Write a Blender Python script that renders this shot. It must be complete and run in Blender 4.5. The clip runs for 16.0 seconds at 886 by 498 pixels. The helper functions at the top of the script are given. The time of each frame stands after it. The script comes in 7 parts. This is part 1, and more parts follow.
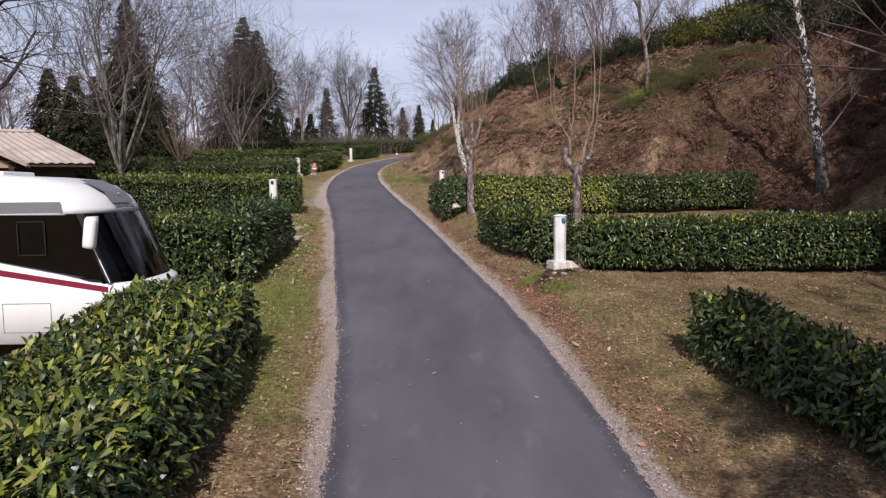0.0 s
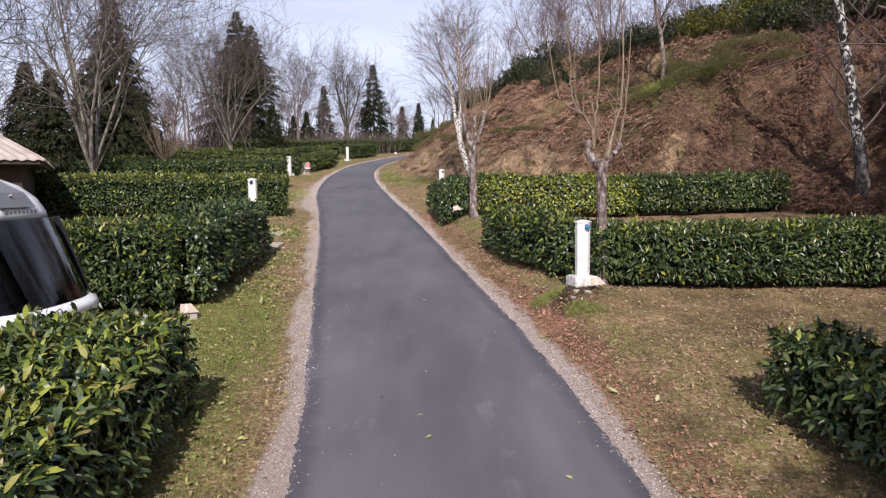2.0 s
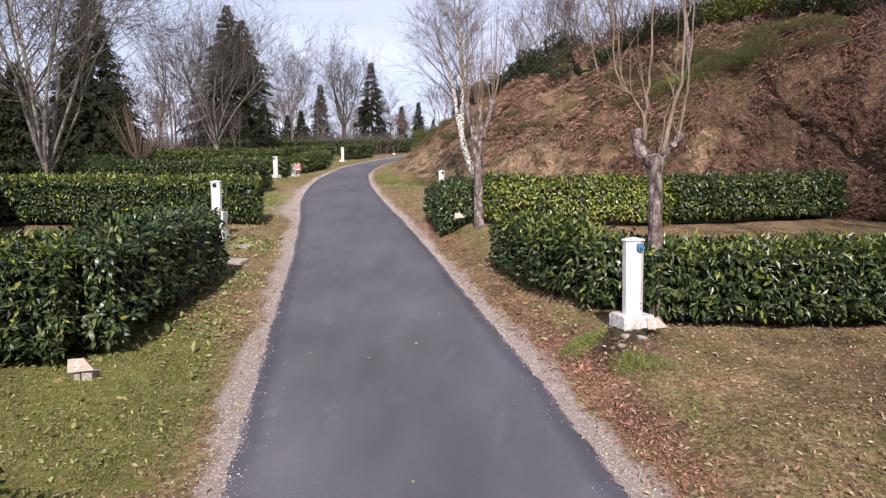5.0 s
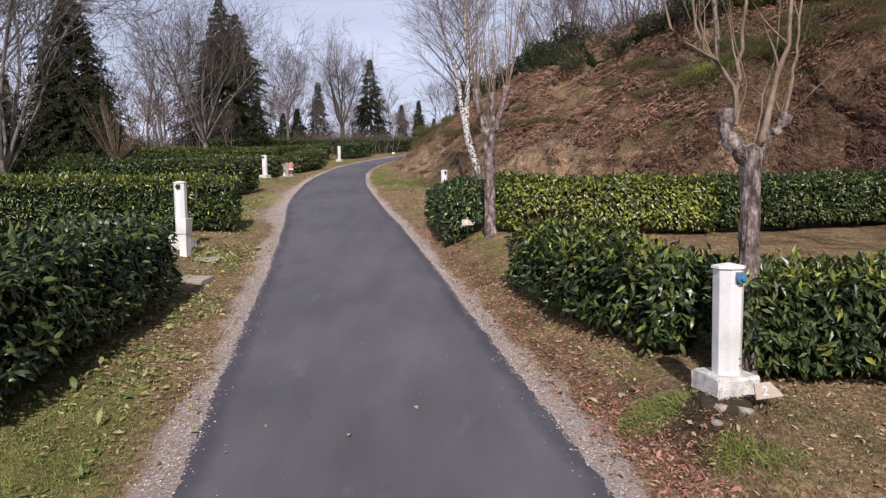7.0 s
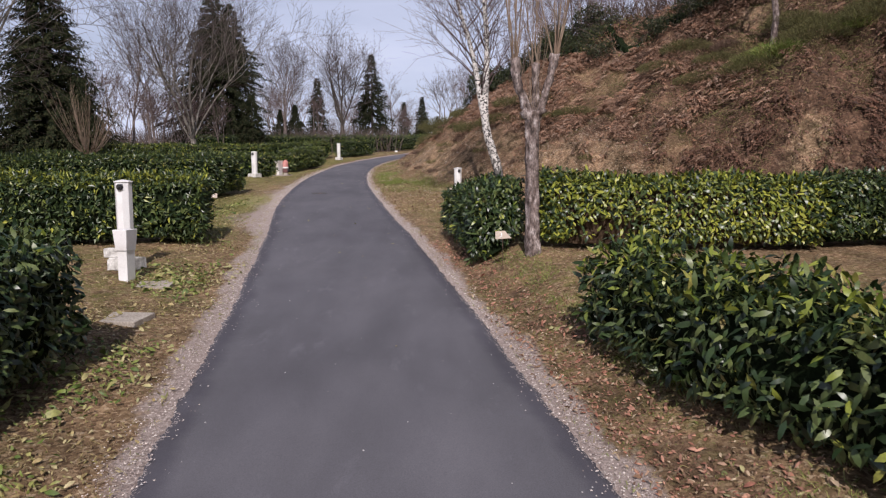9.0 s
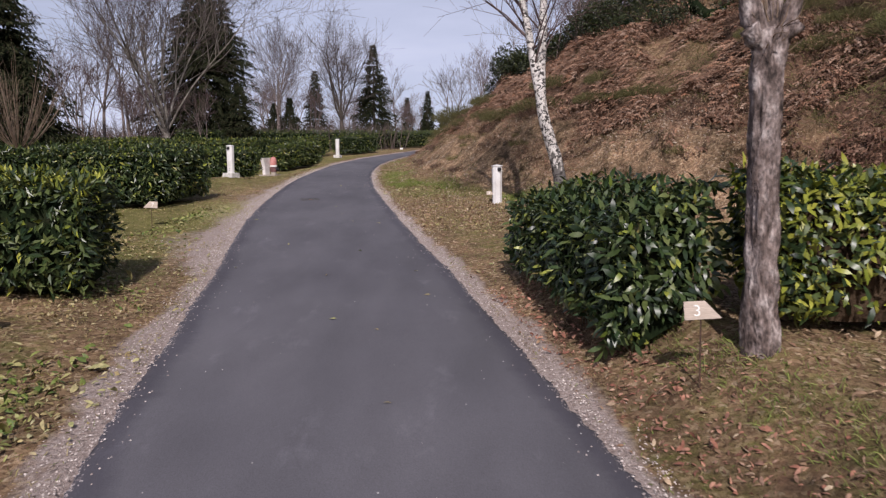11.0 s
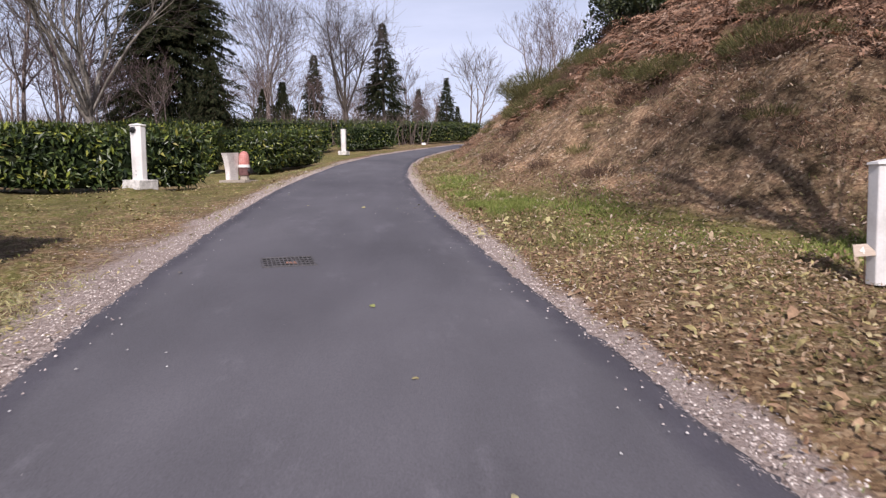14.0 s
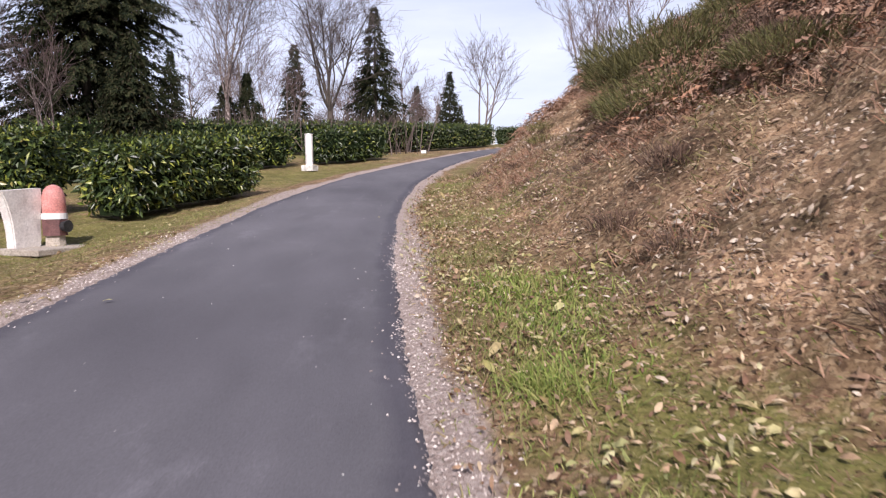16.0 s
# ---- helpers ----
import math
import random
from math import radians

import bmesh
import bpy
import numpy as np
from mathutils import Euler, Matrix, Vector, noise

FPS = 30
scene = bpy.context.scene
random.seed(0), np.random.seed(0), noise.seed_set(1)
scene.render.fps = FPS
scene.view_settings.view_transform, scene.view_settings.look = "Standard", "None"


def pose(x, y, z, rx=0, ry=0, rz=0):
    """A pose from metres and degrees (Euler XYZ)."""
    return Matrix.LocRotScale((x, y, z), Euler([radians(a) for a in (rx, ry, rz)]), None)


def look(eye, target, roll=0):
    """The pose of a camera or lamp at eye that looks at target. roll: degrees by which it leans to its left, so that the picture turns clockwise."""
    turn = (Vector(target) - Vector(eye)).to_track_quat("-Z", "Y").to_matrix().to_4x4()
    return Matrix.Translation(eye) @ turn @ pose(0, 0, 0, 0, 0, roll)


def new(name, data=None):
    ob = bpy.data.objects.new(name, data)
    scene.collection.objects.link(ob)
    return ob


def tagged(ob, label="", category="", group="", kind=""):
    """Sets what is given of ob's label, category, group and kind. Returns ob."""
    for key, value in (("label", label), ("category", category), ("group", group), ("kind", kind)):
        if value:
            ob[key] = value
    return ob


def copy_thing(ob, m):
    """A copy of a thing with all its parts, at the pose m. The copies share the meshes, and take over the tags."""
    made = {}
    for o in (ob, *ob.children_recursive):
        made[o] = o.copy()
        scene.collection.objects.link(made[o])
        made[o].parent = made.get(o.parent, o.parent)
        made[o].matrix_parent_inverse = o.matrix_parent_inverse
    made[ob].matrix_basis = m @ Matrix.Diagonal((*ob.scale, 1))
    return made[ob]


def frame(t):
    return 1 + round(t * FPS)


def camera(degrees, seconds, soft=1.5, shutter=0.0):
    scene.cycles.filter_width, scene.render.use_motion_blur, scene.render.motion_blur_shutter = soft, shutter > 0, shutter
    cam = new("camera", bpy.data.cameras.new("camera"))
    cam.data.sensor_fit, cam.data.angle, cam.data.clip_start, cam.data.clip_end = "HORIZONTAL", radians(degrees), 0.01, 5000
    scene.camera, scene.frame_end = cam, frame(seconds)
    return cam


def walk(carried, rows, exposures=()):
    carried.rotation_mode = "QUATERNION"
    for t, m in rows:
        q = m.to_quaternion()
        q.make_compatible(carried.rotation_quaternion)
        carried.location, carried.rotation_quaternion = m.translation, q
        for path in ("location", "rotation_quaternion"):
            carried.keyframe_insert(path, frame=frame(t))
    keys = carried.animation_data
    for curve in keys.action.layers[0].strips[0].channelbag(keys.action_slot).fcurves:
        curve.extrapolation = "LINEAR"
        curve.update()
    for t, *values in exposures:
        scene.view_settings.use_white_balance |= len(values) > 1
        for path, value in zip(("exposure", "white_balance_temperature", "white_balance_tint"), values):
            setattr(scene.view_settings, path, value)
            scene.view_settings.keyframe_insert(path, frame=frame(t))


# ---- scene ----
cam = camera(66.0, 16.0, soft=1.25, shutter=0.1)
# seconds, x, y, z, then yaw, pitch and roll in degrees
ROWS = [
    (0, 0.000, 0.000, 3.975, -0.70, -4.89, 0.66),
    (0.5, 0.028, 0.700, 3.977, -0.68, -4.90, 0.66),
    (1, 0.051, 1.392, 3.971, -0.67, -4.89, 0.64),
    (1.5, 0.063, 2.082, 3.970, -0.67, -4.87, 0.65),
    (2, 0.072, 2.764, 3.984, -0.65, -4.86, 0.68),
    (2.5, 0.095, 3.415, 3.992, -0.64, -4.84, 0.70),
    (3, 0.108, 4.042, 3.997, -0.64, -4.82, 0.69),
    (3.5, 0.127, 4.637, 4.020, -0.64, -4.80, 0.69),
    (4, 0.160, 5.217, 4.033, -0.60, -4.77, 0.69),
    (6.5, 0.127, 8.610, 4.097, -0.56, -4.66, 0.73),
    (7, 0.074, 9.440, 4.114, -0.55, -4.68, 0.74),
    (7.5, -0.048, 10.283, 4.129, -0.53, -4.69, 0.76),
    (8, -0.185, 11.172, 4.148, -0.51, -4.70, 0.75),
    (10.5, -0.905, 18.378, 4.282, -0.46, -4.63, 0.59),
    (11, -1.293, 20.399, 4.362, -0.50, -4.67, 0.64),
    (11.5, -1.788, 22.426, 4.433, -0.49, -4.67, 0.69),
    (12, -2.307, 24.494, 4.524, -0.48, -4.67, 0.75),
    (12.5, -2.763, 26.686, 4.597, -0.49, -4.67, 0.81),
    (13, -3.126, 29.057, 4.682, -0.51, -4.67, 0.81),
    (13.5, -3.409, 31.532, 4.779, -0.51, -4.66, 0.76),
    (14, -3.568, 33.987, 4.907, -0.47, -4.65, 0.75),
    (14.5, -3.712, 36.716, 5.158, -0.48, -4.65, 0.75),
    (15, -3.822, 39.559, 5.455, -0.53, -4.62, 0.75),
    (15.5, -3.861, 42.475, 5.769, -0.57, -4.59, 0.75),
    (16, -3.888, 45.484, 6.120, -0.64, -4.57, 0.71),
]
EXPOSURES = [(0, -0.28), (2, 0.12), (3.5, 0.26), (4.2, 0.27), (6.3, -0.08), (7.5, -0.2), (11, -0.37), (12.5, -0.4), (13.5, -0.22), (14.5, 0.1), (16, 0.24)]
walk(cam, [(t, pose(x, y, z, 90 + pitch, roll, yaw)) for t, x, y, z, yaw, pitch, roll in ROWS],
     [(t, ev, 6500, 17 if t < 9 else 20) for t, ev in EXPOSURES])

# ---- daylight ----
SUN_AZ, SUN_EL = 179.0, 40.0      # degrees clockwise from +y, and above the horizon
sun = new("sun", bpy.data.lights.new("sun", "SUN"))
sun.data.energy, sun.data.angle, sun.data.color = 4.75, radians(0.7), (1.0, 0.965, 0.92)
az, el = radians(SUN_AZ), radians(SUN_EL)
sun_dir = Vector((math.sin(az) * math.cos(el), math.cos(az) * math.cos(el), math.sin(el)))
sun.matrix_world = look(sun_dir * 50, (0, 0, 0))
world = bpy.data.worlds.new("sky")
scene.world = world
world.use_nodes = True
wn, wl = world.node_tree.nodes, world.node_tree.links
bg = wn["Background"]
sky = wn.new("ShaderNodeTexSky")
sky.sky_type, sky.sun_disc, sky.sun_elevation, sky.sun_rotation = "NISHITA", False, el, az
sky.air_density, sky.dust_density, sky.ozone_density = 1.0, 1.6, 1.2
tc = wn.new("ShaderNodeTexCoord")
stretch = wn.new("ShaderNodeMapping")
stretch.inputs["Scale"].default_value = (1.2, 1.6, 5.5)
veil = wn.new("ShaderNodeTexNoise")
veil.inputs["Scale"].default_value, veil.inputs["Detail"].default_value, veil.inputs["Roughness"].default_value = 1.5, 6, 0.55
ramp = wn.new("ShaderNodeValToRGB")
ramp.color_ramp.elements[0].position, ramp.color_ramp.elements[1].position = 0.34, 0.66
ramp.color_ramp.elements[0].color, ramp.color_ramp.elements[1].color = (0.58, 0.58, 0.58, 1), (1.0, 1.0, 1.0, 1)
blend = wn.new("ShaderNodeMixRGB")
blend.inputs["Color2"].default_value = (11.0, 12.0, 14.7, 1)
wl.new(tc.outputs["Generated"], stretch.inputs["Vector"])
wl.new(stretch.outputs["Vector"], veil.inputs["Vector"])
wl.new(veil.outputs["Fac"], ramp.inputs["Fac"])
low = wn.new("ShaderNodeSeparateXYZ")
wl.new(tc.outputs["Generated"], low.inputs["Vector"])
haze = wn.new("ShaderNodeMapRange")
haze.inputs["From Min"].default_value, haze.inputs["From Max"].default_value = 0.0, 0.75
haze.inputs["To Min"].default_value, haze.inputs["To Max"].default_value = 1.0, 0.08
wl.new(low.outputs["Z"], haze.inputs["Value"])
thick = wn.new("ShaderNodeMath")
thick.operation = "MULTIPLY"
wl.new(ramp.outputs["Color"], thick.inputs[0])
wl.new(haze.outputs["Result"], thick.inputs[1])
wl.new(thick.outputs["Value"], blend.inputs["Fac"])
wl.new(sky.outputs["Color"], blend.inputs["Color1"])
wl.new(blend.outputs["Color"], bg.inputs["Color"])
bg.inputs["Strength"].default_value = 0.085
scene.view_settings.exposure = 0.0

# ---- materials ----
def mat(name, colours, scale=4.0, rough=0.8, bump=0.0, detail=5.0, per="noise", stretch=(1, 1, 1), metal=0.0, spec=0.5, fine=None, fine_mix=0.35, sheen=0.0):
    """A surface whose colour runs through `colours` by noise, by mesh island or by object, with a second finer noise and bump."""
    m = bpy.data.materials.new(name)
    m.use_nodes = True
    n, l = m.node_tree.nodes, m.node_tree.links
    b = n["Principled BSDF"]
    b.inputs["Roughness"].default_value, b.inputs["Metallic"].default_value = rough, metal
    b.inputs["Specular IOR Level"].default_value = spec
    co = n.new("ShaderNodeTexCoord")
    mp = n.new("ShaderNodeMapping")
    mp.inputs["Scale"].default_value = stretch
    l.new(co.outputs["Object"], mp.inputs["Vector"])
    big = n.new("ShaderNodeTexNoise")
    big.inputs["Scale"].default_value, big.inputs["Detail"].default_value = scale, detail
    l.new(mp.outputs["Vector"], big.inputs["Vector"])
    cr = n.new("ShaderNodeValToRGB")
    cr.color_ramp.elements.remove(cr.color_ramp.elements[1])
    lo, hi = (0.0, 1.0) if per != "noise" else (0.3, 0.7)
    for i, c in enumerate(colours):
        p = lo + (hi - lo) * i / max(1, len(colours) - 1)
        e = cr.color_ramp.elements[0] if i == 0 else cr.color_ramp.elements.new(p)
        e.position, e.color = p, (*c, 1)
    if per == "island":
        g = n.new("ShaderNodeNewGeometry")
        l.new(g.outputs["Random Per Island"], cr.inputs["Fac"])
    elif per == "object":
        g = n.new("ShaderNodeObjectInfo")
        l.new(g.outputs["Random"], cr.inputs["Fac"])
    else:
        l.new(big.outputs["Fac"], cr.inputs["Fac"])
    small = n.new("ShaderNodeTexNoise")
    small.inputs["Scale"].default_value, small.inputs["Detail"].default_value = fine or scale * 9, 4
    l.new(mp.outputs["Vector"], small.inputs["Vector"])
    vary = n.new("ShaderNodeMapRange")
    vary.inputs["From Min"].default_value, vary.inputs["From Max"].default_value = 0.25, 0.75
    vary.inputs["To Min"].default_value, vary.inputs["To Max"].default_value = 1 - fine_mix, 1 + fine_mix
    l.new(small.outputs["Fac"], vary.inputs["Value"])
    mul = n.new("ShaderNodeVectorMath")
    mul.operation = "SCALE"
    l.new(cr.outputs["Color"], mul.inputs[0])
    l.new(vary.outputs["Result"], mul.inputs["Scale"])
    l.new(mul.outputs["Vector"], b.inputs["Base Color"])
    if bump:
        bp = n.new("ShaderNodeBump")
        bp.inputs["Strength"].default_value, bp.inputs["Distance"].default_value = min(1.0, bump), 0.02
        l.new(small.outputs["Fac"], bp.inputs["Height"])
        l.new(bp.outputs["Normal"], b.inputs["Normal"])
    return m


LAUREL = mat("laurel leaf", [(0.011, 0.023, 0.010), (0.023, 0.044, 0.015), (0.044, 0.072, 0.022), (0.075, 0.105, 0.031), (0.13, 0.155, 0.05)], 6, 0.38, per="island", fine=40, fine_mix=0.2, spec=0.5)
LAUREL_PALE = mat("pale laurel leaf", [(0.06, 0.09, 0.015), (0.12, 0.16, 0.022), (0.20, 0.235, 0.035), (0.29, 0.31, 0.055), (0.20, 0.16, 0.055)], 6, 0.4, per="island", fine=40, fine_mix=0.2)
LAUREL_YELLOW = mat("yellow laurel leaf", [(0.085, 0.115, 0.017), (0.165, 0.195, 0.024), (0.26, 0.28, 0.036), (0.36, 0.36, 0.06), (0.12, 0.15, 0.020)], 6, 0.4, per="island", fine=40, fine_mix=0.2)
GREEN_LEAF = mat("low green verge leaf", [(0.06, 0.10, 0.018), (0.11, 0.16, 0.03), (0.18, 0.22, 0.045), (0.28, 0.28, 0.09), (0.34, 0.29, 0.13)], 8, 0.6, per="island", fine=30)
BUSH_YELLOW = mat("yellow-green bush leaf", [(0.035, 0.045, 0.010), (0.08, 0.09, 0.016), (0.15, 0.15, 0.026), (0.24, 0.22, 0.045)], 6, 0.6, per="island", fine=20, fine_mix=0.2, spec=0.2)
HEATH = mat("old brown stalks", [(0.064, 0.038, 0.026), (0.120, 0.072, 0.050), (0.184, 0.116, 0.080)], 3, 0.9, per="island", fine=12)
LAUREL_FAR = mat("distant laurel leaf", [(0.012, 0.023, 0.009), (0.028, 0.048, 0.013), (0.052, 0.080, 0.018), (0.095, 0.12, 0.026)], 6, 0.42, per="island", fine=20, fine_mix=0.2)
# near black: the shade between the leaves is put into this colour
HEDGE_INNER_SHADE = mat("hedge core coloured for inner shade", [(0.006, 0.010, 0.005), (0.012, 0.02, 0.008), (0.02, 0.022, 0.012)], 5, 0.9, 0.8, fine=30, spec=0.05)
HEDGE_BARE = mat("brown twiggy hedge core coloured for inner shade", [(0.02, 0.014, 0.009), (0.06, 0.04, 0.026), (0.12, 0.085, 0.055)], 9, 0.95, 1.0, fine=45, stretch=(1, 1, 0.5), spec=0.05)
OLIVE = mat("olive bank grass", [(0.06, 0.06, 0.018), (0.11, 0.10, 0.03), (0.18, 0.16, 0.055), (0.26, 0.21, 0.10)], 3, 0.85, per="island", fine=12)
# darker copy of the far leaf, with bank-top shade put into the colour
LAUREL_SHADED = mat("hedge leaf with shade in its colour", [(0.008, 0.014, 0.006), (0.018, 0.028, 0.009), (0.036, 0.05, 0.013), (0.075, 0.085, 0.022)], 6, 0.5, per="island", fine=20, fine_mix=0.2)
BARK = mat("grey bark", [(0.035, 0.025, 0.021), (0.13, 0.095, 0.082), (0.25, 0.20, 0.182), (0.42, 0.365, 0.34)], 11, 0.92, 1.0, stretch=(1, 1, 0.5), fine=42, fine_mix=0.75)
BARK_PALE = mat("pale lichened bark", [(0.08, 0.068, 0.057), (0.185, 0.163, 0.138), (0.32, 0.295, 0.255)], 5, 0.9, 0.8, stretch=(1, 1, 0.4), fine=20, fine_mix=0.4)
BARK_DARK = mat("dark bark", [(0.03, 0.024, 0.02), (0.07, 0.055, 0.045), (0.13, 0.11, 0.09)], 5, 0.9, 1.0, stretch=(1, 1, 0.3), fine=26)
TWIG = mat("grey-brown twig", [(0.065, 0.048, 0.044), (0.11, 0.083, 0.075), (0.16, 0.125, 0.112)], 0.6, 0.85, per="island", fine=10)
TWIG_LILAC = mat("reddish birch twig", [(0.085, 0.053, 0.053), (0.136, 0.089, 0.085), (0.178, 0.128, 0.119)], 0.6, 0.85, per="island", fine=10)
SHOOT = mat("tan pollard shoot", [(0.150, 0.101, 0.068), (0.225, 0.158, 0.109), (0.270, 0.210, 0.154)], 3, 0.8, 0.3, fine=14)
NEEDLE = mat("conifer needles", [(0.010, 0.016, 0.009), (0.020, 0.028, 0.013), (0.036, 0.043, 0.019), (0.056, 0.058, 0.028), (0.030, 0.024, 0.015)], 3, 0.85, per="island", fine=12, spec=0.12)
FERN = mat("dead bracken", [(0.117, 0.061, 0.037), (0.195, 0.108, 0.068), (0.281, 0.160, 0.103), (0.359, 0.226, 0.152), (0.296, 0.144, 0.082), (0.156, 0.101, 0.072), (0.406, 0.281, 0.203)], 3, 0.9, per="island", fine=12)
# rust-red of its own, darkened further to hold the thicket's shade
FERN_RED = mat("rust-red bracken darkened for shade", [(0.069, 0.031, 0.019), (0.106, 0.050, 0.031), (0.151, 0.075, 0.047), (0.188, 0.104, 0.066), (0.157, 0.069, 0.040), (0.082, 0.049, 0.035), (0.219, 0.135, 0.090)], 3, 0.9, per="island", fine=12)
STRAW = mat("dry grass blade", [(0.162, 0.117, 0.059), (0.234, 0.180, 0.090), (0.297, 0.243, 0.135), (0.135, 0.126, 0.045)], 3, 0.85, per="island", fine=12)
GRASS = mat("green grass blade", [(0.095, 0.15, 0.024), (0.15, 0.205, 0.036), (0.215, 0.25, 0.055), (0.29, 0.27, 0.10)], 3, 0.75, per="island", fine=12)
GRASS_DULL = mat("dull green grass blade", [(0.09, 0.105, 0.026), (0.14, 0.15, 0.04), (0.20, 0.19, 0.065), (0.27, 0.23, 0.11)], 3, 0.8, per="island", fine=12)
SCRUB = mat("olive broom shoot", [(0.044, 0.045, 0.014), (0.076, 0.076, 0.022), (0.116, 0.112, 0.032), (0.160, 0.136, 0.056)], 3, 0.8, per="island", fine=12)
LITTER = mat("fallen leaf", [(0.115, 0.056, 0.033), (0.221, 0.127, 0.074), (0.344, 0.226, 0.135), (0.508, 0.394, 0.262), (0.139, 0.070, 0.041), (0.271, 0.172, 0.102)], 8, 0.75, per="island", fine=30)
LITTER_TAN = mat("tan curled leaf", [(0.172, 0.117, 0.051), (0.281, 0.207, 0.090), (0.382, 0.304, 0.140), (0.226, 0.203, 0.062), (0.452, 0.382, 0.211), (0.148, 0.086, 0.043)], 8, 0.7, per="island", fine=30)
LITTER_PINK = mat("bleached curled leaf", [(0.252, 0.163, 0.111), (0.355, 0.259, 0.185), (0.444, 0.355, 0.266), (0.518, 0.444, 0.355), (0.207, 0.118, 0.074)], 8, 0.7, per="island", fine=30)
LITTER_PALE = mat("pale fallen leaf", [(0.30, 0.23, 0.11), (0.40, 0.36, 0.17), (0.26, 0.28, 0.10), (0.46, 0.40, 0.24)], 8, 0.7, per="island", fine=30)
CHIP = mat("pale stone chip", [(0.383, 0.365, 0.357), (0.527, 0.510, 0.493), (0.629, 0.612, 0.595)], 8, 0.8, per="island", fine=60)
DRIFT = mat("reddish fallen leaf", [(0.22, 0.085, 0.055), (0.34, 0.15, 0.095), (0.46, 0.24, 0.16), (0.17, 0.07, 0.048), (0.42, 0.27, 0.18)], 8, 0.8, per="island", fine=30)
PEBBLE = mat("gravel stone", [(0.24, 0.195, 0.18), (0.42, 0.35, 0.32), (0.60, 0.52, 0.475), (0.76, 0.69, 0.64)], 8, 0.85, per="island", fine=60)
WHITE_PAINT = mat("weathered white paint", [(0.66, 0.64, 0.61), (0.78, 0.77, 0.75), (0.83, 0.82, 0.80)], 2.5, 0.55, 0.06, fine=40, fine_mix=0.05)
CONCRETE = mat("chipped white concrete", [(0.34, 0.32, 0.29), (0.62, 0.60, 0.56), (0.76, 0.74, 0.70)], 9, 0.85, 0.8, fine=45, fine_mix=0.2)
GUARD = mat("pinkish cast concrete", [(0.58, 0.53, 0.50), (0.74, 0.70, 0.67), (0.82, 0.79, 0.76)], 4, 0.85, 0.4, fine=30, fine_mix=0.2)
SLAB = mat("concrete slab", [(0.30, 0.26, 0.22), (0.42, 0.37, 0.31)], 5, 0.9, 0.6, fine=40)
WOOD_SIGN = mat("tan sign board", [(0.42, 0.34, 0.27), (0.54, 0.45, 0.37)], 4, 0.75, 0.2, stretch=(1, 6, 6), fine=20, fine_mix=0.15)
SIGN_WHITE = mat("white sign paint", [(0.75, 0.73, 0.68), (0.85, 0.83, 0.8)], 9, 0.6)
RUST = mat("rusty steel", [(0.05, 0.03, 0.02), (0.11, 0.06, 0.04)], 12, 0.8, 0.4)
BLUE = mat("blue plastic", [(0.05, 0.17, 0.30), (0.08, 0.23, 0.38)], 10, 0.4)
RED = mat("faded red paint", [(0.46, 0.16, 0.14), (0.55, 0.24, 0.21), (0.60, 0.34, 0.31)], 5, 0.6, 0.2)
MAROON = mat("dull maroon box", [(0.10, 0.045, 0.045), (0.17, 0.08, 0.075)], 6, 0.7, 0.3)
IRON = mat("cast iron", [(0.03, 0.03, 0.034), (0.07, 0.068, 0.07)], 20, 0.6, 0.4, metal=0.6)
IRON_DUSTY = mat("dusty worn iron", [(0.06, 0.057, 0.062), (0.105, 0.10, 0.105), (0.16, 0.15, 0.16)], 30, 0.75, 0.5, metal=0.1)
PIT_SHADE = mat("black sheet for the pit's shade", [(0.004, 0.004, 0.004), (0.008, 0.008, 0.008)], 5, 1.0)
GELCOAT = mat("white motorhome body", [(0.86, 0.86, 0.86), (0.90, 0.90, 0.89)], 0.8, 0.25, fine=6, fine_mix=0.03)
GREY_TRIM = mat("grey trim", [(0.16, 0.165, 0.175), (0.20, 0.205, 0.215)], 3, 0.4, fine_mix=0.1)
BLACK_TRIM = mat("black trim", [(0.012, 0.012, 0.014), (0.02, 0.02, 0.022)], 3, 0.35)
STRIPE = mat("dark red stripe", [(0.20, 0.012, 0.035), (0.24, 0.018, 0.045)], 3, 0.35, fine_mix=0.08)
SEAT = mat("interior cloth", [(0.015, 0.015, 0.017), (0.035, 0.033, 0.032)], 5, 0.9)
TYRE = mat("tyre rubber", [(0.012, 0.012, 0.012), (0.025, 0.024, 0.023)], 9, 0.85)
ROOF = mat("weathered roof sheet", [(0.36, 0.29, 0.25), (0.46, 0.39, 0.34), (0.54, 0.47, 0.42)], 1.2, 0.85, 0.4, fine=18, fine_mix=0.15)
DARK_WOOD = mat("dark stained boards", [(0.03, 0.02, 0.014), (0.06, 0.04, 0.028)], 3, 0.8, 0.5, stretch=(1, 1, 8))
PALE_WOOD = mat("pale fascia board", [(0.35, 0.24, 0.17), (0.45, 0.33, 0.25)], 3, 0.8, 0.3)


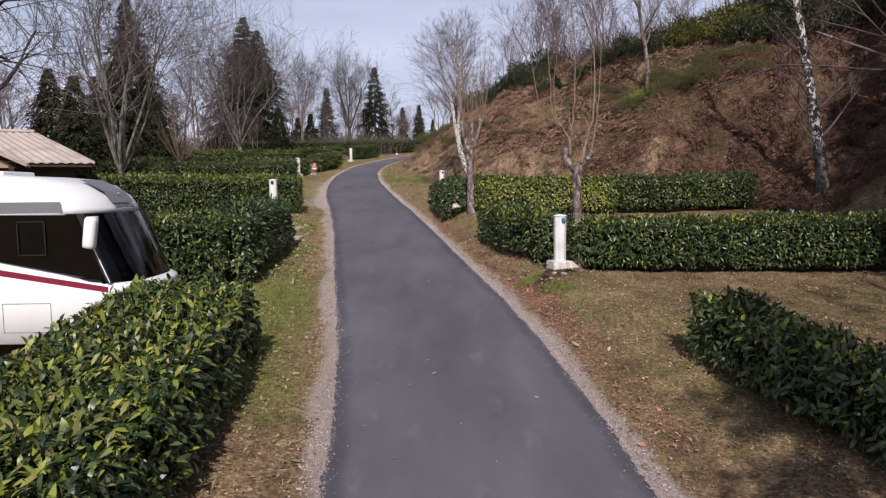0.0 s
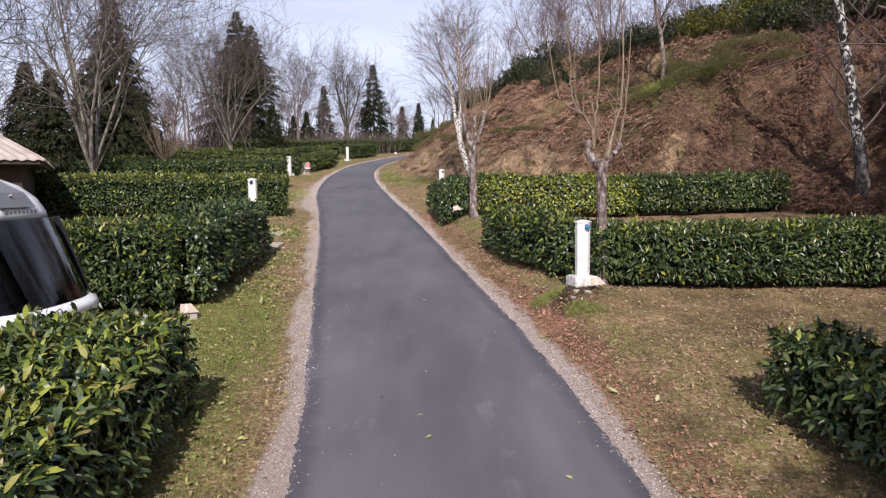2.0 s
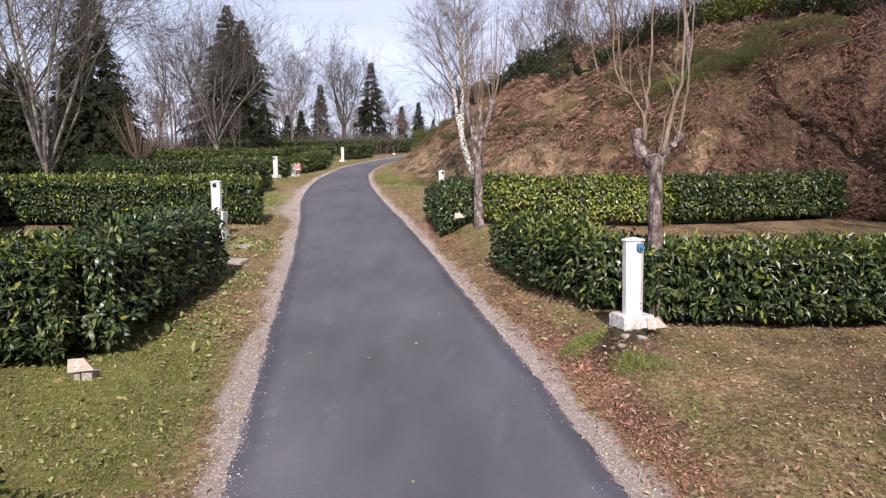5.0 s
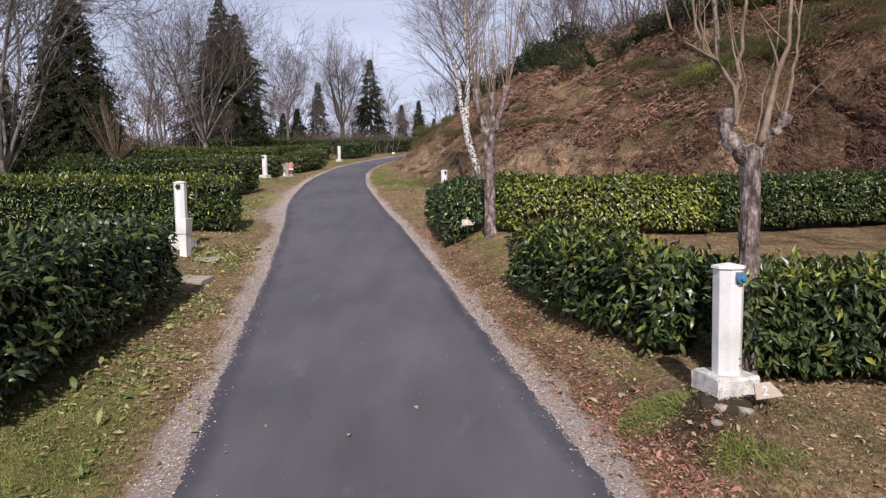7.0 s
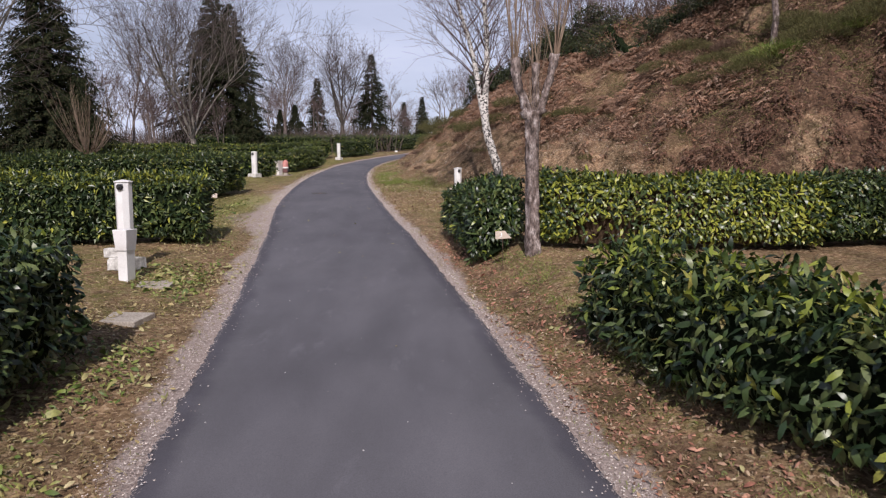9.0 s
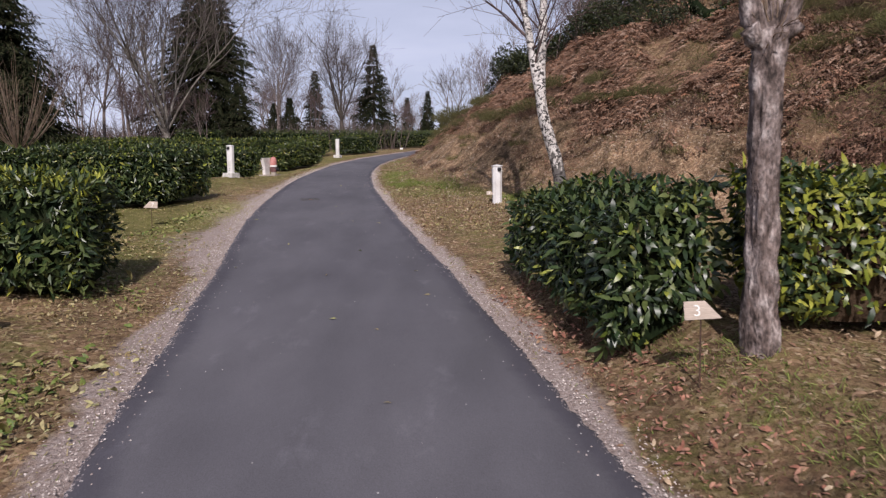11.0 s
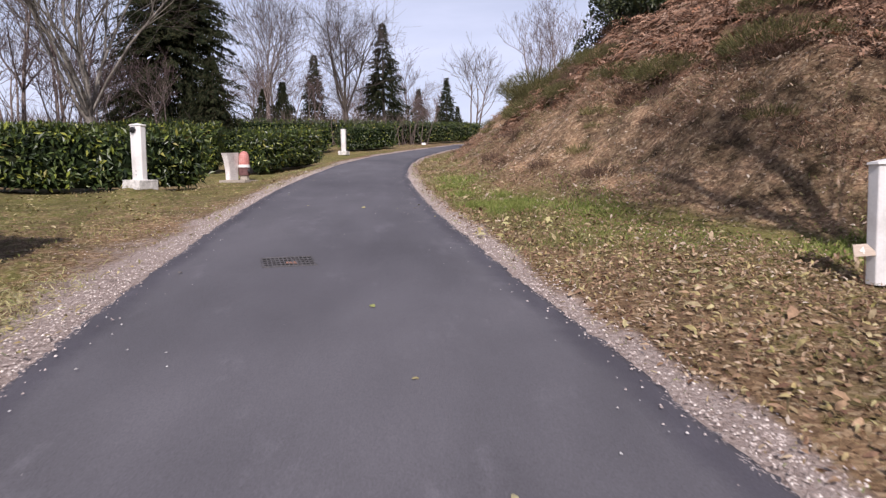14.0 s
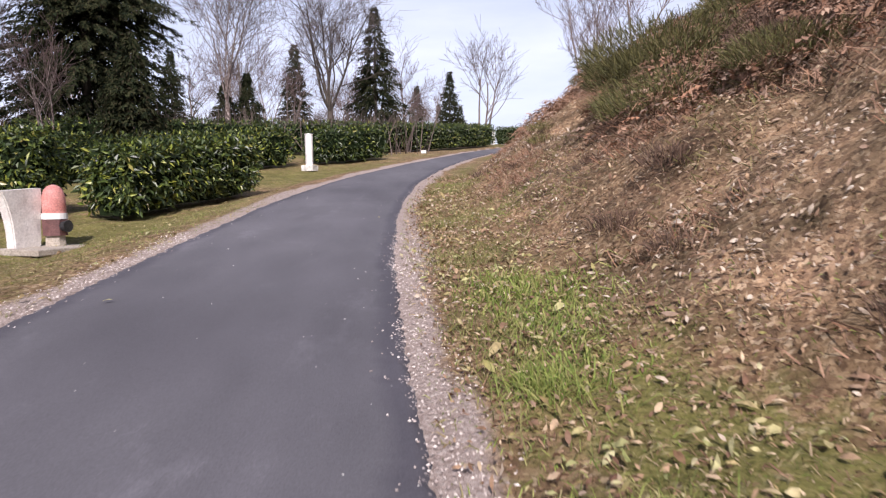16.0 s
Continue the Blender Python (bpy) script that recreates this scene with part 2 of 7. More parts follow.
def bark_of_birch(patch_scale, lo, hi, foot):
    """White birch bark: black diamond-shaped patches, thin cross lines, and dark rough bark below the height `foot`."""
    m = mat("birch bark", [(0.50, 0.46, 0.42), (0.70, 0.67, 0.63), (0.60, 0.55, 0.50)], 4, 0.8, 0.5, fine=30, fine_mix=0.15)
    n, l = m.node_tree.nodes, m.node_tree.links
    b = n["Principled BSDF"]
    src = b.inputs["Base Color"].links[0].from_socket
    co = n.new("ShaderNodeTexCoord")

    def marks(scale, detail, distort, p0, p1):
        mp = n.new("ShaderNodeMapping")
        mp.inputs["Scale"].default_value = scale
        l.new(co.outputs["Object"], mp.inputs["Vector"])
        v = n.new("ShaderNodeTexNoise")
        v.inputs["Scale"].default_value, v.inputs["Detail"].default_value, v.inputs["Distortion"].default_value = 1.0, detail, distort
        l.new(mp.outputs["Vector"], v.inputs["Vector"])
        r = n.new("ShaderNodeMapRange")
        r.inputs["From Min"].default_value, r.inputs["From Max"].default_value = p0, p1
        l.new(v.outputs["Fac"], r.inputs["Value"])
        return v.outputs["Fac"], r.outputs["Result"]

    _, patch = marks(patch_scale, 8, 0.8, lo, hi)
    _, lines = marks((5, 5, 34), 3, 0.2, 0.60, 0.70)
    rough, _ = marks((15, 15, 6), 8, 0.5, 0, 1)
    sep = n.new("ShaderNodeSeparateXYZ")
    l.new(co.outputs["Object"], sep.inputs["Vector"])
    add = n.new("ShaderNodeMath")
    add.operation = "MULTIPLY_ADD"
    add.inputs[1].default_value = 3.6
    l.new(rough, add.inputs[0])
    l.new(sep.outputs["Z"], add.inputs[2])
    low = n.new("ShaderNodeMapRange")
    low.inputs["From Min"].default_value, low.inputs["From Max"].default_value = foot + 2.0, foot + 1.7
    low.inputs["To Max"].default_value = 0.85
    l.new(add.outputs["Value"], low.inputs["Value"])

    def most(p, q):
        x = n.new("ShaderNodeMath")
        x.operation = "MAXIMUM"
        l.new(p, x.inputs[0])
        l.new(q, x.inputs[1])
        return x.outputs["Value"]

    half = n.new("ShaderNodeMath")
    half.operation = "MULTIPLY"
    half.inputs[1].default_value = 0.6
    l.new(lines, half.inputs[0])
    mx = n.new("ShaderNodeMixRGB")
    mx.inputs["Color2"].default_value = (0.04, 0.034, 0.031, 1)
    l.new(src, mx.inputs["Color1"])
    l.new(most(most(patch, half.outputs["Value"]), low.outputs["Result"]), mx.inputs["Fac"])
    l.new(mx.outputs["Color"], b.inputs["Base Color"])
    return m


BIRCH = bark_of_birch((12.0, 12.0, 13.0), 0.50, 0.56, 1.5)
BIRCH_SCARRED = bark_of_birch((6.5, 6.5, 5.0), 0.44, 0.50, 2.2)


def glass():
    m = mat("tinted window glass", [(0.045, 0.052, 0.058), (0.055, 0.062, 0.068)], 2, 0.02, fine_mix=0.02)
    b = m.node_tree.nodes["Principled BSDF"]
    b.inputs["Transmission Weight"].default_value, b.inputs["IOR"].default_value = 1.0, 1.45
    return m


GLASS = glass()


def asphalt():
    m = mat("old asphalt", [(0.084, 0.080, 0.091), (0.105, 0.101, 0.113), (0.130, 0.125, 0.138)], 0.55, 0.78, 0.0, detail=6, stretch=(1, 0.35, 1), fine=1.6, fine_mix=0.16)
    n, l = m.node_tree.nodes, m.node_tree.links
    b = n["Principled BSDF"]
    src = b.inputs["Base Color"].links[0].from_socket
    co = n.new("ShaderNodeTexCoord")
    grit = n.new("ShaderNodeTexNoise")
    grit.inputs["Scale"].default_value, grit.inputs["Detail"].default_value, grit.inputs["Roughness"].default_value = 85, 3, 0.7
    l.new(co.outputs["Object"], grit.inputs["Vector"])
    mr = n.new("ShaderNodeMapRange")
    mr.inputs["From Min"].default_value, mr.inputs["From Max"].default_value = 0.3, 0.7
    mr.inputs["To Min"].default_value, mr.inputs["To Max"].default_value = 0.78, 1.24
    l.new(grit.outputs["Fac"], mr.inputs["Value"])
    edge = n.new("ShaderNodeAttribute")
    edge.attribute_name = "across"
    wob = n.new("ShaderNodeTexNoise")
    wob.inputs["Scale"].default_value, wob.inputs["Detail"].default_value = 1.2, 6
    l.new(co.outputs["Object"], wob.inputs["Vector"])
    ad = n.new("ShaderNodeMath")
    ad.operation = "MULTIPLY_ADD"
    ad.inputs[1].default_value = 0.16
    l.new(wob.outputs["Fac"], ad.inputs[0])
    l.new(edge.outputs["Fac"], ad.inputs[2])
    er = n.new("ShaderNodeValToRGB")
    for e, (p, c) in zip(er.color_ramp.elements, ((0.92, (1, 1, 1, 1)), (1.0, (0.68, 0.67, 0.72, 1)))):
        e.position, e.color = min(1, p), c
    l.new(ad.outputs["Value"], er.inputs["Fac"])
    # pale scuffs and dusty streaks
    smp = n.new("ShaderNodeMapping")
    smp.inputs["Scale"].default_value = (1.9, 0.75, 1.0)
    l.new(co.outputs["Object"], smp.inputs["Vector"])
    scuff = n.new("ShaderNodeTexNoise")
    scuff.inputs["Scale"].default_value, scuff.inputs["Detail"].default_value, scuff.inputs["Roughness"].default_value = 1.0, 9, 0.72
    l.new(smp.outputs["Vector"], scuff.inputs["Vector"])
    sr = n.new("ShaderNodeMapRange")
    sr.inputs["From Min"].default_value, sr.inputs["From Max"].default_value = 0.57, 0.76
    sr.inputs["To Min"].default_value, sr.inputs["To Max"].default_value = 1.0, 1.55
    l.new(scuff.outputs["Fac"], sr.inputs["Value"])
    both = n.new("ShaderNodeMath")
    both.operation = "MULTIPLY"
    l.new(mr.outputs["Result"], both.inputs[0])
    l.new(sr.outputs["Result"], both.inputs[1])
    mr = both
    s1 = n.new("ShaderNodeVectorMath")
    s1.operation = "SCALE"
    l.new(src, s1.inputs[0])
    l.new(mr.outputs["Value"], s1.inputs["Scale"])
    s2 = n.new("ShaderNodeVectorMath")
    s2.operation = "MULTIPLY"
    l.new(s1.outputs["Vector"], s2.inputs[0])
    l.new(er.outputs["Color"], s2.inputs[1])
    # gravel and dust trodden in along the edges, in grains
    grain = n.new("ShaderNodeTexVoronoi")
    grain.inputs["Scale"].default_value = 75
    l.new(co.outputs["Object"], grain.inputs["Vector"])
    one = n.new("ShaderNodeSeparateColor")
    l.new(grain.outputs["Color"], one.inputs["Color"])
    rim = n.new("ShaderNodeMapRange")
    rim.inputs["From Min"].default_value, rim.inputs["From Max"].default_value = 1.05, 1.15
    rim.inputs["To Max"].default_value = 0.75
    l.new(ad.outputs["Value"], rim.inputs["Value"])
    fall = n.new("ShaderNodeMath")
    fall.operation = "LESS_THAN"
    l.new(one.outputs["Red"], fall.inputs[0])
    l.new(rim.outputs["Result"], fall.inputs[1])
    tone = n.new("ShaderNodeValToRGB")
    tone.color_ramp.elements[0].color, tone.color_ramp.elements[1].color = (0.22, 0.185, 0.18, 1), (0.56, 0.50, 0.48, 1)
    l.new(one.outputs["Green"], tone.inputs["Fac"])
    spill = n.new("ShaderNodeMixRGB")
    l.new(fall.outputs["Value"], spill.inputs["Fac"])
    l.new(s2.outputs["Vector"], spill.inputs["Color1"])
    l.new(tone.outputs["Color"], spill.inputs["Color2"])
    l.new(spill.outputs["Color"], b.inputs["Base Color"])
    bp = n.new("ShaderNodeBump")
    bp.inputs["Strength"].default_value, bp.inputs["Distance"].default_value = 0.5, 0.006
    l.new(grit.outputs["Fac"], bp.inputs["Height"])
    l.new(bp.outputs["Normal"], b.inputs["Normal"])
    return m


ASPHALT = asphalt()


def soil():
    """Ground: bare soil, grass, litter and bank sand, mixed by the ground plan's zones and broken up by noise."""
    m = bpy.data.materials.new("verge ground")
    m.use_nodes = True
    n, l = m.node_tree.nodes, m.node_tree.links
    b = n["Principled BSDF"]
    b.inputs["Roughness"].default_value, b.inputs["Specular IOR Level"].default_value = 0.95, 0.2
    co = n.new("ShaderNodeTexCoord")

    def noise_at(scale, detail=5, rough=0.6):
        t = n.new("ShaderNodeTexNoise")
        t.inputs["Scale"].default_value, t.inputs["Detail"].default_value, t.inputs["Roughness"].default_value = scale, detail, rough
        l.new(co.outputs["Object"], t.inputs["Vector"])
        return t.outputs["Fac"]

    def ramp_of(fac, stops):
        r = n.new("ShaderNodeValToRGB")
        r.color_ramp.elements.remove(r.color_ramp.elements[1])
        for i, (p, c) in enumerate(stops):
            e = r.color_ramp.elements[0] if i == 0 else r.color_ramp.elements.new(p)
            e.position, e.color = p, (*c, 1)
        l.new(fac, r.inputs["Fac"])
        return r.outputs["Color"]

    fine, mid, wide = noise_at(28, 6, 0.7), noise_at(5, 6, 0.65), noise_at(0.9, 4)
    earth = ramp_of(fine, [(0.3, (0.084, 0.049, 0.029)), (0.45, (0.151, 0.097, 0.059)), (0.55, (0.210, 0.143, 0.088)), (0.7, (0.311, 0.231, 0.151))])
    turf = ramp_of(fine, [(0.3, (0.06, 0.075, 0.017)), (0.45, (0.118, 0.13, 0.031)), (0.58, (0.18, 0.18, 0.052)), (0.72, (0.28, 0.24, 0.105))])
    sand = ramp_of(fine, [(0.28, (0.078, 0.048, 0.032)), (0.45, (0.148, 0.101, 0.070)), (0.6, (0.226, 0.164, 0.117)), (0.75, (0.343, 0.269, 0.203))])
    # rust: brown bracken soil, its tone deepened to include shade on the bank
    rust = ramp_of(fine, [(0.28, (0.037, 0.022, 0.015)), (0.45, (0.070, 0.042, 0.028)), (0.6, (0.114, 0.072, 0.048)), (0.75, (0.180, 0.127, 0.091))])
    grit = ramp_of(fine, [(0.28, (0.20, 0.15, 0.13)), (0.45, (0.34, 0.27, 0.24)), (0.6, (0.46, 0.385, 0.345)), (0.75, (0.58, 0.51, 0.47))])
    # a carpet of small dead leaves, as uneven cells
    warp = n.new("ShaderNodeVectorMath")
    warp.operation = "ADD"
    wob = n.new("ShaderNodeTexNoise")
    wob.inputs["Scale"].default_value, wob.inputs["Detail"].default_value = 14, 3
    l.new(co.outputs["Object"], wob.inputs["Vector"])
    sc = n.new("ShaderNodeVectorMath")
    sc.operation = "SCALE"
    sc.inputs["Scale"].default_value = 0.09
    l.new(wob.outputs["Color"], sc.inputs[0])
    l.new(co.outputs["Object"], warp.inputs[0])
    l.new(sc.outputs["Vector"], warp.inputs[1])

    def carpet(scale, stops):
        v = n.new("ShaderNodeTexVoronoi")
        v.inputs["Scale"].default_value = scale
        l.new(warp.outputs["Vector"], v.inputs["Vector"])
        s = n.new("ShaderNodeSeparateColor")
        l.new(v.outputs["Color"], s.inputs["Color"])
        return ramp_of(s.outputs["Red"], stops)

    tan_leaf = carpet(24, [(0.0, (0.09, 0.05, 0.027)), (0.35, (0.19, 0.118, 0.062)), (0.65, (0.29, 0.192, 0.104)), (0.9, (0.41, 0.29, 0.17)), (1.0, (0.54, 0.42, 0.28))])
    red_leaf = carpet(17, [(0.0, (0.035, 0.02, 0.014)), (0.4, (0.09, 0.05, 0.031)), (0.75, (0.16, 0.09, 0.055)), (1.0, (0.26, 0.17, 0.11))])

    def half(a, c, f):
        x = n.new("ShaderNodeMixRGB")
        x.inputs["Fac"].default_value = f
        l.new(a, x.inputs["Color1"])
        l.new(c, x.inputs["Color2"])
        return x.outputs["Color"]

    earth, sand, rust, turf = half(earth, tan_leaf, 0.65), half(sand, tan_leaf, 0.6), half(rust, red_leaf, 0.6), half(turf, tan_leaf, 0.22)
    # broad blotches, paler and darker
    blot = noise_at(1.5, 7, 0.66)

    def blotched(c, k):
        x = n.new("ShaderNodeMixRGB")
        x.blend_type = "MULTIPLY"
        x.inputs["Fac"].default_value = 1.0
        l.new(c, x.inputs["Color1"])
        l.new(ramp_of(blot, [(0.36, (1 - k, 1 - k, 1 - 1.05 * k)), (0.5, (1, 1, 1)), (0.64, (1 + 1.1 * k, 1 + k, 1 + k))]), x.inputs["Color2"])
        return x.outputs["Color"]

    sand, rust, earth, turf = blotched(sand, 0.75), blotched(rust, 0.5), blotched(earth, 0.3), blotched(turf, 0.25)
    zone = n.new("ShaderNodeVertexColor")
    zone.layer_name = "zone"
    sp = n.new("ShaderNodeSeparateColor")
    l.new(zone.outputs["Color"], sp.inputs["Color"])

    def masked(value, by, gain=1.6):
        a = n.new("ShaderNodeMath")
        a.operation = "MULTIPLY_ADD"
        a.inputs[1].default_value = gain
        l.new(by, a.inputs[0])
        s = n.new("ShaderNodeMath")
        s.operation = "SUBTRACT"
        s.inputs[1].default_value = gain * 0.5
        l.new(value, a.inputs[2])
        l.new(a.outputs["Value"], s.inputs[0])
        r = n.new("ShaderNodeMapRange")
        r.inputs["From Min"].default_value, r.inputs["From Max"].default_value = 0.3, 0.7
        l.new(s.outputs["Value"], r.inputs["Value"])
        return r.outputs["Result"]

    def mix(a, c, f):
        x = n.new("ShaderNodeMixRGB")
        l.new(f, x.inputs["Fac"])
        l.new(a, x.inputs["Color1"])
        l.new(c, x.inputs["Color2"])
        return x.outputs["Color"]

    c = mix(earth, turf, masked(sp.outputs["Red"], mid))
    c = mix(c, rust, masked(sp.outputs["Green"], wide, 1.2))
    c = mix(c, sand, masked(sp.outputs["Blue"], mid, 1.4))
    c = mix(c, grit, masked(zone.outputs["Alpha"], mid, 0.9))
    l.new(c, b.inputs["Base Color"])
    bp = n.new("ShaderNodeBump")
    bp.inputs["Strength"].default_value, bp.inputs["Distance"].default_value = 0.9, 0.04
    l.new(fine, bp.inputs["Height"])
    l.new(bp.outputs["Normal"], b.inputs["Normal"])
    return m


SOIL = soil()
MOSS = mat("brown moss", [(0.022, 0.015, 0.008), (0.045, 0.032, 0.014), (0.085, 0.066, 0.026), (0.14, 0.10, 0.055)], 9, 0.95, per="island", fine=40)
TWIG_DARK = mat("dark thicket twig", [(0.035, 0.022, 0.018), (0.07, 0.045, 0.036), (0.11, 0.075, 0.062)], 0.6, 0.85, per="island", fine=10)

# ---- mesh helpers ----
def mesh_of(name, verts, faces, material, smooth=False, sides=None):
    """A mesh from arrays. faces: (n, k) index array or a list of tuples."""
    me = bpy.data.meshes.new(name)
    v = np.asarray(verts, dtype=np.float32).reshape(-1, 3)
    if isinstance(faces, np.ndarray):
        k = faces.shape[1]
        me.vertices.add(len(v))
        me.vertices.foreach_set("co", v.ravel())
        me.loops.add(faces.size)
        me.loops.foreach_set("vertex_index", faces.astype(np.int32).ravel())
        me.polygons.add(len(faces))
        me.polygons.foreach_set("loop_start", np.arange(0, faces.size, k, dtype=np.int32))
        me.polygons.foreach_set("loop_total", np.full(len(faces), k, dtype=np.int32))
        me.update(calc_edges=True)
    else:
        me.from_pydata([tuple(map(float, p)) for p in v], [], faces)
        me.update()
    me.polygons.foreach_set("use_smooth", np.full(len(me.polygons), smooth, dtype=bool))
    me.materials.append(material)
    return me


def put(name, me, parent=None, label="", at=None):
    ob = new(name, me)
    if parent is not None:
        ob.parent = parent
    if at is not None:
        ob.matrix_basis = at
    if label:
        ob["label"] = label
    return ob


def part(name, bm, material, parent, label="", smooth=False, at=None):
    """Links a bmesh as one mesh object under a thing or a part."""
    bmesh.ops.recalc_face_normals(bm, faces=bm.faces)
    me = bpy.data.meshes.new(name)
    bm.to_mesh(me)
    bm.free()
    me.materials.append(material)
    me.polygons.foreach_set("use_smooth", np.full(len(me.polygons), smooth, dtype=bool))
    return put(name, me, parent, label, at)


def thing(name, at, label, category, group=""):
    ob = new(name)
    ob.matrix_basis = at
    return tagged(ob, label, category, group)


def box(bm, x0, x1, y0, y1, z0, z1, bevel=0.0, m=None, taper=(1, 1)):
    """A box between those coordinates, its top scaled by taper, its edges rounded by bevel."""
    r = bmesh.ops.create_cube(bm, size=1)
    vs = r["verts"]
    cx, cy, cz = (x0 + x1) / 2, (y0 + y1) / 2, (z0 + z1) / 2
    for v in vs:
        k = taper if v.co.z > 0 else (1, 1)
        v.co = Vector((cx + v.co.x * (x1 - x0) * k[0], cy + v.co.y * (y1 - y0) * k[1], cz + v.co.z * (z1 - z0)))
    if bevel:
        es = list({e for v in vs for e in v.link_edges})
        vs = bmesh.ops.bevel(bm, geom=es, offset=bevel, segments=2, affect="EDGES", profile=0.6)["verts"] + [v for v in vs if v.is_valid]
    if m is not None:
        bmesh.ops.transform(bm, matrix=m, verts=[v for v in set(vs) if v.is_valid])
    return bm


def prism(bm, r0, r1, z0, z1, n=8, turn=0.0, m=None, caps=True):
    r = bmesh.ops.create_cone(bm, cap_ends=caps, segments=n, radius1=r0, radius2=r1, depth=z1 - z0)
    mm = Matrix.Translation((0, 0, (z0 + z1) / 2)) @ Matrix.Rotation(turn, 4, "Z")
    bmesh.ops.transform(bm, matrix=(m @ mm) if m is not None else mm, verts=r["verts"])
    return bm


# ---- the lie of the land ----
SLOPE_X, SLOPE_Y = -0.0266, 0.0990
EDGE_Y = [-40, 0, 7, 12.4, 18, 23, 30, 37, 43, 48, 54, 60, 66, 75, 85, 95, 105, 120, 140]
EDGE_L = [-1.0, -0.95, -1.2, -1.78, -2.72, -3.4, -4.55, -5.95, -6.65, -7.08, -7.18, -7.05, -6.4, -4.6, -2.3, 0.5, 4.5, 13, 26]
EDGE_R = [2.7, 2.6, 2.42, 2.06, 1.12, 0.3, -0.85, -2.2, -3.2, -3.95, -4.45, -4.6, -4.2, -2.9, -0.7, 2.6, 6.9, 15.5, 29]
TOE_Y = [-60, 0, 10, 20, 26, 29, 31, 33, 35, 38, 41, 44, 48.6, 53, 58, 67, 80, 95, 105, 120, 160]
TOE_X = [30, 24, 21, 18.5, 17.2, 15.5, 12.4, 9.0, 6.4, 3.8, 1.7, -0.5, -2.4, -3.2, -3.6, -3.1, -0.9, 4.4, 9.4, 18, 40]


def smooth(a, b, x):
    t = np.clip((x - a) / (b - a), 0, 1)
    return t * t * (3 - 2 * t)


def curve(y, ys, vs):
    """Piecewise curve through (ys, vs), rounded by averaging."""
    y = np.asarray(y, float)
    return sum(np.interp(y + d, ys, vs) for d in (-3, -1.5, 0, 1.5, 3)) / 5


def road_l(y):
    return curve(y, EDGE_Y, EDGE_L)


def road_r(y):
    return curve(y, EDGE_Y, EDGE_R)


def plane(x, y):
    """The slope that the road climbs, levelling out far ahead, behind and aside."""
    x, y = np.asarray(x, float), np.asarray(y, float)
    yy = np.where(y > 100, 100 + 22 * np.tanh((y - 100) / 22), y)
    yy = np.where(yy < -30, -30 + 20 * np.tanh((yy + 30) / 20), yy)
    xx = 45 * np.tanh(x / 45)
    return SLOPE_X * xx + SLOPE_Y * yy


def waves(x, y, s, k=0.0):
    return (np.sin(x * s + 1.3 * np.sin(y * s * 0.7 + k)) + np.sin(y * s * 1.27 + 1.1 * np.sin(x * s * 0.83 + 2 * k) + k)) / 2


def from_toe(x, y):
    """Distance up the bank from its toe, about square to it."""
    lean = (curve(np.asarray(y, float) + 1.5, TOE_Y, TOE_X) - curve(np.asarray(y, float) - 1.5, TOE_Y, TOE_X)) / 3
    return (np.asarray(x, float) - curve(y, TOE_Y, TOE_X)) / np.sqrt(1 + lean * lean)


def lumps(x, y, s, seed=0):
    """Uneven mounds: many plane waves in scattered directions."""
    g = np.random.default_rng(seed)
    out = 0
    for a, k, p in zip(g.uniform(0, 6.28, 7), g.uniform(0.6, 1.5, 7), g.uniform(0, 6.28, 7)):
        out = out + np.sin(s * k * (x * math.cos(a) + y * math.sin(a)) + p)
    return out / 3.2


def bank(x, y):
    """Height of the hillside over the toe of the bank."""
    s = from_toe(x, y)
    s = s + 0.3 * waves(x, y, 0.55, 1.0) * smooth(0, 3, s)
    steep = np.interp(y, [25, 36, 42, 50, 70], [0.9, 0.95, 0.8, 0.68, 0.62])
    h = steep * np.clip(s, 0, None)
    crest = 7.8
    over = np.interp(y, [36, 46, 58], [0.55, 0.45, 0.25])
    h = np.where(h > crest, crest + 9 * np.tanh(over * (h - crest) / 9), h)
    return h - 0.3 * (1 - np.exp(-np.clip(s, 0, None) / 0.6)) * smooth(2.5, 0, s)


def ground(x, y):
    x, y = np.asarray(x, float), np.asarray(y, float)
    r, l = x - road_r(y), road_l(y) - x
    rise = (0.26 * smooth(9, 14, y) + 0.20 * smooth(19, 25, y)) * (1 - smooth(28, 33, y)) + 0.07 + 0.1 * smooth(80, 95, y)
    h = rise * smooth(0.25, 1.8, r)
    side = 0.12 * (1 - smooth(24, 33, y)) - 0.42 * smooth(46, 56, y) * (1 - smooth(66, 78, y))
    h = h + side * smooth(0.35, 2.4, l)
    h = h + bank(x, y)
    rough = smooth(0.1, 1.2, np.maximum(r, l))
    h = h + rough * (0.03 * waves(x, y, 1.9, 0.4) + 0.018 * waves(x, y, 5.3, 2.1))
    s = from_toe(x, y)
    h = h + smooth(0.8, 4, s) * (0.32 * lumps(x, y, 1.5, 3) + 0.21 * lumps(x, y, 3.6, 4)) + smooth(-0.3, 1.0, s) * (0.05 * lumps(x, y, 6.0, 5) + 0.10 * lumps(x, y, 2.7, 7) * smooth(5, 3, s))
    # earth heaped under two of the posts
    for px, py, r2, up in ((2.95, 16.0, 0.55, 0.30), (-9.45, 47.45, 0.4, 0.16)):
        h = h + up * np.exp(-((x - px) ** 2 + (y - py) ** 2) / r2) * (1 + 0.25 * lumps(x, y, 5.0, 6))
    inside = smooth(0.06, -0.25, np.maximum(r, l))
    return plane(x, y) + h * (1 - inside) - 0.10 * inside


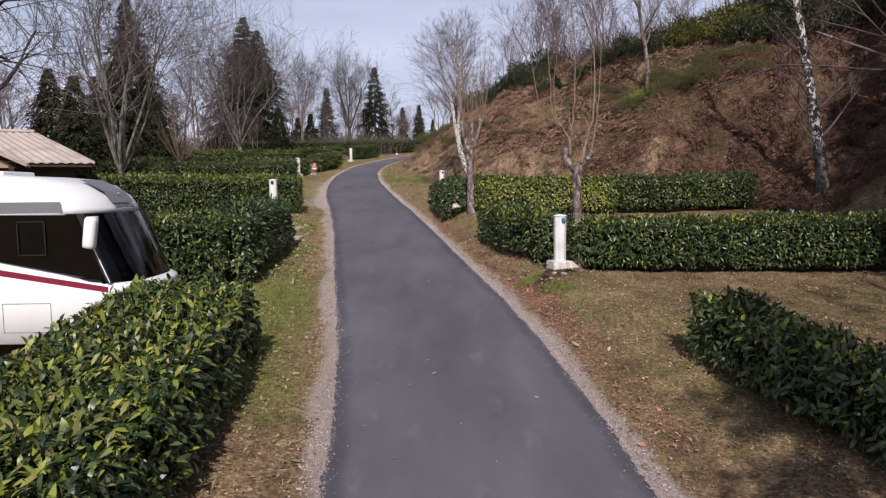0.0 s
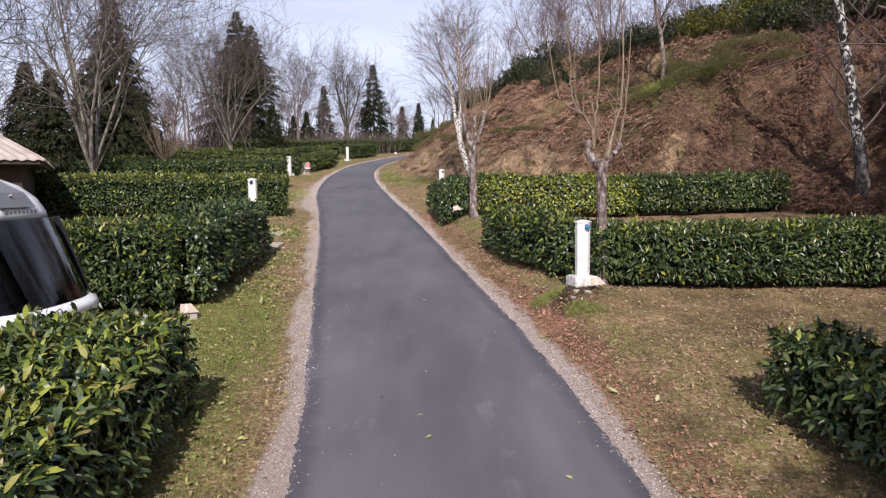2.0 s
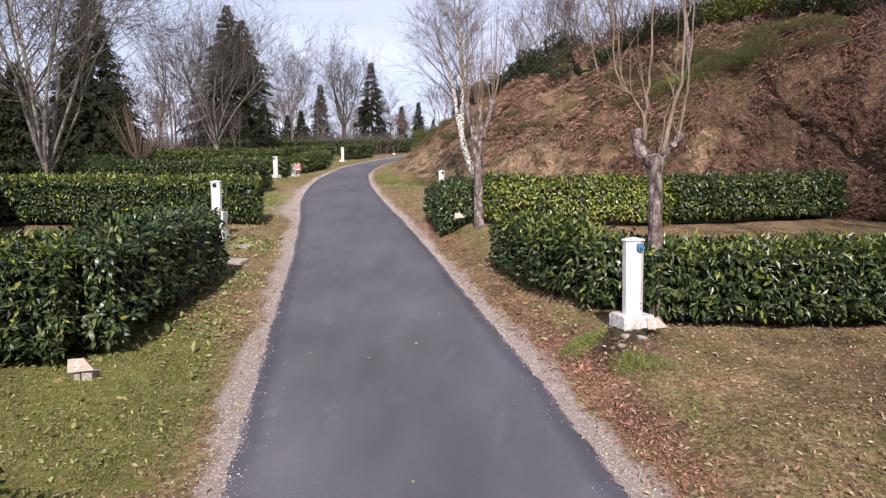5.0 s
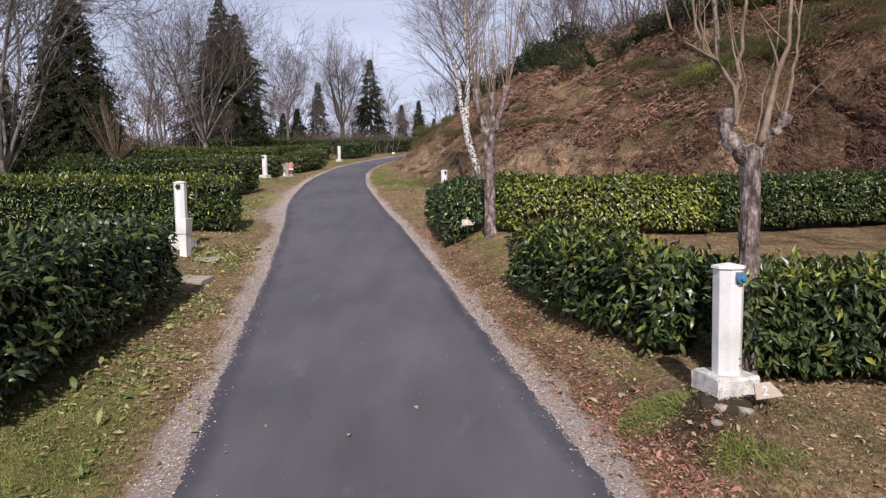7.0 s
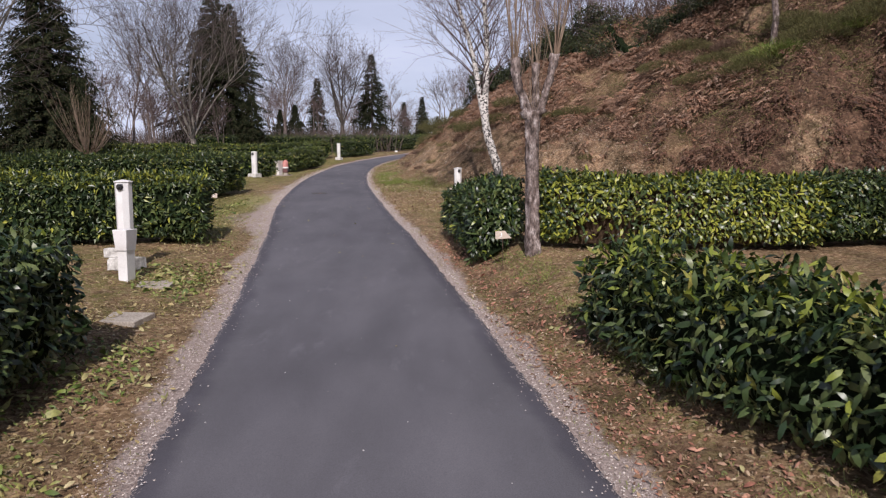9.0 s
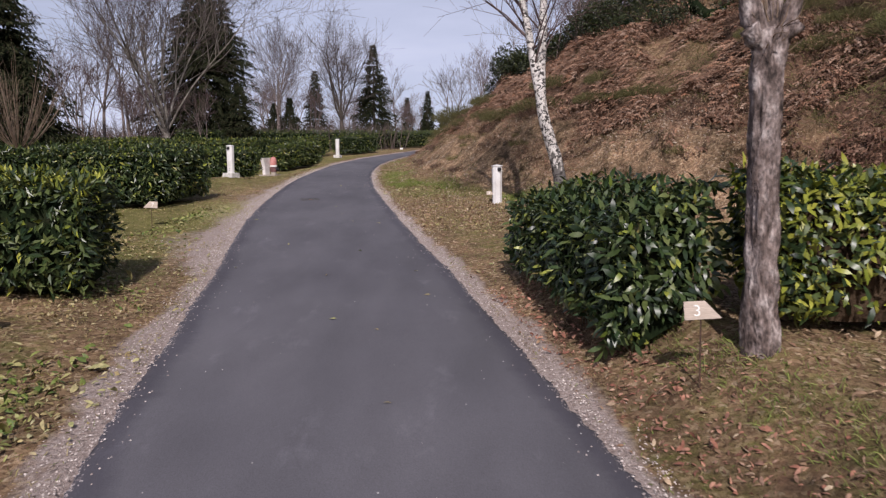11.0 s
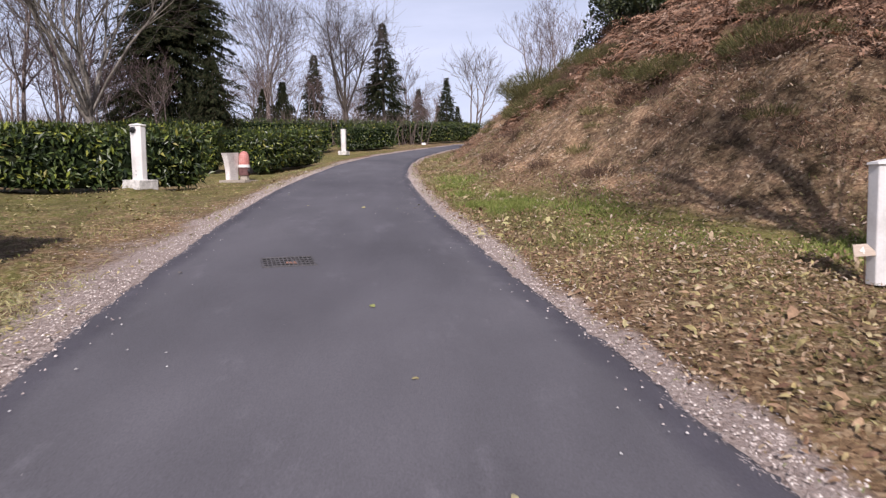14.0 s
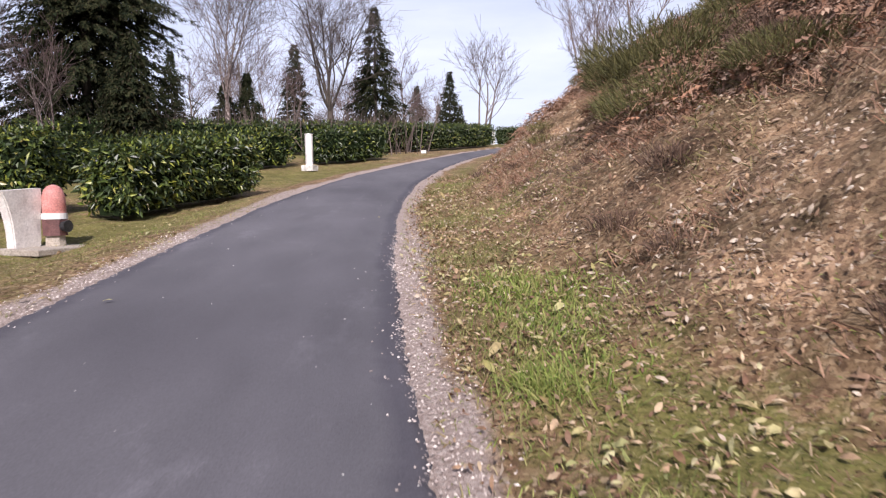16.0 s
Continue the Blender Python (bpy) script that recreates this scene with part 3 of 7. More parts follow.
def pale_patch(x, y):
    """Bare sandy places on the lower bank, 0 to 1."""
    out = 0
    for px, py, r in ((0.3, 46.8, 1.3), (2.1, 43.9, 1.1), (4.1, 40.1, 1.3), (5.7, 38.3, 1.5), (11.0, 34.4, 0.6), (12.8, 41.0, 0.7), (-0.6, 50.4, 0.9), (1.0, 45.2, 0.7)):
        out = out + np.exp(-((x - px) ** 2 + (y - py) ** 2) / r)
    return np.clip(out * (1 + 0.5 * lumps(x, y, 3.1, 61)), 0, 1)


def graded(a, b, fine_a, fine_b, step, grow=1.16):
    mid = list(np.arange(fine_a, fine_b + step / 2, step))
    lo, d, p = [], step, fine_a
    while p > a:
        d *= grow
        p -= d
        lo.append(p)
    hi, d, p = [], step, fine_b
    while p < b:
        d *= grow
        p += d
        hi.append(p)
    return np.array(lo[::-1] + mid + hi)


def make_ground():
    xs, ys = graded(-900, 900, -12, 20, 0.25), graded(-500, 1400, 4, 76, 0.28)
    X, Y = np.meshgrid(xs, ys)
    Z = ground(X, Y)
    nx, ny = len(xs), len(ys)
    i = np.arange(nx * ny).reshape(ny, nx)
    faces = np.stack([i[:-1, :-1], i[:-1, 1:], i[1:, 1:], i[1:, :-1]], -1).reshape(-1, 4)
    me = mesh_of("ground", np.stack([X, Y, Z], -1), faces, SOIL, smooth=True)
    r, l = X - road_r(Y), road_l(Y) - X
    out = np.maximum(r, l)
    s = from_toe(X, Y) * np.interp(Y, [34, 44], [2.3, 1.0])
    turf = 0.24 + 0.25 * waves(X, Y, 0.45, 0.3) + 0.10 * smooth(2, 4, r) * (1 - smooth(24, 28, Y))
    turf = turf + 0.45 * smooth(0.45, 1.0, l) * (1 - 0.6 * smooth(17, 21, Y)) * smooth(27, 25, Y) * smooth(7, 9, Y)
    turf = turf + 0.35 * smooth(0.8, 1.4, l) * smooth(22, 27, Y) * smooth(46, 40, Y) * (0.5 + 0.5 * waves(X, Y, 1.1, 2.0))
    turf = turf + 0.35 * smooth(-1.2, -0.3, s) * smooth(1.3, 0.4, s) * smooth(38, 41, Y) * smooth(52, 47, Y)
    turf = turf + 0.18 * smooth(41, 46, Y) * smooth(0.2, 0.5, r) * smooth(2.2, 1.4, r)
    turf = turf + 0.25 * smooth(28, 31, Y) * smooth(0.3, 0.9, l)
    turf = turf + 0.25 * smooth(29, 34, Y) * smooth(0.3, 1.2, r) * smooth(1, 0, s)
    turf = turf * (1 - smooth(-0.3, 1.2, s)) + smooth(3, 6, s) * np.clip(0.9 * lumps(X, Y, 0.55, 8), 0, 0.6) + 0.9 * np.exp(-((X - 12.8) ** 2 / 14 + (Y - 38.0) ** 2 / 7))
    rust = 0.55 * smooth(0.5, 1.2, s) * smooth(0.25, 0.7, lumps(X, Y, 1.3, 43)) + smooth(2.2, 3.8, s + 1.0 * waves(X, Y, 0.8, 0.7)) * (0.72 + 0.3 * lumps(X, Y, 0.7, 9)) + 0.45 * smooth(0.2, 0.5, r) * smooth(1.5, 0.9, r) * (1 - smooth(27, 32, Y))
    sand = smooth(-0.2, 1.0, s) * smooth(4.2, 2.0, s + 1.0 * waves(X, Y, 0.8, 0.7)) * (0.62 + 0.35 * lumps(X, Y, 1.6, 41)) * smooth(33, 38, Y) + 0.3 * smooth(0.3, 0.9, r) * (1 - smooth(17, 22, Y)) * smooth(11, 14, Y)
    sand = sand + 1.2 * pale_patch(X, Y)
    rust = rust * (1 - 0.9 * pale_patch(X, Y))
    # rust over the pitch puts the trees' shade into the ground colour
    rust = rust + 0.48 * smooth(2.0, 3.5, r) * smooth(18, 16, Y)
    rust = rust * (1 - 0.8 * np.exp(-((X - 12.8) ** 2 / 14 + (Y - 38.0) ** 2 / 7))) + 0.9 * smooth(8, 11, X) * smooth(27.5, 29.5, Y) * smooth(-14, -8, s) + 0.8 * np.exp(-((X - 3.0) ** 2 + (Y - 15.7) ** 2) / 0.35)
    wide = 0.42 + 0.12 * waves(X, Y, 0.9, 1.7) + 0.22 * smooth(30, 34, Y) * smooth(40, 37, Y) * (l > 0)
    grit = smooth(wide, wide - 0.22, out) * 1.0 + 0.45 * (l > 0) * smooth(1.5, 0.7, l + 0.4 * waves(X, Y, 1.4, 0.8)) * smooth(30.0, 32.0, Y) * smooth(48.0, 42.0, Y)
    col = np.stack([turf, rust, sand, grit], -1).clip(0, 1).astype(np.float32)
    at = me.color_attributes.new("zone", "FLOAT_COLOR", "POINT")
    at.data.foreach_set("color", col.ravel())
    tagged(put("ground", me), "sloping verge ground with leaf litter, thin grass and a bracken bank", "ground", kind="structure")


def make_road():
    ys = np.concatenate([np.arange(-40, 4, 0.2), np.arange(4, 62, 0.05), np.arange(62, 100, 0.2), np.arange(100, 140, 1.0)])
    cols = np.sort(np.concatenate([np.linspace(0, 1, 13), (0.02, 0.045, 0.955, 0.98)]))
    verts, across = [], []
    for y in ys:
        jl = 0.06 * noise.noise((y * 0.4, 3.0, 0)) + 0.035 * noise.noise((y * 2.1, 7.0, 0)) + 0.045 * noise.noise((y * 7.0, 1.0, 0)) + 0.04 * noise.noise((y * 17.0, 4.0, 0))
        jr = 0.06 * noise.noise((y * 0.4, 13.0, 0)) + 0.035 * noise.noise((y * 2.1, 17.0, 0)) + 0.045 * noise.noise((y * 7.0, 21.0, 0)) + 0.04 * noise.noise((y * 17.0, 24.0, 0))
        a, b = float(road_l(y)) + jl, float(road_r(y)) + jr
        for c in cols:
            x = a + (b - a) * c
            e = abs(2 * c - 1)
            z = float(plane(x, y)) + 0.02 * (1 - e * e) + 0.006 * math.sin(x * 2.1 + y * 0.6) - (0.012 if e > 0.99 else 0)
            verts.append((x, y, z))
            across.append(e)
        verts.append((a - 0.03, y, float(plane(a, y)) - 0.12))
        verts.append((b + 0.03, y, float(plane(b, y)) - 0.12))
        across += [1, 1]
    k = len(cols) + 2
    faces = []
    for j in range(len(ys) - 1):
        o, q = j * k, (j + 1) * k
        row = [k - 2] + list(range(len(cols))) + [k - 1]
        for p, w in zip(row[:-1], row[1:]):
            faces.append((o + p, o + w, q + w, q + p))
    me = mesh_of("road", verts, np.array(faces), ASPHALT, smooth=True)
    at = me.attributes.new("across", "FLOAT", "POINT")
    at.data.foreach_set("value", np.array(across, dtype=np.float32))
    tagged(put("road", me), "narrow grey asphalt lane with worn crumbling edges", "road", kind="structure")


make_ground()
make_road()

# ---- leaves and blades ----
rng = np.random.default_rng(7)


def unit(v):
    return v / (np.linalg.norm(v, axis=-1, keepdims=True) + 1e-9)


def leaf_cloud(name, pos, along, face, length, width, material, fold=0.25, curl=0.12, plain=False):
    """Folded leaves: base pos, running along, facing face; plain ones have four points."""
    n = len(pos)
    a = unit(along)
    f = unit(face - a * np.sum(face * a, 1, keepdims=True))
    s = np.cross(a, f)
    L, W = np.broadcast_to(length, n)[:, None], np.broadcast_to(width, n)[:, None]
    if plain:
        mid = pos + a * L * 0.45
        v = np.stack([pos - f * W * fold, mid + s * W * 0.55, pos + a * L - f * L * curl, mid - s * W * 0.55], 1)
        tri = np.array([[0, 1, 2], [0, 2, 3]])
        return mesh_of(name, v.reshape(-1, 3), ((np.arange(n) * 4)[:, None, None] + tri).reshape(-1, 3), material)
    low, high = pos + a * L * 0.33 + f * L * 0.05, pos + a * L * 0.70 + f * L * 0.02
    v = np.stack([pos, low + s * W * 0.46, low - s * W * 0.46, high + s * W * 0.42 - f * W * fold * 0.4, high - s * W * 0.42 + f * W * fold * 0.4, pos + a * L - f * L * curl], 1)
    base = (np.arange(n) * 6)[:, None, None]
    tri = np.array([[0, 2, 1], [1, 2, 4], [1, 4, 3], [3, 4, 5]])
    return mesh_of(name, v.reshape(-1, 3), (base + tri).reshape(-1, 3), material, smooth=True)


def blade_cloud(name, pos, along, face, length, width, material, droop=0.3):
    """Narrow blades of two segments that bend over."""
    n = len(pos)
    a, f = unit(along), unit(face)
    s = unit(np.cross(a, f))
    L, W = np.broadcast_to(length, n)[:, None], np.broadcast_to(width, n)[:, None]
    mid = pos + a * L * 0.55
    tip = pos + a * L - np.array([0, 0, 1.0]) * L * droop
    v = np.stack([pos - s * W / 2, pos + s * W / 2, mid + s * W * 0.35, mid - s * W * 0.35, tip], 1)
    base = (np.arange(n) * 5)[:, None, None]
    tri = np.array([[0, 1, 2], [0, 2, 3], [3, 2, 4]])
    return mesh_of(name, v.reshape(-1, 3), (base + tri).reshape(-1, 3), material, smooth=False)


def frond_cloud(name, pos, along, face, length, width, material, droop=0.5, pairs=6):
    """Feathery fronds: a bending midrib with leaflets on both sides."""
    n = len(pos)
    a, f = unit(along), unit(face)
    s = unit(np.cross(a, f))
    L, W = np.broadcast_to(length, n)[:, None], np.broadcast_to(width, n)[:, None]
    down = np.array([0, 0, 1.0])
    rib = [pos + a * L * u - down * L * droop * u * u for u in np.linspace(0, 1, pairs + 1)]
    v, tri = list(rib), []
    for i in range(pairs):
        u = (i + 0.5) / pairs
        w = W * (0.45 + 0.9 * u) * (1 - u) ** 0.6 * 1.3
        for side in (1, -1):
            lift = rng.normal(0, 0.25, (n, 1))
            v.append((rib[i] + rib[i + 1]) / 2 + a * w * 0.45 + s * w * side + f * w * lift - down * w * 0.2)
            tri.append((i, i + 1, len(v) - 1))
    k = len(v)
    faces = (np.arange(n) * k)[:, None, None] + np.array(tri)
    return mesh_of(name, np.stack(v, 1).reshape(-1, 3), faces.reshape(-1, 3), material)


def rand_dir(n):
    return unit(rng.normal(size=(n, 3)))


# ---- hedges ----
def hedge(path, width, height, density, leaf, label, material=LAUREL, batter=0.06, group="clipped laurel hedges", wild=0.07, pale=None, pale_leaf=None, pale_top=False, bare=0.0):
    """A clipped hedge along a plan path (its middle line), with leaves all over its faces round a core coloured for
    inner shade.
    height: one number, or one for each point of the path. pale: share of pale leaves; with pale_top on the top alone,
    where they put sunlight into the leaf colour; bare: how far the sides have gone bare in patches."""
    P = np.array(path, float)
    hs = np.broadcast_to(np.asarray(height, float), len(P))
    seg = np.linalg.norm(np.diff(P, axis=0), axis=1)
    cum = np.concatenate([[0], np.cumsum(seg)])
    m = max(4, int(cum[-1] / 0.35))
    t = np.linspace(0, cum[-1], m + 1)
    cx, cy, ch = np.interp(t, cum, P[:, 0]), np.interp(t, cum, P[:, 1]), np.interp(t, cum, hs)
    w = np.broadcast_to(np.asarray(width, float), len(P))
    cw = np.interp(t, cum, w)
    tx, ty = np.gradient(cx), np.gradient(cy)
    tn = np.hypot(tx, ty)
    nx, ny = ty / tn, -tx / tn
    root = thing("hedge", Matrix.Translation((float(cx.mean()), float(cy.mean()), float(ground(cx.mean(), cy.mean())))), label, "hedge", group)
    inv = np.array(root.matrix_basis.translation)
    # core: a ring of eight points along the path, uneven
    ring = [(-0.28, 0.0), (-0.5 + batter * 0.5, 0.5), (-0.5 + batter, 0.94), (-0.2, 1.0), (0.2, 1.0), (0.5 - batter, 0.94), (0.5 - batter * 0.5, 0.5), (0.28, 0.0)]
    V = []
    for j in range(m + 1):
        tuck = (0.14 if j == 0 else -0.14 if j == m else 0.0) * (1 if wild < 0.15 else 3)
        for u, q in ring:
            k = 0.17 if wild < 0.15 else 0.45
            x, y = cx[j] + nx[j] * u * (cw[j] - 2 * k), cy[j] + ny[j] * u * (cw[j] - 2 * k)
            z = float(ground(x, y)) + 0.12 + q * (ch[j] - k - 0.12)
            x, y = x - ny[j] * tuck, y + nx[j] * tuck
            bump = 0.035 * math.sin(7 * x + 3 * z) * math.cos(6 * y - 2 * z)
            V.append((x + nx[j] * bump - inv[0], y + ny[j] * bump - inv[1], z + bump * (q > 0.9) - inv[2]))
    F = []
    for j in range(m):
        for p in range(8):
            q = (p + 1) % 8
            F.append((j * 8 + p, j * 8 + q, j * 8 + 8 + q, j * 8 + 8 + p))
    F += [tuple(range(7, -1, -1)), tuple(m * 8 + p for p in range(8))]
    put("core", mesh_of("core", V, F, HEDGE_BARE if bare else HEDGE_INNER_SHADE), root, "dark solid core standing in for the shaded twiggy inside of the hedge")

    # leaves on the two sides, the top and the ends
    def strew(n, kind, mat_, nm):
        tt = rng.uniform(0, cum[-1], n)
        x0, y0 = np.interp(tt, t, cx), np.interp(tt, t, cy)
        hh, ww = np.interp(tt, t, ch), np.interp(tt, t, cw)
        ax, ay = np.interp(tt, t, nx), np.interp(tt, t, ny)
        u, q = np.empty(n), np.empty(n)
        N = np.zeros((n, 3))
        area = np.array([1.0 * hs.mean(), 1.0 * hs.mean(), w.mean()])
        pick = rng.choice(3, n, p=area / area.sum())
        q = np.where(pick == 2, 1.0, rng.uniform(0.13, 1.0, n))
        u = np.where(pick == 2, rng.uniform(-0.5, 0.5, n), np.where(pick == 0, -0.5, 0.5))
        u = np.where(pick == 2, u * (1 - 2 * batter), np.sign(u) * (0.5 - batter * q))
        N[:, 0], N[:, 1] = ax * np.where(pick == 2, 0, np.sign(u)), ay * np.where(pick == 2, 0, np.sign(u))
        N[:, 2] = np.where(pick == 2, 1.0, 0.10)
        round_off = smooth(0.85, 1.0, q) * smooth(0.3, 0.5, np.abs(u)) * 0.06
        u = u * (1 - 0.5 / ww * smooth(0.36, 0.06, q))
        x, y = x0 + ax * u * ww, y0 + ay * u * ww
        # ends
        ends = int(n * (w.mean() * 2) / (cum[-1] * 2 + w.mean() * 2) * 0.9)
        e = rng.integers(0, 2, ends)
        je = np.where(e == 0, 0, m)
        ue, qe = rng.uniform(-0.5, 0.5, ends), rng.uniform(0.13, 1.0, ends)
        ue = ue * (1 - 2 * batter * qe)
        sg = np.where(e == 0, -1.0, 1.0)
        tuck = 0.25 * smooth(0.36, 0.06, qe) * sg
        x[:ends], y[:ends] = cx[je] + nx[je] * ue * cw[je] + ny[je] * tuck, cy[je] + ny[je] * ue * cw[je] - nx[je] * tuck
        N[:ends, 0], N[:ends, 1], N[:ends, 2] = -ny[je] * sg, nx[je] * sg, 0.1
        q[:ends], hh[:ends] = qe, ch[je]
        N = unit(N)
        z = ground(x, y) + 0.02 + q * hh - round_off
        lump = 0.05 * waves(x + z, y - z, 2.2, 0.5) + 0.03 * waves(x - z, y + z, 6.1, 1.5)
        if wild > 0.15:
            lump = lump * 4 + 0.35 * waves(x, y, 1.1, 0.9)
        pos = np.stack([x, y, z], 1) + N * (rng.normal(-0.045, wild * 0.45, n) - 0.15 * (rng.random(n) < 0.36) + lump)[:, None]
        stray = rng.random(n) < 0.015
        pos[stray, 2] += rng.uniform(0.0, 0.10, stray.sum()) * (N[stray, 2] > 0.5)
        side = (N[:, 2:] < 0.5)
        al = N * 0.32 + rand_dir(n) * 0.75 - np.array([0, 0, 0.42]) * side
        fc = N * 0.9 + np.array([0, 0, 0.2]) + rand_dir(n) * 0.5
        size = leaf * rng.uniform(0.65, 1.25, n)
        keep = np.ones(n, bool)
        # pale leaves on the top alone: its sunlit brightness put into leaf colour
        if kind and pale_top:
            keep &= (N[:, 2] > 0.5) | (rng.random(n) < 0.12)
        if bare:
            keep &= (rng.random(n) > bare * smooth(2.3, 1.2, tt) * smooth(0.0, 0.5, lumps(x + 0.4 * y, z * 1.3, 2.6, 5)) * (q < 0.9) * (q > 0.12))
        pos, al, fc, size, n = pos[keep], al[keep], fc[keep], size[keep], int(keep.sum())
        return put(nm, leaf_cloud(nm, pos - inv, al, fc, size, size * rng.uniform(0.27, 0.38, n), mat_, plain=(cum[-1] > 9 and leaf < 0.15) or material is not LAUREL), root)

    total = int(density * (cum[-1] * (2 * hs.mean() + w.mean()) + 2 * w.mean() * hs.mean()))
    ob = strew(total, 0, material, "foliage")
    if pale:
        strew(int(total * pale), 1, pale_leaf or LAUREL_PALE, "pale_foliage")["label"] = "paler yellow-green laurel leaves"
    return root


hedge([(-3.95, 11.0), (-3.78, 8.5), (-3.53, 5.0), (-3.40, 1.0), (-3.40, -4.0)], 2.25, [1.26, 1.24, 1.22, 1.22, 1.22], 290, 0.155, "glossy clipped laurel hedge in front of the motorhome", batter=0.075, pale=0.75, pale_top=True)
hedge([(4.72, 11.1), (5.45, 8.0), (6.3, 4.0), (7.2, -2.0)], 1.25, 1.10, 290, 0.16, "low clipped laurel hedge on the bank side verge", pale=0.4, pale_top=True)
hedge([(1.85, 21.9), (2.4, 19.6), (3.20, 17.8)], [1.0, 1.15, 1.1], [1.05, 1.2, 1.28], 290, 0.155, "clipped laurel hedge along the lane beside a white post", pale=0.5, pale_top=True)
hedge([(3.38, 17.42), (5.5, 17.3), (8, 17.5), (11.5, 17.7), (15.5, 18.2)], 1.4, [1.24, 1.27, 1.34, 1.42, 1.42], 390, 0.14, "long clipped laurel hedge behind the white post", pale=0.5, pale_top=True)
hedge([(0.27, 30.65), (0.50, 28.8), (0.80, 26.55)], [1.05, 1.15, 1.1], [1.12, 1.22, 1.36], 400, 0.145, "laurel hedge end beside the pollard tree", pale=0.06)
hedge([(1.60, 26.65), (4.2, 26.5), (7.0, 27.0)], 1.2, 1.36, 300, 0.14, "yellow-green laurel hedge with a bare brown patch below the bank", pale=0.95, pale_leaf=LAUREL_YELLOW, bare=0.9)
hedge([(7.1, 27.0), (10, 28.0), (13.4, 29.2)], 1.2, [1.38, 1.45, 1.5], 330, 0.14, "dark green laurel hedge below the bank", pale=0.1)
hedge([(-4.93, 15.75), (-4.96, 18.8), (-5.0, 21.1)], [1.35, 1.35, 1.3], [1.62, 1.55, 1.48], 330, 0.15, "tall clipped laurel hedge along the lane", pale=0.02)
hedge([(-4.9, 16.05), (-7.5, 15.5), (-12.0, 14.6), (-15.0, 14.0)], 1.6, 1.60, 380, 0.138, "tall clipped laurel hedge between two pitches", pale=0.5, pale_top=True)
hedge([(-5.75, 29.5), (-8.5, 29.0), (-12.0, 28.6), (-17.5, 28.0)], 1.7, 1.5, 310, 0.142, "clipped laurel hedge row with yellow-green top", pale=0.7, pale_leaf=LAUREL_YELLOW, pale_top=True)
hedge([(-8.7, 40.9), (-9.0, 38.9), (-12.0, 37.6), (-17.5, 36.4)], 1.5, 1.55, 400, 0.148, "clipped laurel hedge row by the seventh pitch", LAUREL, pale=0.12)
hedge([(-9.45, 50.45), (-10.2, 49.0), (-13.5, 47.8), (-20.0, 46.5)], 1.4, 1.3, 190, 0.17, "clipped laurel hedge row behind a white post", LAUREL_FAR, pale=0.15)
hedge([(-9.0, 63.6), (-10.35, 58.9)], 1.2, 1.45, 250, 0.165, "short clipped laurel hedge beside the hydrant", LAUREL_FAR, pale=0.25)
hedge([(-11.5, 59.2), (-15, 59.2), (-22.0, 58.5)], 1.2, 1.72, 190, 0.165, "clipped laurel hedge row of a far pitch", LAUREL_FAR, pale=0.35)
hedge([(-9.9, 72.9), (-13.4, 68.6), (-16.5, 66.5), (-24, 63.5)], 1.4, 1.45, 90, 0.18, "far clipped laurel hedge row", LAUREL_FAR, pale=0.3)
hedge([(-6.4, 76.3), (-8.9, 73.4)], 1.4, 1.45, 90, 0.18, "far clipped laurel hedge beside a white post", LAUREL_FAR, pale=0.1)
hedge([(0.2, 99.5), (-3.2, 90.0), (-6.8, 83.8), (-12.5, 79.0), (-22, 75.5)], 1.4, 1.6, 70, 0.2, "distant clipped laurel hedge round the bend", LAUREL_FAR, pale=0.1)
hedge([(5.0, 108.0), (1.6, 103.0)], 1.4, 1.5, 70, 0.2, "last hedge where the lane bends away", LAUREL_FAR)

# ---- trees ----
class Wood:
    """Collects tapered tubes into one mesh."""

    def __init__(self):
        self.v, self.f = [], []

    def tube(self, pts, radii, sides=5):
        first = len(self.v)
        for k, (p, r) in enumerate(zip(pts, radii)):
            d = (pts[min(k + 1, len(pts) - 1)] - pts[max(k - 1, 0)]).normalized()
            a = d.orthogonal().normalized()
            b = d.cross(a)
            for s in range(sides):
                t = 2 * math.pi * s / sides
                self.v.append(p + (a * math.cos(t) + b * math.sin(t)) * r)
        for k in range(len(pts) - 1):
            for s in range(sides):
                q = (s + 1) % sides
                o = first + k * sides
                self.f.append((o + s, o + q, o + sides + q, o + sides + s))

    def mesh(self, name, material):
        return mesh_of(name, np.array([tuple(p) for p in self.v]), np.array(self.f), material, smooth=True)


def bend(p, d, length, steps, wander, lift, rnd):
    """A wandering line of points from p along d."""
    pts, q, dd = [p.copy()], p.copy(), d.normalized()
    for _ in range(steps):
        dd = (dd + Vector((rnd.gauss(0, wander), rnd.gauss(0, wander), rnd.gauss(0, wander) + lift))).normalized()
        q = q + dd * (length / steps)
        pts.append(q.copy())
    return pts, dd


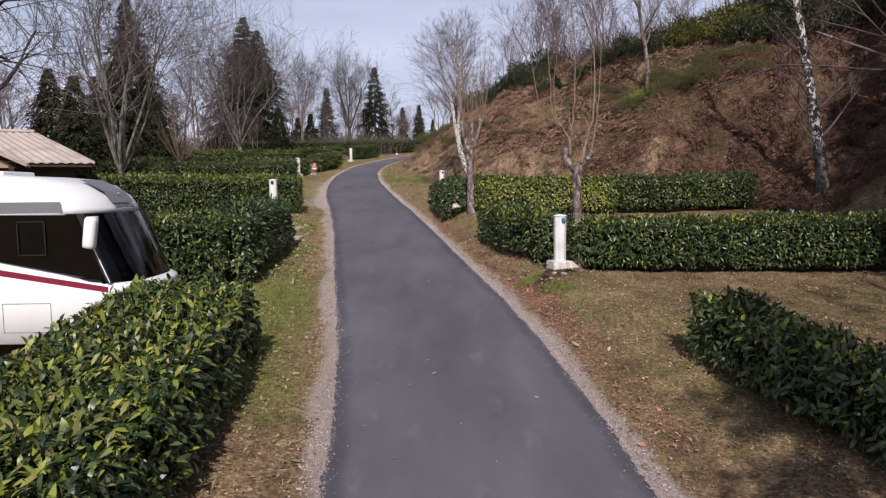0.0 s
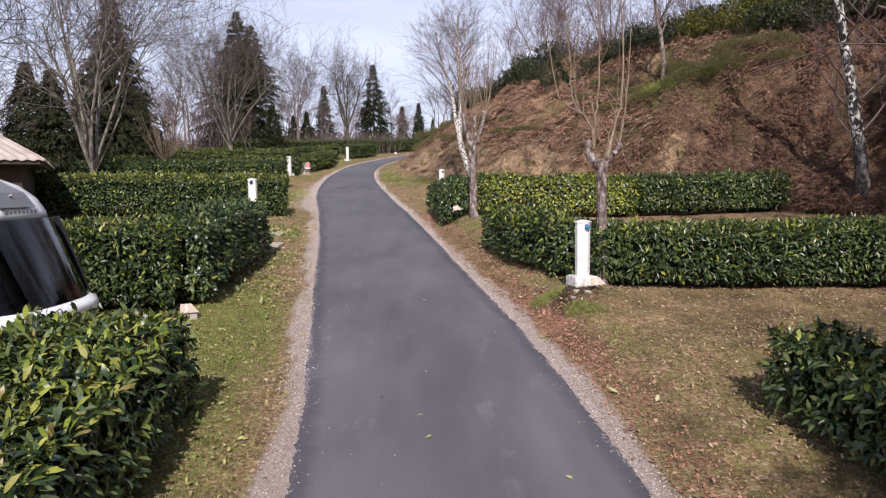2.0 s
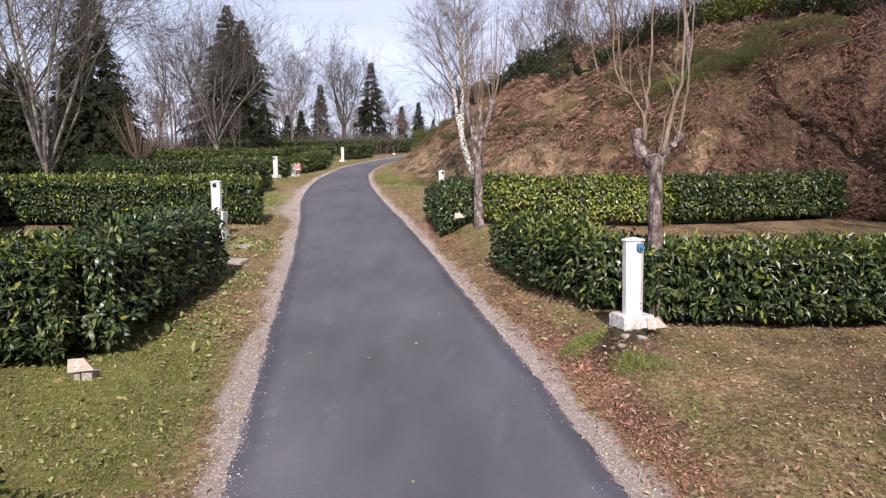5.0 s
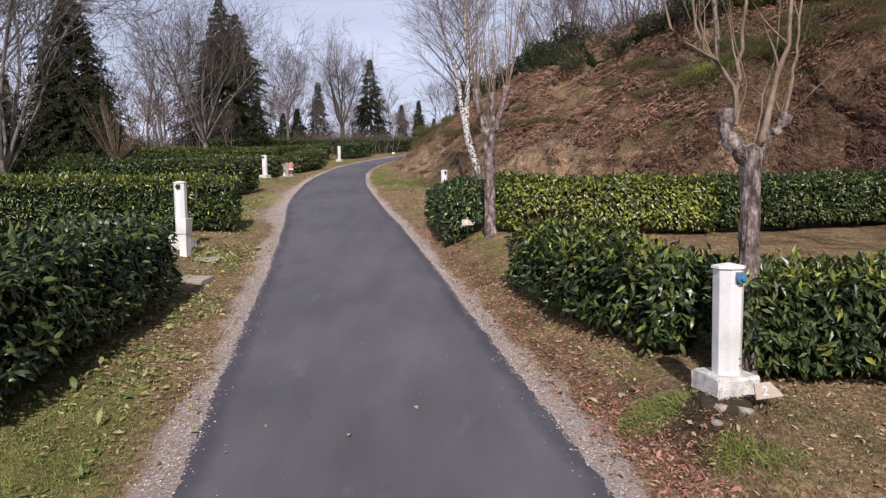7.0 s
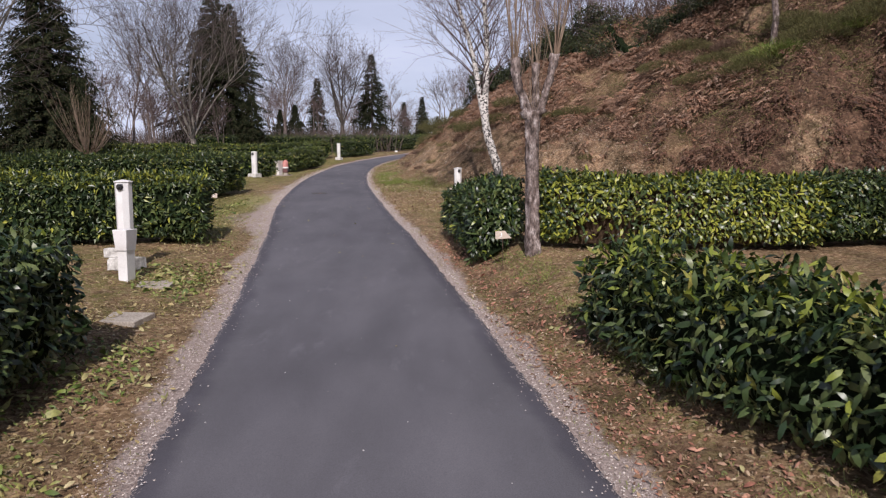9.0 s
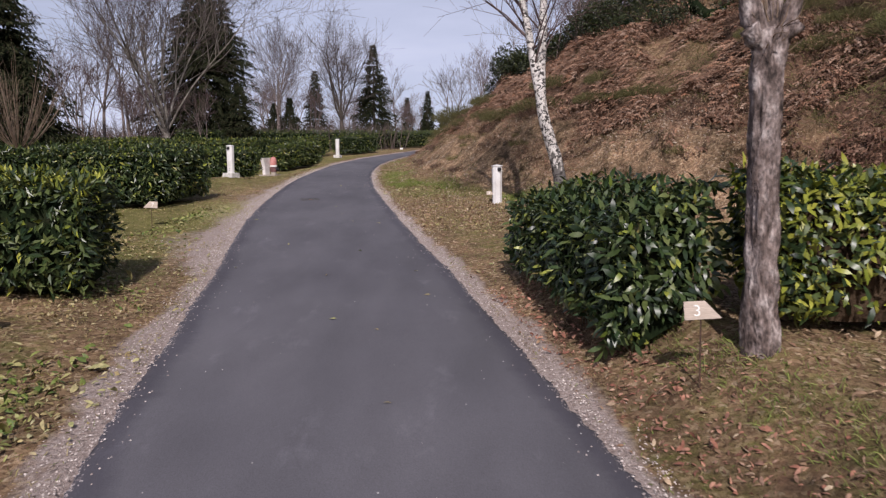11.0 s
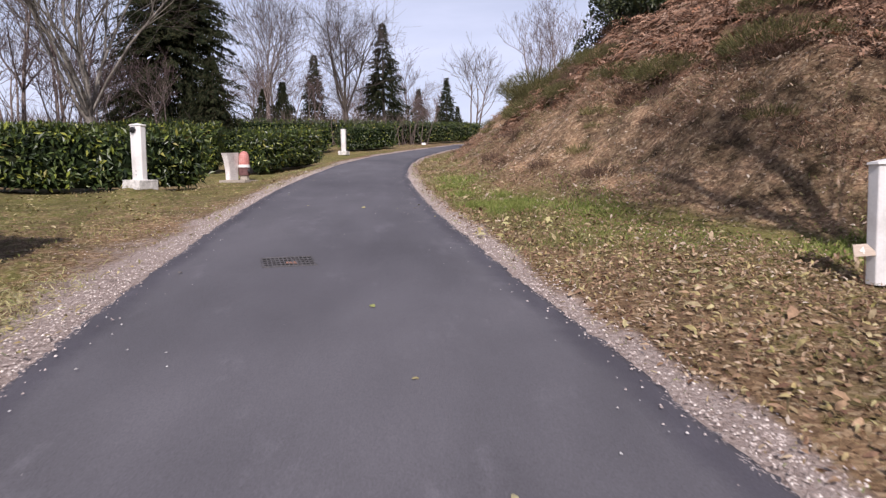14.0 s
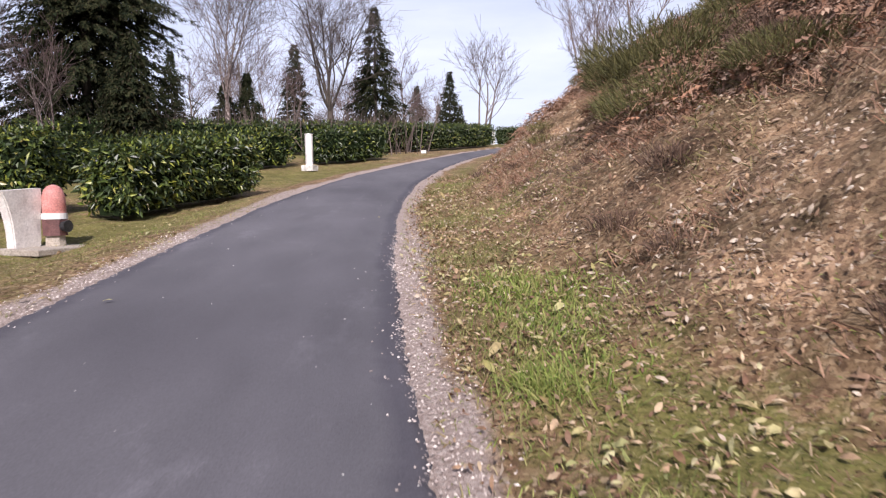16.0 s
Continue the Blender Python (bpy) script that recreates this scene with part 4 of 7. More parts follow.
def grow(wood, fine, p, d, length, radius, level, rnd, spread=0.6, lift=0.06, kids=(5, 5, 5), thin=0.006, wander=0.10):
    steps = max(2, 5 - level)
    pts, _ = bend(p, d, length, steps, wander, lift, rnd)
    end = max(thin, radius * (0.45 if level < 2 else 0.3))
    radii = [radius + (end - radius) * k / steps for k in range(steps + 1)]
    (wood if level < 2 else fine).tube(pts, radii, 7 if level == 0 else (5 if level == 1 else 3))
    if level >= len(kids):
        return
    for k in range(kids[level]):
        t = rnd.uniform(0.3 if level else 0.35, 1.0) * steps
        i = min(int(t), steps - 1)
        q = pts[i].lerp(pts[i + 1], t - i)
        ax = (pts[i + 1] - pts[i]).normalized()
        turn = rnd.uniform(0, 2 * math.pi)
        side = ax.orthogonal().normalized()
        side = (Matrix.Rotation(turn, 3, ax) @ side)
        dd = ax * (1 - spread * rnd.uniform(0.5, 1.0)) + side * spread * rnd.uniform(0.7, 1.3) + Vector((0, 0, 0.15))
        here = radius + (end - radius) * t / steps
        grow(wood, fine, q, dd, length * rnd.uniform(0.38, 0.68), max(thin, here * rnd.uniform(0.4, 0.6)), level + 1, rnd, spread, lift, kids, thin, wander)


def bare_tree(at, height, radius, label, seed, bark=BARK, twigs=TWIG, stems=1, lean=(0, 0), spread=0.6, kids=(8, 6, 5), thin=0.007, lift=0.06, group="", category="tree", stem_angle=0.25, wander=0.10):
    rnd = random.Random(seed)
    root = thing("bare_tree", at, label, category, group)
    wood, fine = Wood(), Wood()
    for s in range(stems):
        a = 2 * math.pi * (s + rnd.random() * 0.5) / stems
        d = Vector((lean[0] + (stem_angle * math.cos(a) if stems > 1 else 0), lean[1] + (stem_angle * math.sin(a) if stems > 1 else 0), 1))
        grow(wood, fine, Vector((0.12 * math.cos(a) * (stems > 1), 0.12 * math.sin(a) * (stems > 1), -0.15)), d, height * rnd.uniform(0.62, 0.75), radius * (1 if stems == 1 else 0.75), 0, rnd, spread, lift, kids, thin, wander)
    put("trunk", wood.mesh("trunk", bark), root)
    put("crown", fine.mesh("crown", twigs), root, "bare leafless twigs")
    return root


def vase_tree(at, height, radius, label, seed, fork=1.6, leaders=7, angle=0.5, bark=BARK_PALE, limb=BARK_PALE, twigs=TWIG, kids=(9, 6, 4), thin=0.008, spread=0.55):
    """A bare tree whose short trunk divides into long rising limbs."""
    rnd = random.Random(seed)
    root = thing("bare_tree", at, label, "tree")
    wood, fine = Wood(), Wood()
    stem = [Vector((0.05 * math.sin(2 * u), 0.03 * u, -0.15 + (fork + 0.35) * u)) for u in np.linspace(0, 1, 6)]
    wood.tube(stem, [radius * (1.25 - 0.35 * u) for u in np.linspace(0, 1, 6)], 9)
    for k in range(leaders):
        a = 2 * math.pi * (k + rnd.uniform(-0.3, 0.3)) / leaders
        w = angle * rnd.uniform(0.35, 1.0)
        d = Vector((w * math.cos(a), w * math.sin(a), 1))
        up = rnd.uniform(-0.35, 0.25)
        grow(wood, fine, stem[-1] + Vector((0, 0, up)), d, (height - fork) * rnd.uniform(0.62, 0.85), radius * rnd.uniform(0.26, 0.48), 0, rnd, spread, 0.05, kids, thin, 0.10)
    put("trunk", wood.mesh("trunk", bark), root, "lichened trunk and limbs")
    put("crown", fine.mesh("crown", twigs), root, "bare leafless twigs")
    return root


def conifer(at, height, radius, label, seed, group="dark conifers", tips=1, density=1.0, fine=1.0):
    rnd = random.Random(seed)
    g = np.random.default_rng(seed)
    root = thing("conifer", at, label, "tree", group)
    wood = Wood()
    P, A, F, L, W = [], [], [], [], []
    for tip in range(tips):
        top = height * (1 - 0.10 * tip)
        off = Vector((0.24 * radius * tip, 0.05 * radius * tip, 0))
        wood.tube([off + Vector((0, 0, z)) for z in (-0.1, top * 0.5, top)], [height * 0.016, height * 0.010, 0.01], 6)
        n = int(62 * density * (1 if tip == 0 else 0.5))
        for k in range(n):
            u = (k + rnd.random()) / n if tip == 0 else 0.45 + 0.55 * (k + rnd.random()) / n
            z = top * (0.05 + 0.95 * u)
            reach = radius * ((1 - u) ** 0.93 * 0.98 + 0.035) * rnd.uniform(0.78, 1.12)
            for b in range(13 if u < 0.7 else 9):
                t = 2 * math.pi * rnd.random()
                ln = reach * rnd.uniform(0.55, 1.18)
                droop = 0.30 * (1 - u) + 0.10
                m = max(5, int(ln / 0.20 * fine))
                s = g.uniform(0.15, 1.0, m) ** 0.6
                x, y = off.x + np.cos(t) * ln * s, off.y + np.sin(t) * ln * s
                zz = z - droop * ln * s * s + 0.10 * ln * s + g.normal(0, 0.05, m)
                P.append(np.stack([x, y, zz], 1))
                sw = g.normal(0, 0.75, m)
                A.append(np.stack([np.cos(t + sw), np.sin(t + sw), -0.55 + g.normal(0, 0.35, m)], 1))
                F.append(np.stack([np.cos(t) * 0.8 + g.normal(0, 0.5, m), np.sin(t) * 0.8 + g.normal(0, 0.5, m), np.full(m, 0.8)], 1))
                sz = np.clip(0.50 * (1 - 0.5 * s) + 0.12, 0.18, 0.7) * (0.7 + 0.04 * height) / fine ** 0.62
                L.append(sz * g.uniform(0.7, 1.3, m))
                W.append(sz * g.uniform(0.20, 0.34, m))
    put("trunk", wood.mesh("trunk", BARK_DARK), root)
    put("crown", leaf_cloud("crown", np.concatenate(P), np.concatenate(A), np.concatenate(F), np.concatenate(L), np.concatenate(W), NEEDLE, fold=0.15, curl=0.25, plain=True), root, "dense dark green needle sprays")
    return root


def stand(x, y, dz=0.0, turn=0.0, k=1.0):
    return Matrix.LocRotScale((x, y, float(ground(x, y)) + dz), Euler((0, 0, turn)), (k, k, k))


# conifers behind the pitches
conifer(stand(-22.3, 82.5), 15.9, 6.2, "tall dark green spruce with twin tips behind the hedges", 3, tips=2, density=1.7, fine=3.4)
conifer(stand(-25.5, 58.5), 14.2, 4.6, "tall dark spruce behind a bare multi-stemmed tree", 4, density=1.6, fine=2.6)
small = conifer(stand(-17.6, 114.0), 9.4, 2.6, "slim dark spruce far behind the hedges", 5, density=0.75, fine=1.3)
mid_con = conifer(stand(-9.4, 110.7), 12.6, 3.8, "broad dark spruce beside a bare oak", 6, density=0.9, fine=1.5)
low = conifer(stand(-16.9, 75.5), 5.4, 2.1, "young dark spruce behind the hedge", 8, density=0.8, fine=1.7)
for x, y, k, t in ((-27.5, 50, 1.4, 0.5), (-24.2, 47, 1.25, 0.1), (-34, 45, 1.25, 1.1), (-31, 47, 1.15, 1.5), (-22.5, 56.5, 1.1, 2.4), (-16.4, 92, 0.9, 2), (-18.4, 93.5, 0.8, 4), (-20.0, 80.0, 0.7, 1.0)):
    copy_thing(low, stand(x, y, 0, t, k))
for x, y, k, t in ((-2.4, 112, 0.72, 1), (-6.2, 138, 0.9, 2), (-3.2, 150, 0.8, 3), (-0.2, 143, 0.7, 4), (-29, 112, 0.9, 5), (-36, 74, 0.9, 0.7), (-33, 63, 0.75, 2.2), (-29.5, 66, 0.9, 3), (-38, 58, 0.9, 1)):
    copy_thing(small, stand(x, y, 0, t, k))

# bare trees behind the pitches
vase_tree(stand(-15.9, 34.9), 11.5, 0.21, "pale grey bare tree with many limbs behind the hedges", 11, fork=0.9, leaders=8, angle=0.62, kids=(9, 6, 5), spread=0.7)
bare_tree(stand(-19.3, 30.6), 14.0, 0.34, "dark bare tree with lichen-covered limbs", 12, bark=BARK_DARK, twigs=BARK_DARK, kids=(13, 8, 5), spread=0.95, lift=0.01, thin=0.012, wander=0.16)
vase_tree(stand(-17.3, 61.4), 11.8, 0.2, "pale-trunked bare tree in front of a spruce", 13, fork=1.8, leaders=9, angle=0.75, kids=(10, 6, 5), spread=0.6, thin=0.007)
vase_tree(stand(-17.2, 90.0), 10.8, 0.17, "round-crowned bare tree over a young spruce", 52, fork=2.6, leaders=6, angle=0.42, kids=(8, 5, 4), bark=BARK, thin=0.010)
vase_tree(stand(-12.9, 105), 13.0, 0.27, "wide bare oak far behind the hedges", 14, fork=2.4, leaders=8, angle=0.55, bark=BARK_DARK, kids=(9, 6, 4), spread=0.7, thin=0.010)
bare_tree(stand(-25.5, 71), 12.5, 0.13, "slender tall bare tree among spruces", 15, kids=(9, 6, 4), spread=0.5, thin=0.009)
bare_tree(stand(-19.3, 104), 10.5, 0.14, "pale slanting bare birch far off", 16, lean=(-0.22, 0), bark=BARK_PALE, twigs=TWIG_LILAC, kids=(9, 7, 4), spread=0.6, thin=0.01)
wild_a = bare_tree(stand(0.4, 106), 8.5, 0.14, "round bare tree beyond the bend", 17, stems=3, stem_angle=0.3, kids=(7, 5, 4), spread=0.55, thin=0.011, group="far bare trees")
wild_b = bare_tree(stand(-7.0, 118), 9.5, 0.12, "thin bare tree in the far wood", 18, twigs=TWIG_LILAC, kids=(10, 7, 4), spread=0.55, thin=0.012, group="far bare trees")
wild_c = bare_tree(stand(-22, 121), 9.0, 0.12, "bushy bare tree in the far wood", 19, stems=3, stem_angle=0.25, twigs=TWIG_LILAC, kids=(6, 5, 4), spread=0.6, thin=0.012, group="far bare trees")
rw = random.Random(5)
for k in range(27):
    x = rw.uniform(-62, -3)
    y = rw.uniform(66, 140) if x < -24 else rw.uniform(100, 150)
    if x > -12 and y < 112:
        y += 18
    copy_thing((wild_a, wild_b, wild_c)[k % 3], stand(x, y, -0.1, rw.uniform(0, 6.28), rw.uniform(0.7, 1.2)))
for x, y, k in ((-21.0, 66, 0.6), (-19.4, 66.5, 0.55), (-22.8, 63, 0.7), (-18.6, 72, 0.55), (-20.6, 68, 0.6), (-27.5, 66, 0.8), (-30, 60, 0.85), (-34, 55, 0.9), (-37, 50, 1.0), (-40, 60, 1.1), (-29, 43, 0.8), (-33, 40, 0.9)):
    copy_thing(wild_c if k < 0.8 else wild_b, stand(x, y, -0.1, x * 7, k))


def pollard(at, trunk_h, knobs, shoots, label, seed, radius=0.17):
    """A pollarded plane tree: rough stout trunk, knobs as (line of points, radius), shoots as (line of points, radius), from the fork."""
    rnd = random.Random(seed)
    root = thing("pollard_tree", at, label, "tree", "pollarded trees beside the lane")
    wood, fine = Wood(), Wood()
    n = 60
    us = np.linspace(0, 1, n)
    first = len(wood.v)
    wood.tube([Vector((0, 0, -0.3))] + [Vector((0.02 * math.sin(3 * u + seed), 0.02 * math.cos(2.3 * u), trunk_h * u)) for u in us] + [Vector((0, 0, trunk_h + 0.06))], [radius * 1.4] + [radius * (0.93 + 0.3 * math.exp(-7 * u) + 0.12 * u ** 4) for u in us] + [0.02], 30)
    for i in range(first, len(wood.v)):
        v = wood.v[i]
        a = math.atan2(v.y, v.x)
        k = 0.06 * math.sin(4 * a + 0.8 * v.z + seed) + 0.16 * noise.noise((2.5 * math.cos(a), 2.5 * math.sin(a), v.z * 1.6 + seed)) + 0.24 * noise.noise((7 * math.cos(a), 7 * math.sin(a), v.z * 1.2)) + 0.32 * noise.noise((13 * math.cos(a), 13 * math.sin(a), v.z * 3.5))
        wood.v[i] = Vector((v.x * (1 + k), v.y * (1 + k), v.z))
    top = Vector((0, 0, trunk_h))
    for line, r in knobs:
        k0 = len(wood.v)
        p = [Vector(q) + top for q in line]
        dense = [p[i].lerp(p[i + 1], t) for i in range(len(p) - 1) for t in (0, 0.25, 0.5, 0.75)] + [p[-1], p[-1] + (p[-1] - p[-2]).normalized() * 0.02]
        m = len(dense)
        wood.tube(dense, [r * (1.05 - 0.15 * math.sin(3.1 * i / m) + 0.18 * (i > m - 5)) for i in range(m - 1)] + [0.01], 16)
        for i in range(k0, len(wood.v)):
            v = wood.v[i]
            wood.v[i] = v + Vector((noise.noise(v * 11 + Vector((seed, 0, 0))), noise.noise(v * 11 + Vector((0, 5, seed))), noise.noise(v * 9))) * 0.04
    for line, r in shoots:
        p = [Vector(q) + top for q in line]
        m = len(p) - 1
        dense = []
        for i in range(m):
            a, b, c, d = p[max(0, i - 1)], p[i], p[i + 1], p[min(m, i + 2)]
            for t in (0, 0.33, 0.67):
                dense.append(0.5 * ((2 * b) + (c - a) * t + (2 * a - 5 * b + 4 * c - d) * t * t + (3 * b - a - 3 * c + d) * t ** 3))
        dense.append(p[-1])
        dense = [q + Vector((rnd.gauss(0, 0.012), rnd.gauss(0, 0.012), 0)) if 0 < i < len(dense) - 1 else q for i, q in enumerate(dense)]
        fine.tube(dense, [max(0.003, 0.85 * r * (1 - 0.85 * i / len(dense))) for i in range(len(dense))], 7)
        for _ in range(3 if r > 0.015 else 1):
            i = rnd.randint(len(dense) // 3, len(dense) - 2)
            e, _ = bend(dense[i], Vector((rnd.gauss(0, 0.5), rnd.gauss(0, 0.5), 1.0)), rnd.uniform(0.4, 1.1), 5, 0.07, 0.05, rnd)
            w = max(0.004, r * 0.4 * (1 - i / len(dense)) + 0.003)
            fine.tube(e, [w, w * 0.85, w * 0.7, w * 0.5, w * 0.35, 0.0015], 4)
    for _ in range(26):
        a0 = rnd.uniform(0, 6.28)
        q, _ = bend(Vector((radius * 0.8 * math.cos(a0), radius * 0.8 * math.sin(a0), trunk_h + rnd.uniform(-0.18, 0.06))), Vector((math.cos(a0), math.sin(a0), rnd.uniform(0.2, 1.4))), rnd.uniform(0.08, 0.28), 3, 0.25, 0.1, rnd)
        fine.tube(q, [0.008, 0.006, 0.004, 0.002], 3)
    put("trunk", wood.mesh("trunk", BARK), root, "rough furrowed brown trunk with blunt knobs")
    put("crown", fine.mesh("crown", SHOOT), root, "long bare upright shoots")
    return root


def sheaf(n, start, spread, height, seed, r=0.02):
    """Upright shoots that bow out a little from a knob."""
    g = random.Random(seed)
    out = []
    for k in range(n):
        a, w, h = g.uniform(0, 6.28), g.uniform(0.25, 1.0) * spread, height * g.uniform(0.55, 1.0)
        x, y, z = start
        out.append(([(x + 0.04 * math.cos(a), y + 0.04 * math.sin(a), z), (x + 0.35 * w * math.cos(a), y + 0.35 * w * math.sin(a), z + 0.22 * h), (x + 0.7 * w * math.cos(a), y + 0.7 * w * math.sin(a), z + 0.6 * h), (x + w * math.cos(a), y + w * math.sin(a), z + h)], r * g.uniform(0.45, 1.0)))
    return out


pollard(stand(3.55, 16.95), 2.62, [
    ([(-0.06, 0, -0.10), (-0.20, 0.02, 0.03), (-0.30, 0.02, 0.20), (-0.31, 0.03, 0.42)], 0.088),
    ([(0.06, 0, -0.08), (0.16, 0, 0.12), (0.30, -0.02, 0.26), (0.36, -0.02, 0.36)], 0.062)],
    [([(-0.20, 0, 0.26), (-0.18, 0, 0.55), (-0.42, 0, 0.95), (-0.90, 0.05, 1.32), (-1.10, 0.1, 2.3), (-1.18, 0.1, 3.4)], 0.030),
     ([(-0.22, 0.02, 0.30), (-0.20, 0.02, 0.62), (-0.45, 0.05, 1.0), (-0.64, 0.05, 1.34), (-0.70, 0.1, 2.4), (-0.85, 0.1, 3.7)], 0.034),
     ([(-0.24, -0.03, 0.34), (-0.24, -0.03, 0.7), (-0.52, 0.1, 1.2), (-0.58, 0.1, 2.0), (-0.45, 0.15, 3.0)], 0.022),
     ([(-0.21, 0.06, 0.30), (-0.16, 0.06, 0.8), (-0.10, 0.1, 1.3), (-0.05, 0.12, 2.4), (-0.16, 0.15, 4.0)], 0.038),
     ([(-0.2, 0.0, 0.34), (-0.12, -0.05, 0.7), (-0.32, -0.12, 1.3), (-0.36, -0.15, 1.9)], 0.013),
     ([(0.10, 0, 0.02), (0.18, 0, 0.42), (0.28, 0.02, 0.85), (0.39, 0.03, 1.32), (0.42, 0.05, 2.4), (0.30, 0.08, 3.9)], 0.052),
     ([(0.34, -0.02, 0.34), (0.38, -0.02, 0.62), (0.44, 0, 1.0), (0.48, 0, 1.4), (0.56, 0.04, 2.4), (0.54, 0.04, 3.3)], 0.030),
     ([(0.30, -0.02, 0.30), (0.27, -0.06, 0.42)], 0.022),
     ([(0.04, 0.1, 0.02), (0.16, 0.14, 0.6), (0.32, 0.16, 1.2), (0.36, 0.2, 2.6)], 0.016)],
    "pollarded plane tree with blunt knobs and bare shoots", 21, 0.102)
pollard(stand(1.38, 25.95, 0.05), 2.5, [
    ([(-0.03, 0, -0.14), (-0.17, 0.0, 0.22), (-0.29, 0, 0.58), (-0.33, 0, 0.98)], 0.082),
    ([(0.01, 0.03, -0.10), (0.05, 0.06, 0.40), (0.04, 0.06, 0.88)], 0.066),
    ([(0.06, 0, -0.12), (0.20, 0.02, 0.26), (0.33, 0.03, 0.70), (0.40, 0.03, 1.04)], 0.076),
    ([(-0.08, -0.05, -0.10), (-0.20, -0.07, 0.03)], 0.075), ([(0.08, -0.05, -0.06), (0.17, -0.06, 0.08)], 0.065)],
    sheaf(9, (-0.33, 0, 0.92), 0.6, 3.4, 5, 0.024) + sheaf(7, (0.04, 0.06, 0.82), 0.45, 3.5, 7, 0.022) + sheaf(9, (0.40, 0.03, 0.98), 0.6, 3.3, 6, 0.024) + sheaf(12, (0.02, 0.02, 0.1), 0.6, 2.2, 9, 0.009),
    "pollarded tree with shaggy bark and a sheaf of shoots", 22, 0.122)
pollard(stand(-17.0, 46.4), 0.9, [([(0, 0, -0.1), (s * 0.15, c * 0.15, 0.1), (s * 0.2, c * 0.2, 0.25)], 0.12) for s, c in ((1, 0), (-1, 0), (0, 1), (0, -1))],
    sheaf(60, (0, 0, 0.2), 2.3, 3.6, 8, 0.022), "low pollarded willow with a fan of tan shoots", 23, 0.2)


def birch(at, stems, label, seed, twig_n=34, bark=BIRCH):
    """stems: tuples of foot, top, foot radius, and top radius."""
    rnd = random.Random(seed)
    root = thing("birch_tree", at, label, "tree", "white birches")
    wood, fine = Wood(), Wood()
    for foot, top, r, r2, twigs in stems:
        a, b = Vector(foot), Vector(top)
        pts = [a.lerp(b, u) + Vector((0.10 * math.sin(u * 5 + seed) * u * (1 - u) * 4, 0.07 * math.sin(u * 4) * u * (1 - u) * 4, 0)) for u in np.linspace(0, 1, 14)]
        first = len(wood.v)
        wood.tube(pts, [r + (r2 - r) * k / 13 for k in range(14)], 12)
        for i in range(first, len(wood.v)):
            v = wood.v[i]
            wood.v[i] = v + Vector((noise.noise(v * 6), noise.noise(v * 6 + Vector((9, 0, 0))), 0)) * 0.02
        for _ in range(twigs):
            u = rnd.uniform(0.12, 1.0)
            i = min(int(u * 13), 12)
            t = rnd.uniform(0, 6.28)
            grow(fine, fine, pts[i].lerp(pts[i + 1], u * 13 - i), Vector((math.cos(t), math.sin(t), 1.1)), 2.4 * (1.15 - u) + 0.7, r * 0.2 * (1.15 - u) + 0.008, 2, rnd, 0.55, 0.0, (0, 0, 6, 4), 0.004, 0.10)
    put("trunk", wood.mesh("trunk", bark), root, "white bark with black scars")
    put("crown", fine.mesh("crown", TWIG_LILAC), root, "fine reddish bare twigs")
    return root


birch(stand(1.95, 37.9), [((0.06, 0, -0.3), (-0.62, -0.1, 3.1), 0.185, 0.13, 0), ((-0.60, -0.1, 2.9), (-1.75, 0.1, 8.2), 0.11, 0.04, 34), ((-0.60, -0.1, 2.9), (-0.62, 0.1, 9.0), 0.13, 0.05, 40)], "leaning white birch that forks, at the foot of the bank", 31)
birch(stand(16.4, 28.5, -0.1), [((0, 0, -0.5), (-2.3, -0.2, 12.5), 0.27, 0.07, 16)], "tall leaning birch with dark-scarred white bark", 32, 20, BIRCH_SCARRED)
bare_tree(stand(12.0, 38.9), 9.5, 0.13, "grey-trunked young bare tree on the bank", 33, kids=(9, 6, 4), spread=0.6)
hill_a = bare_tree(stand(9.0, 62), 8.0, 0.10, "thin bare tree on top of the bank", 34, stems=2, twigs=TWIG_LILAC, kids=(8, 5, 4), spread=0.5, thin=0.009, group="bare trees on the bank top")
rw = random.Random(9)
for k in range(40):
    y = rw.uniform(30, 100) if k < 30 else rw.uniform(33, 52)
    s = rw.uniform(11.5, 30)
    x = float(curve(y, TOE_Y, TOE_X)) + s
    if k >= 30:
        x = rw.uniform(18, 40)
    elif y < 58 and x < 20:
        x += 8
    copy_thing(hill_a if k % 3 else wild_c, stand(x, y, -0.1, rw.uniform(0, 6.28), rw.uniform(0.55, 1.15)))
for x, y, k in ((1.6, 71, 0.55), (2.6, 74, 0.6), (2.2, 66, 0.5), (4.5, 80, 0.7)):
    copy_thing(hill_a, stand(x, y, -0.1, y, k))

# unseen conifers, added out of view only to shade low hedge, pitch and bank
for x, y, k in ((13.5, -1.5, 0.85), (10.5, -7.0, 0.8), (10.2, 6.4, 0.62), (15.0, 12.4, 1.1), (19.2, 20.0, 1.3), (22.4, 23.0, 1.5), (25.8, 26.0, 1.5), (5.5, -5.0, 1.35), (9.8, 3.6, 0.55)):
    copy_thing(mid_con, stand(x, y, -0.1, x, k))
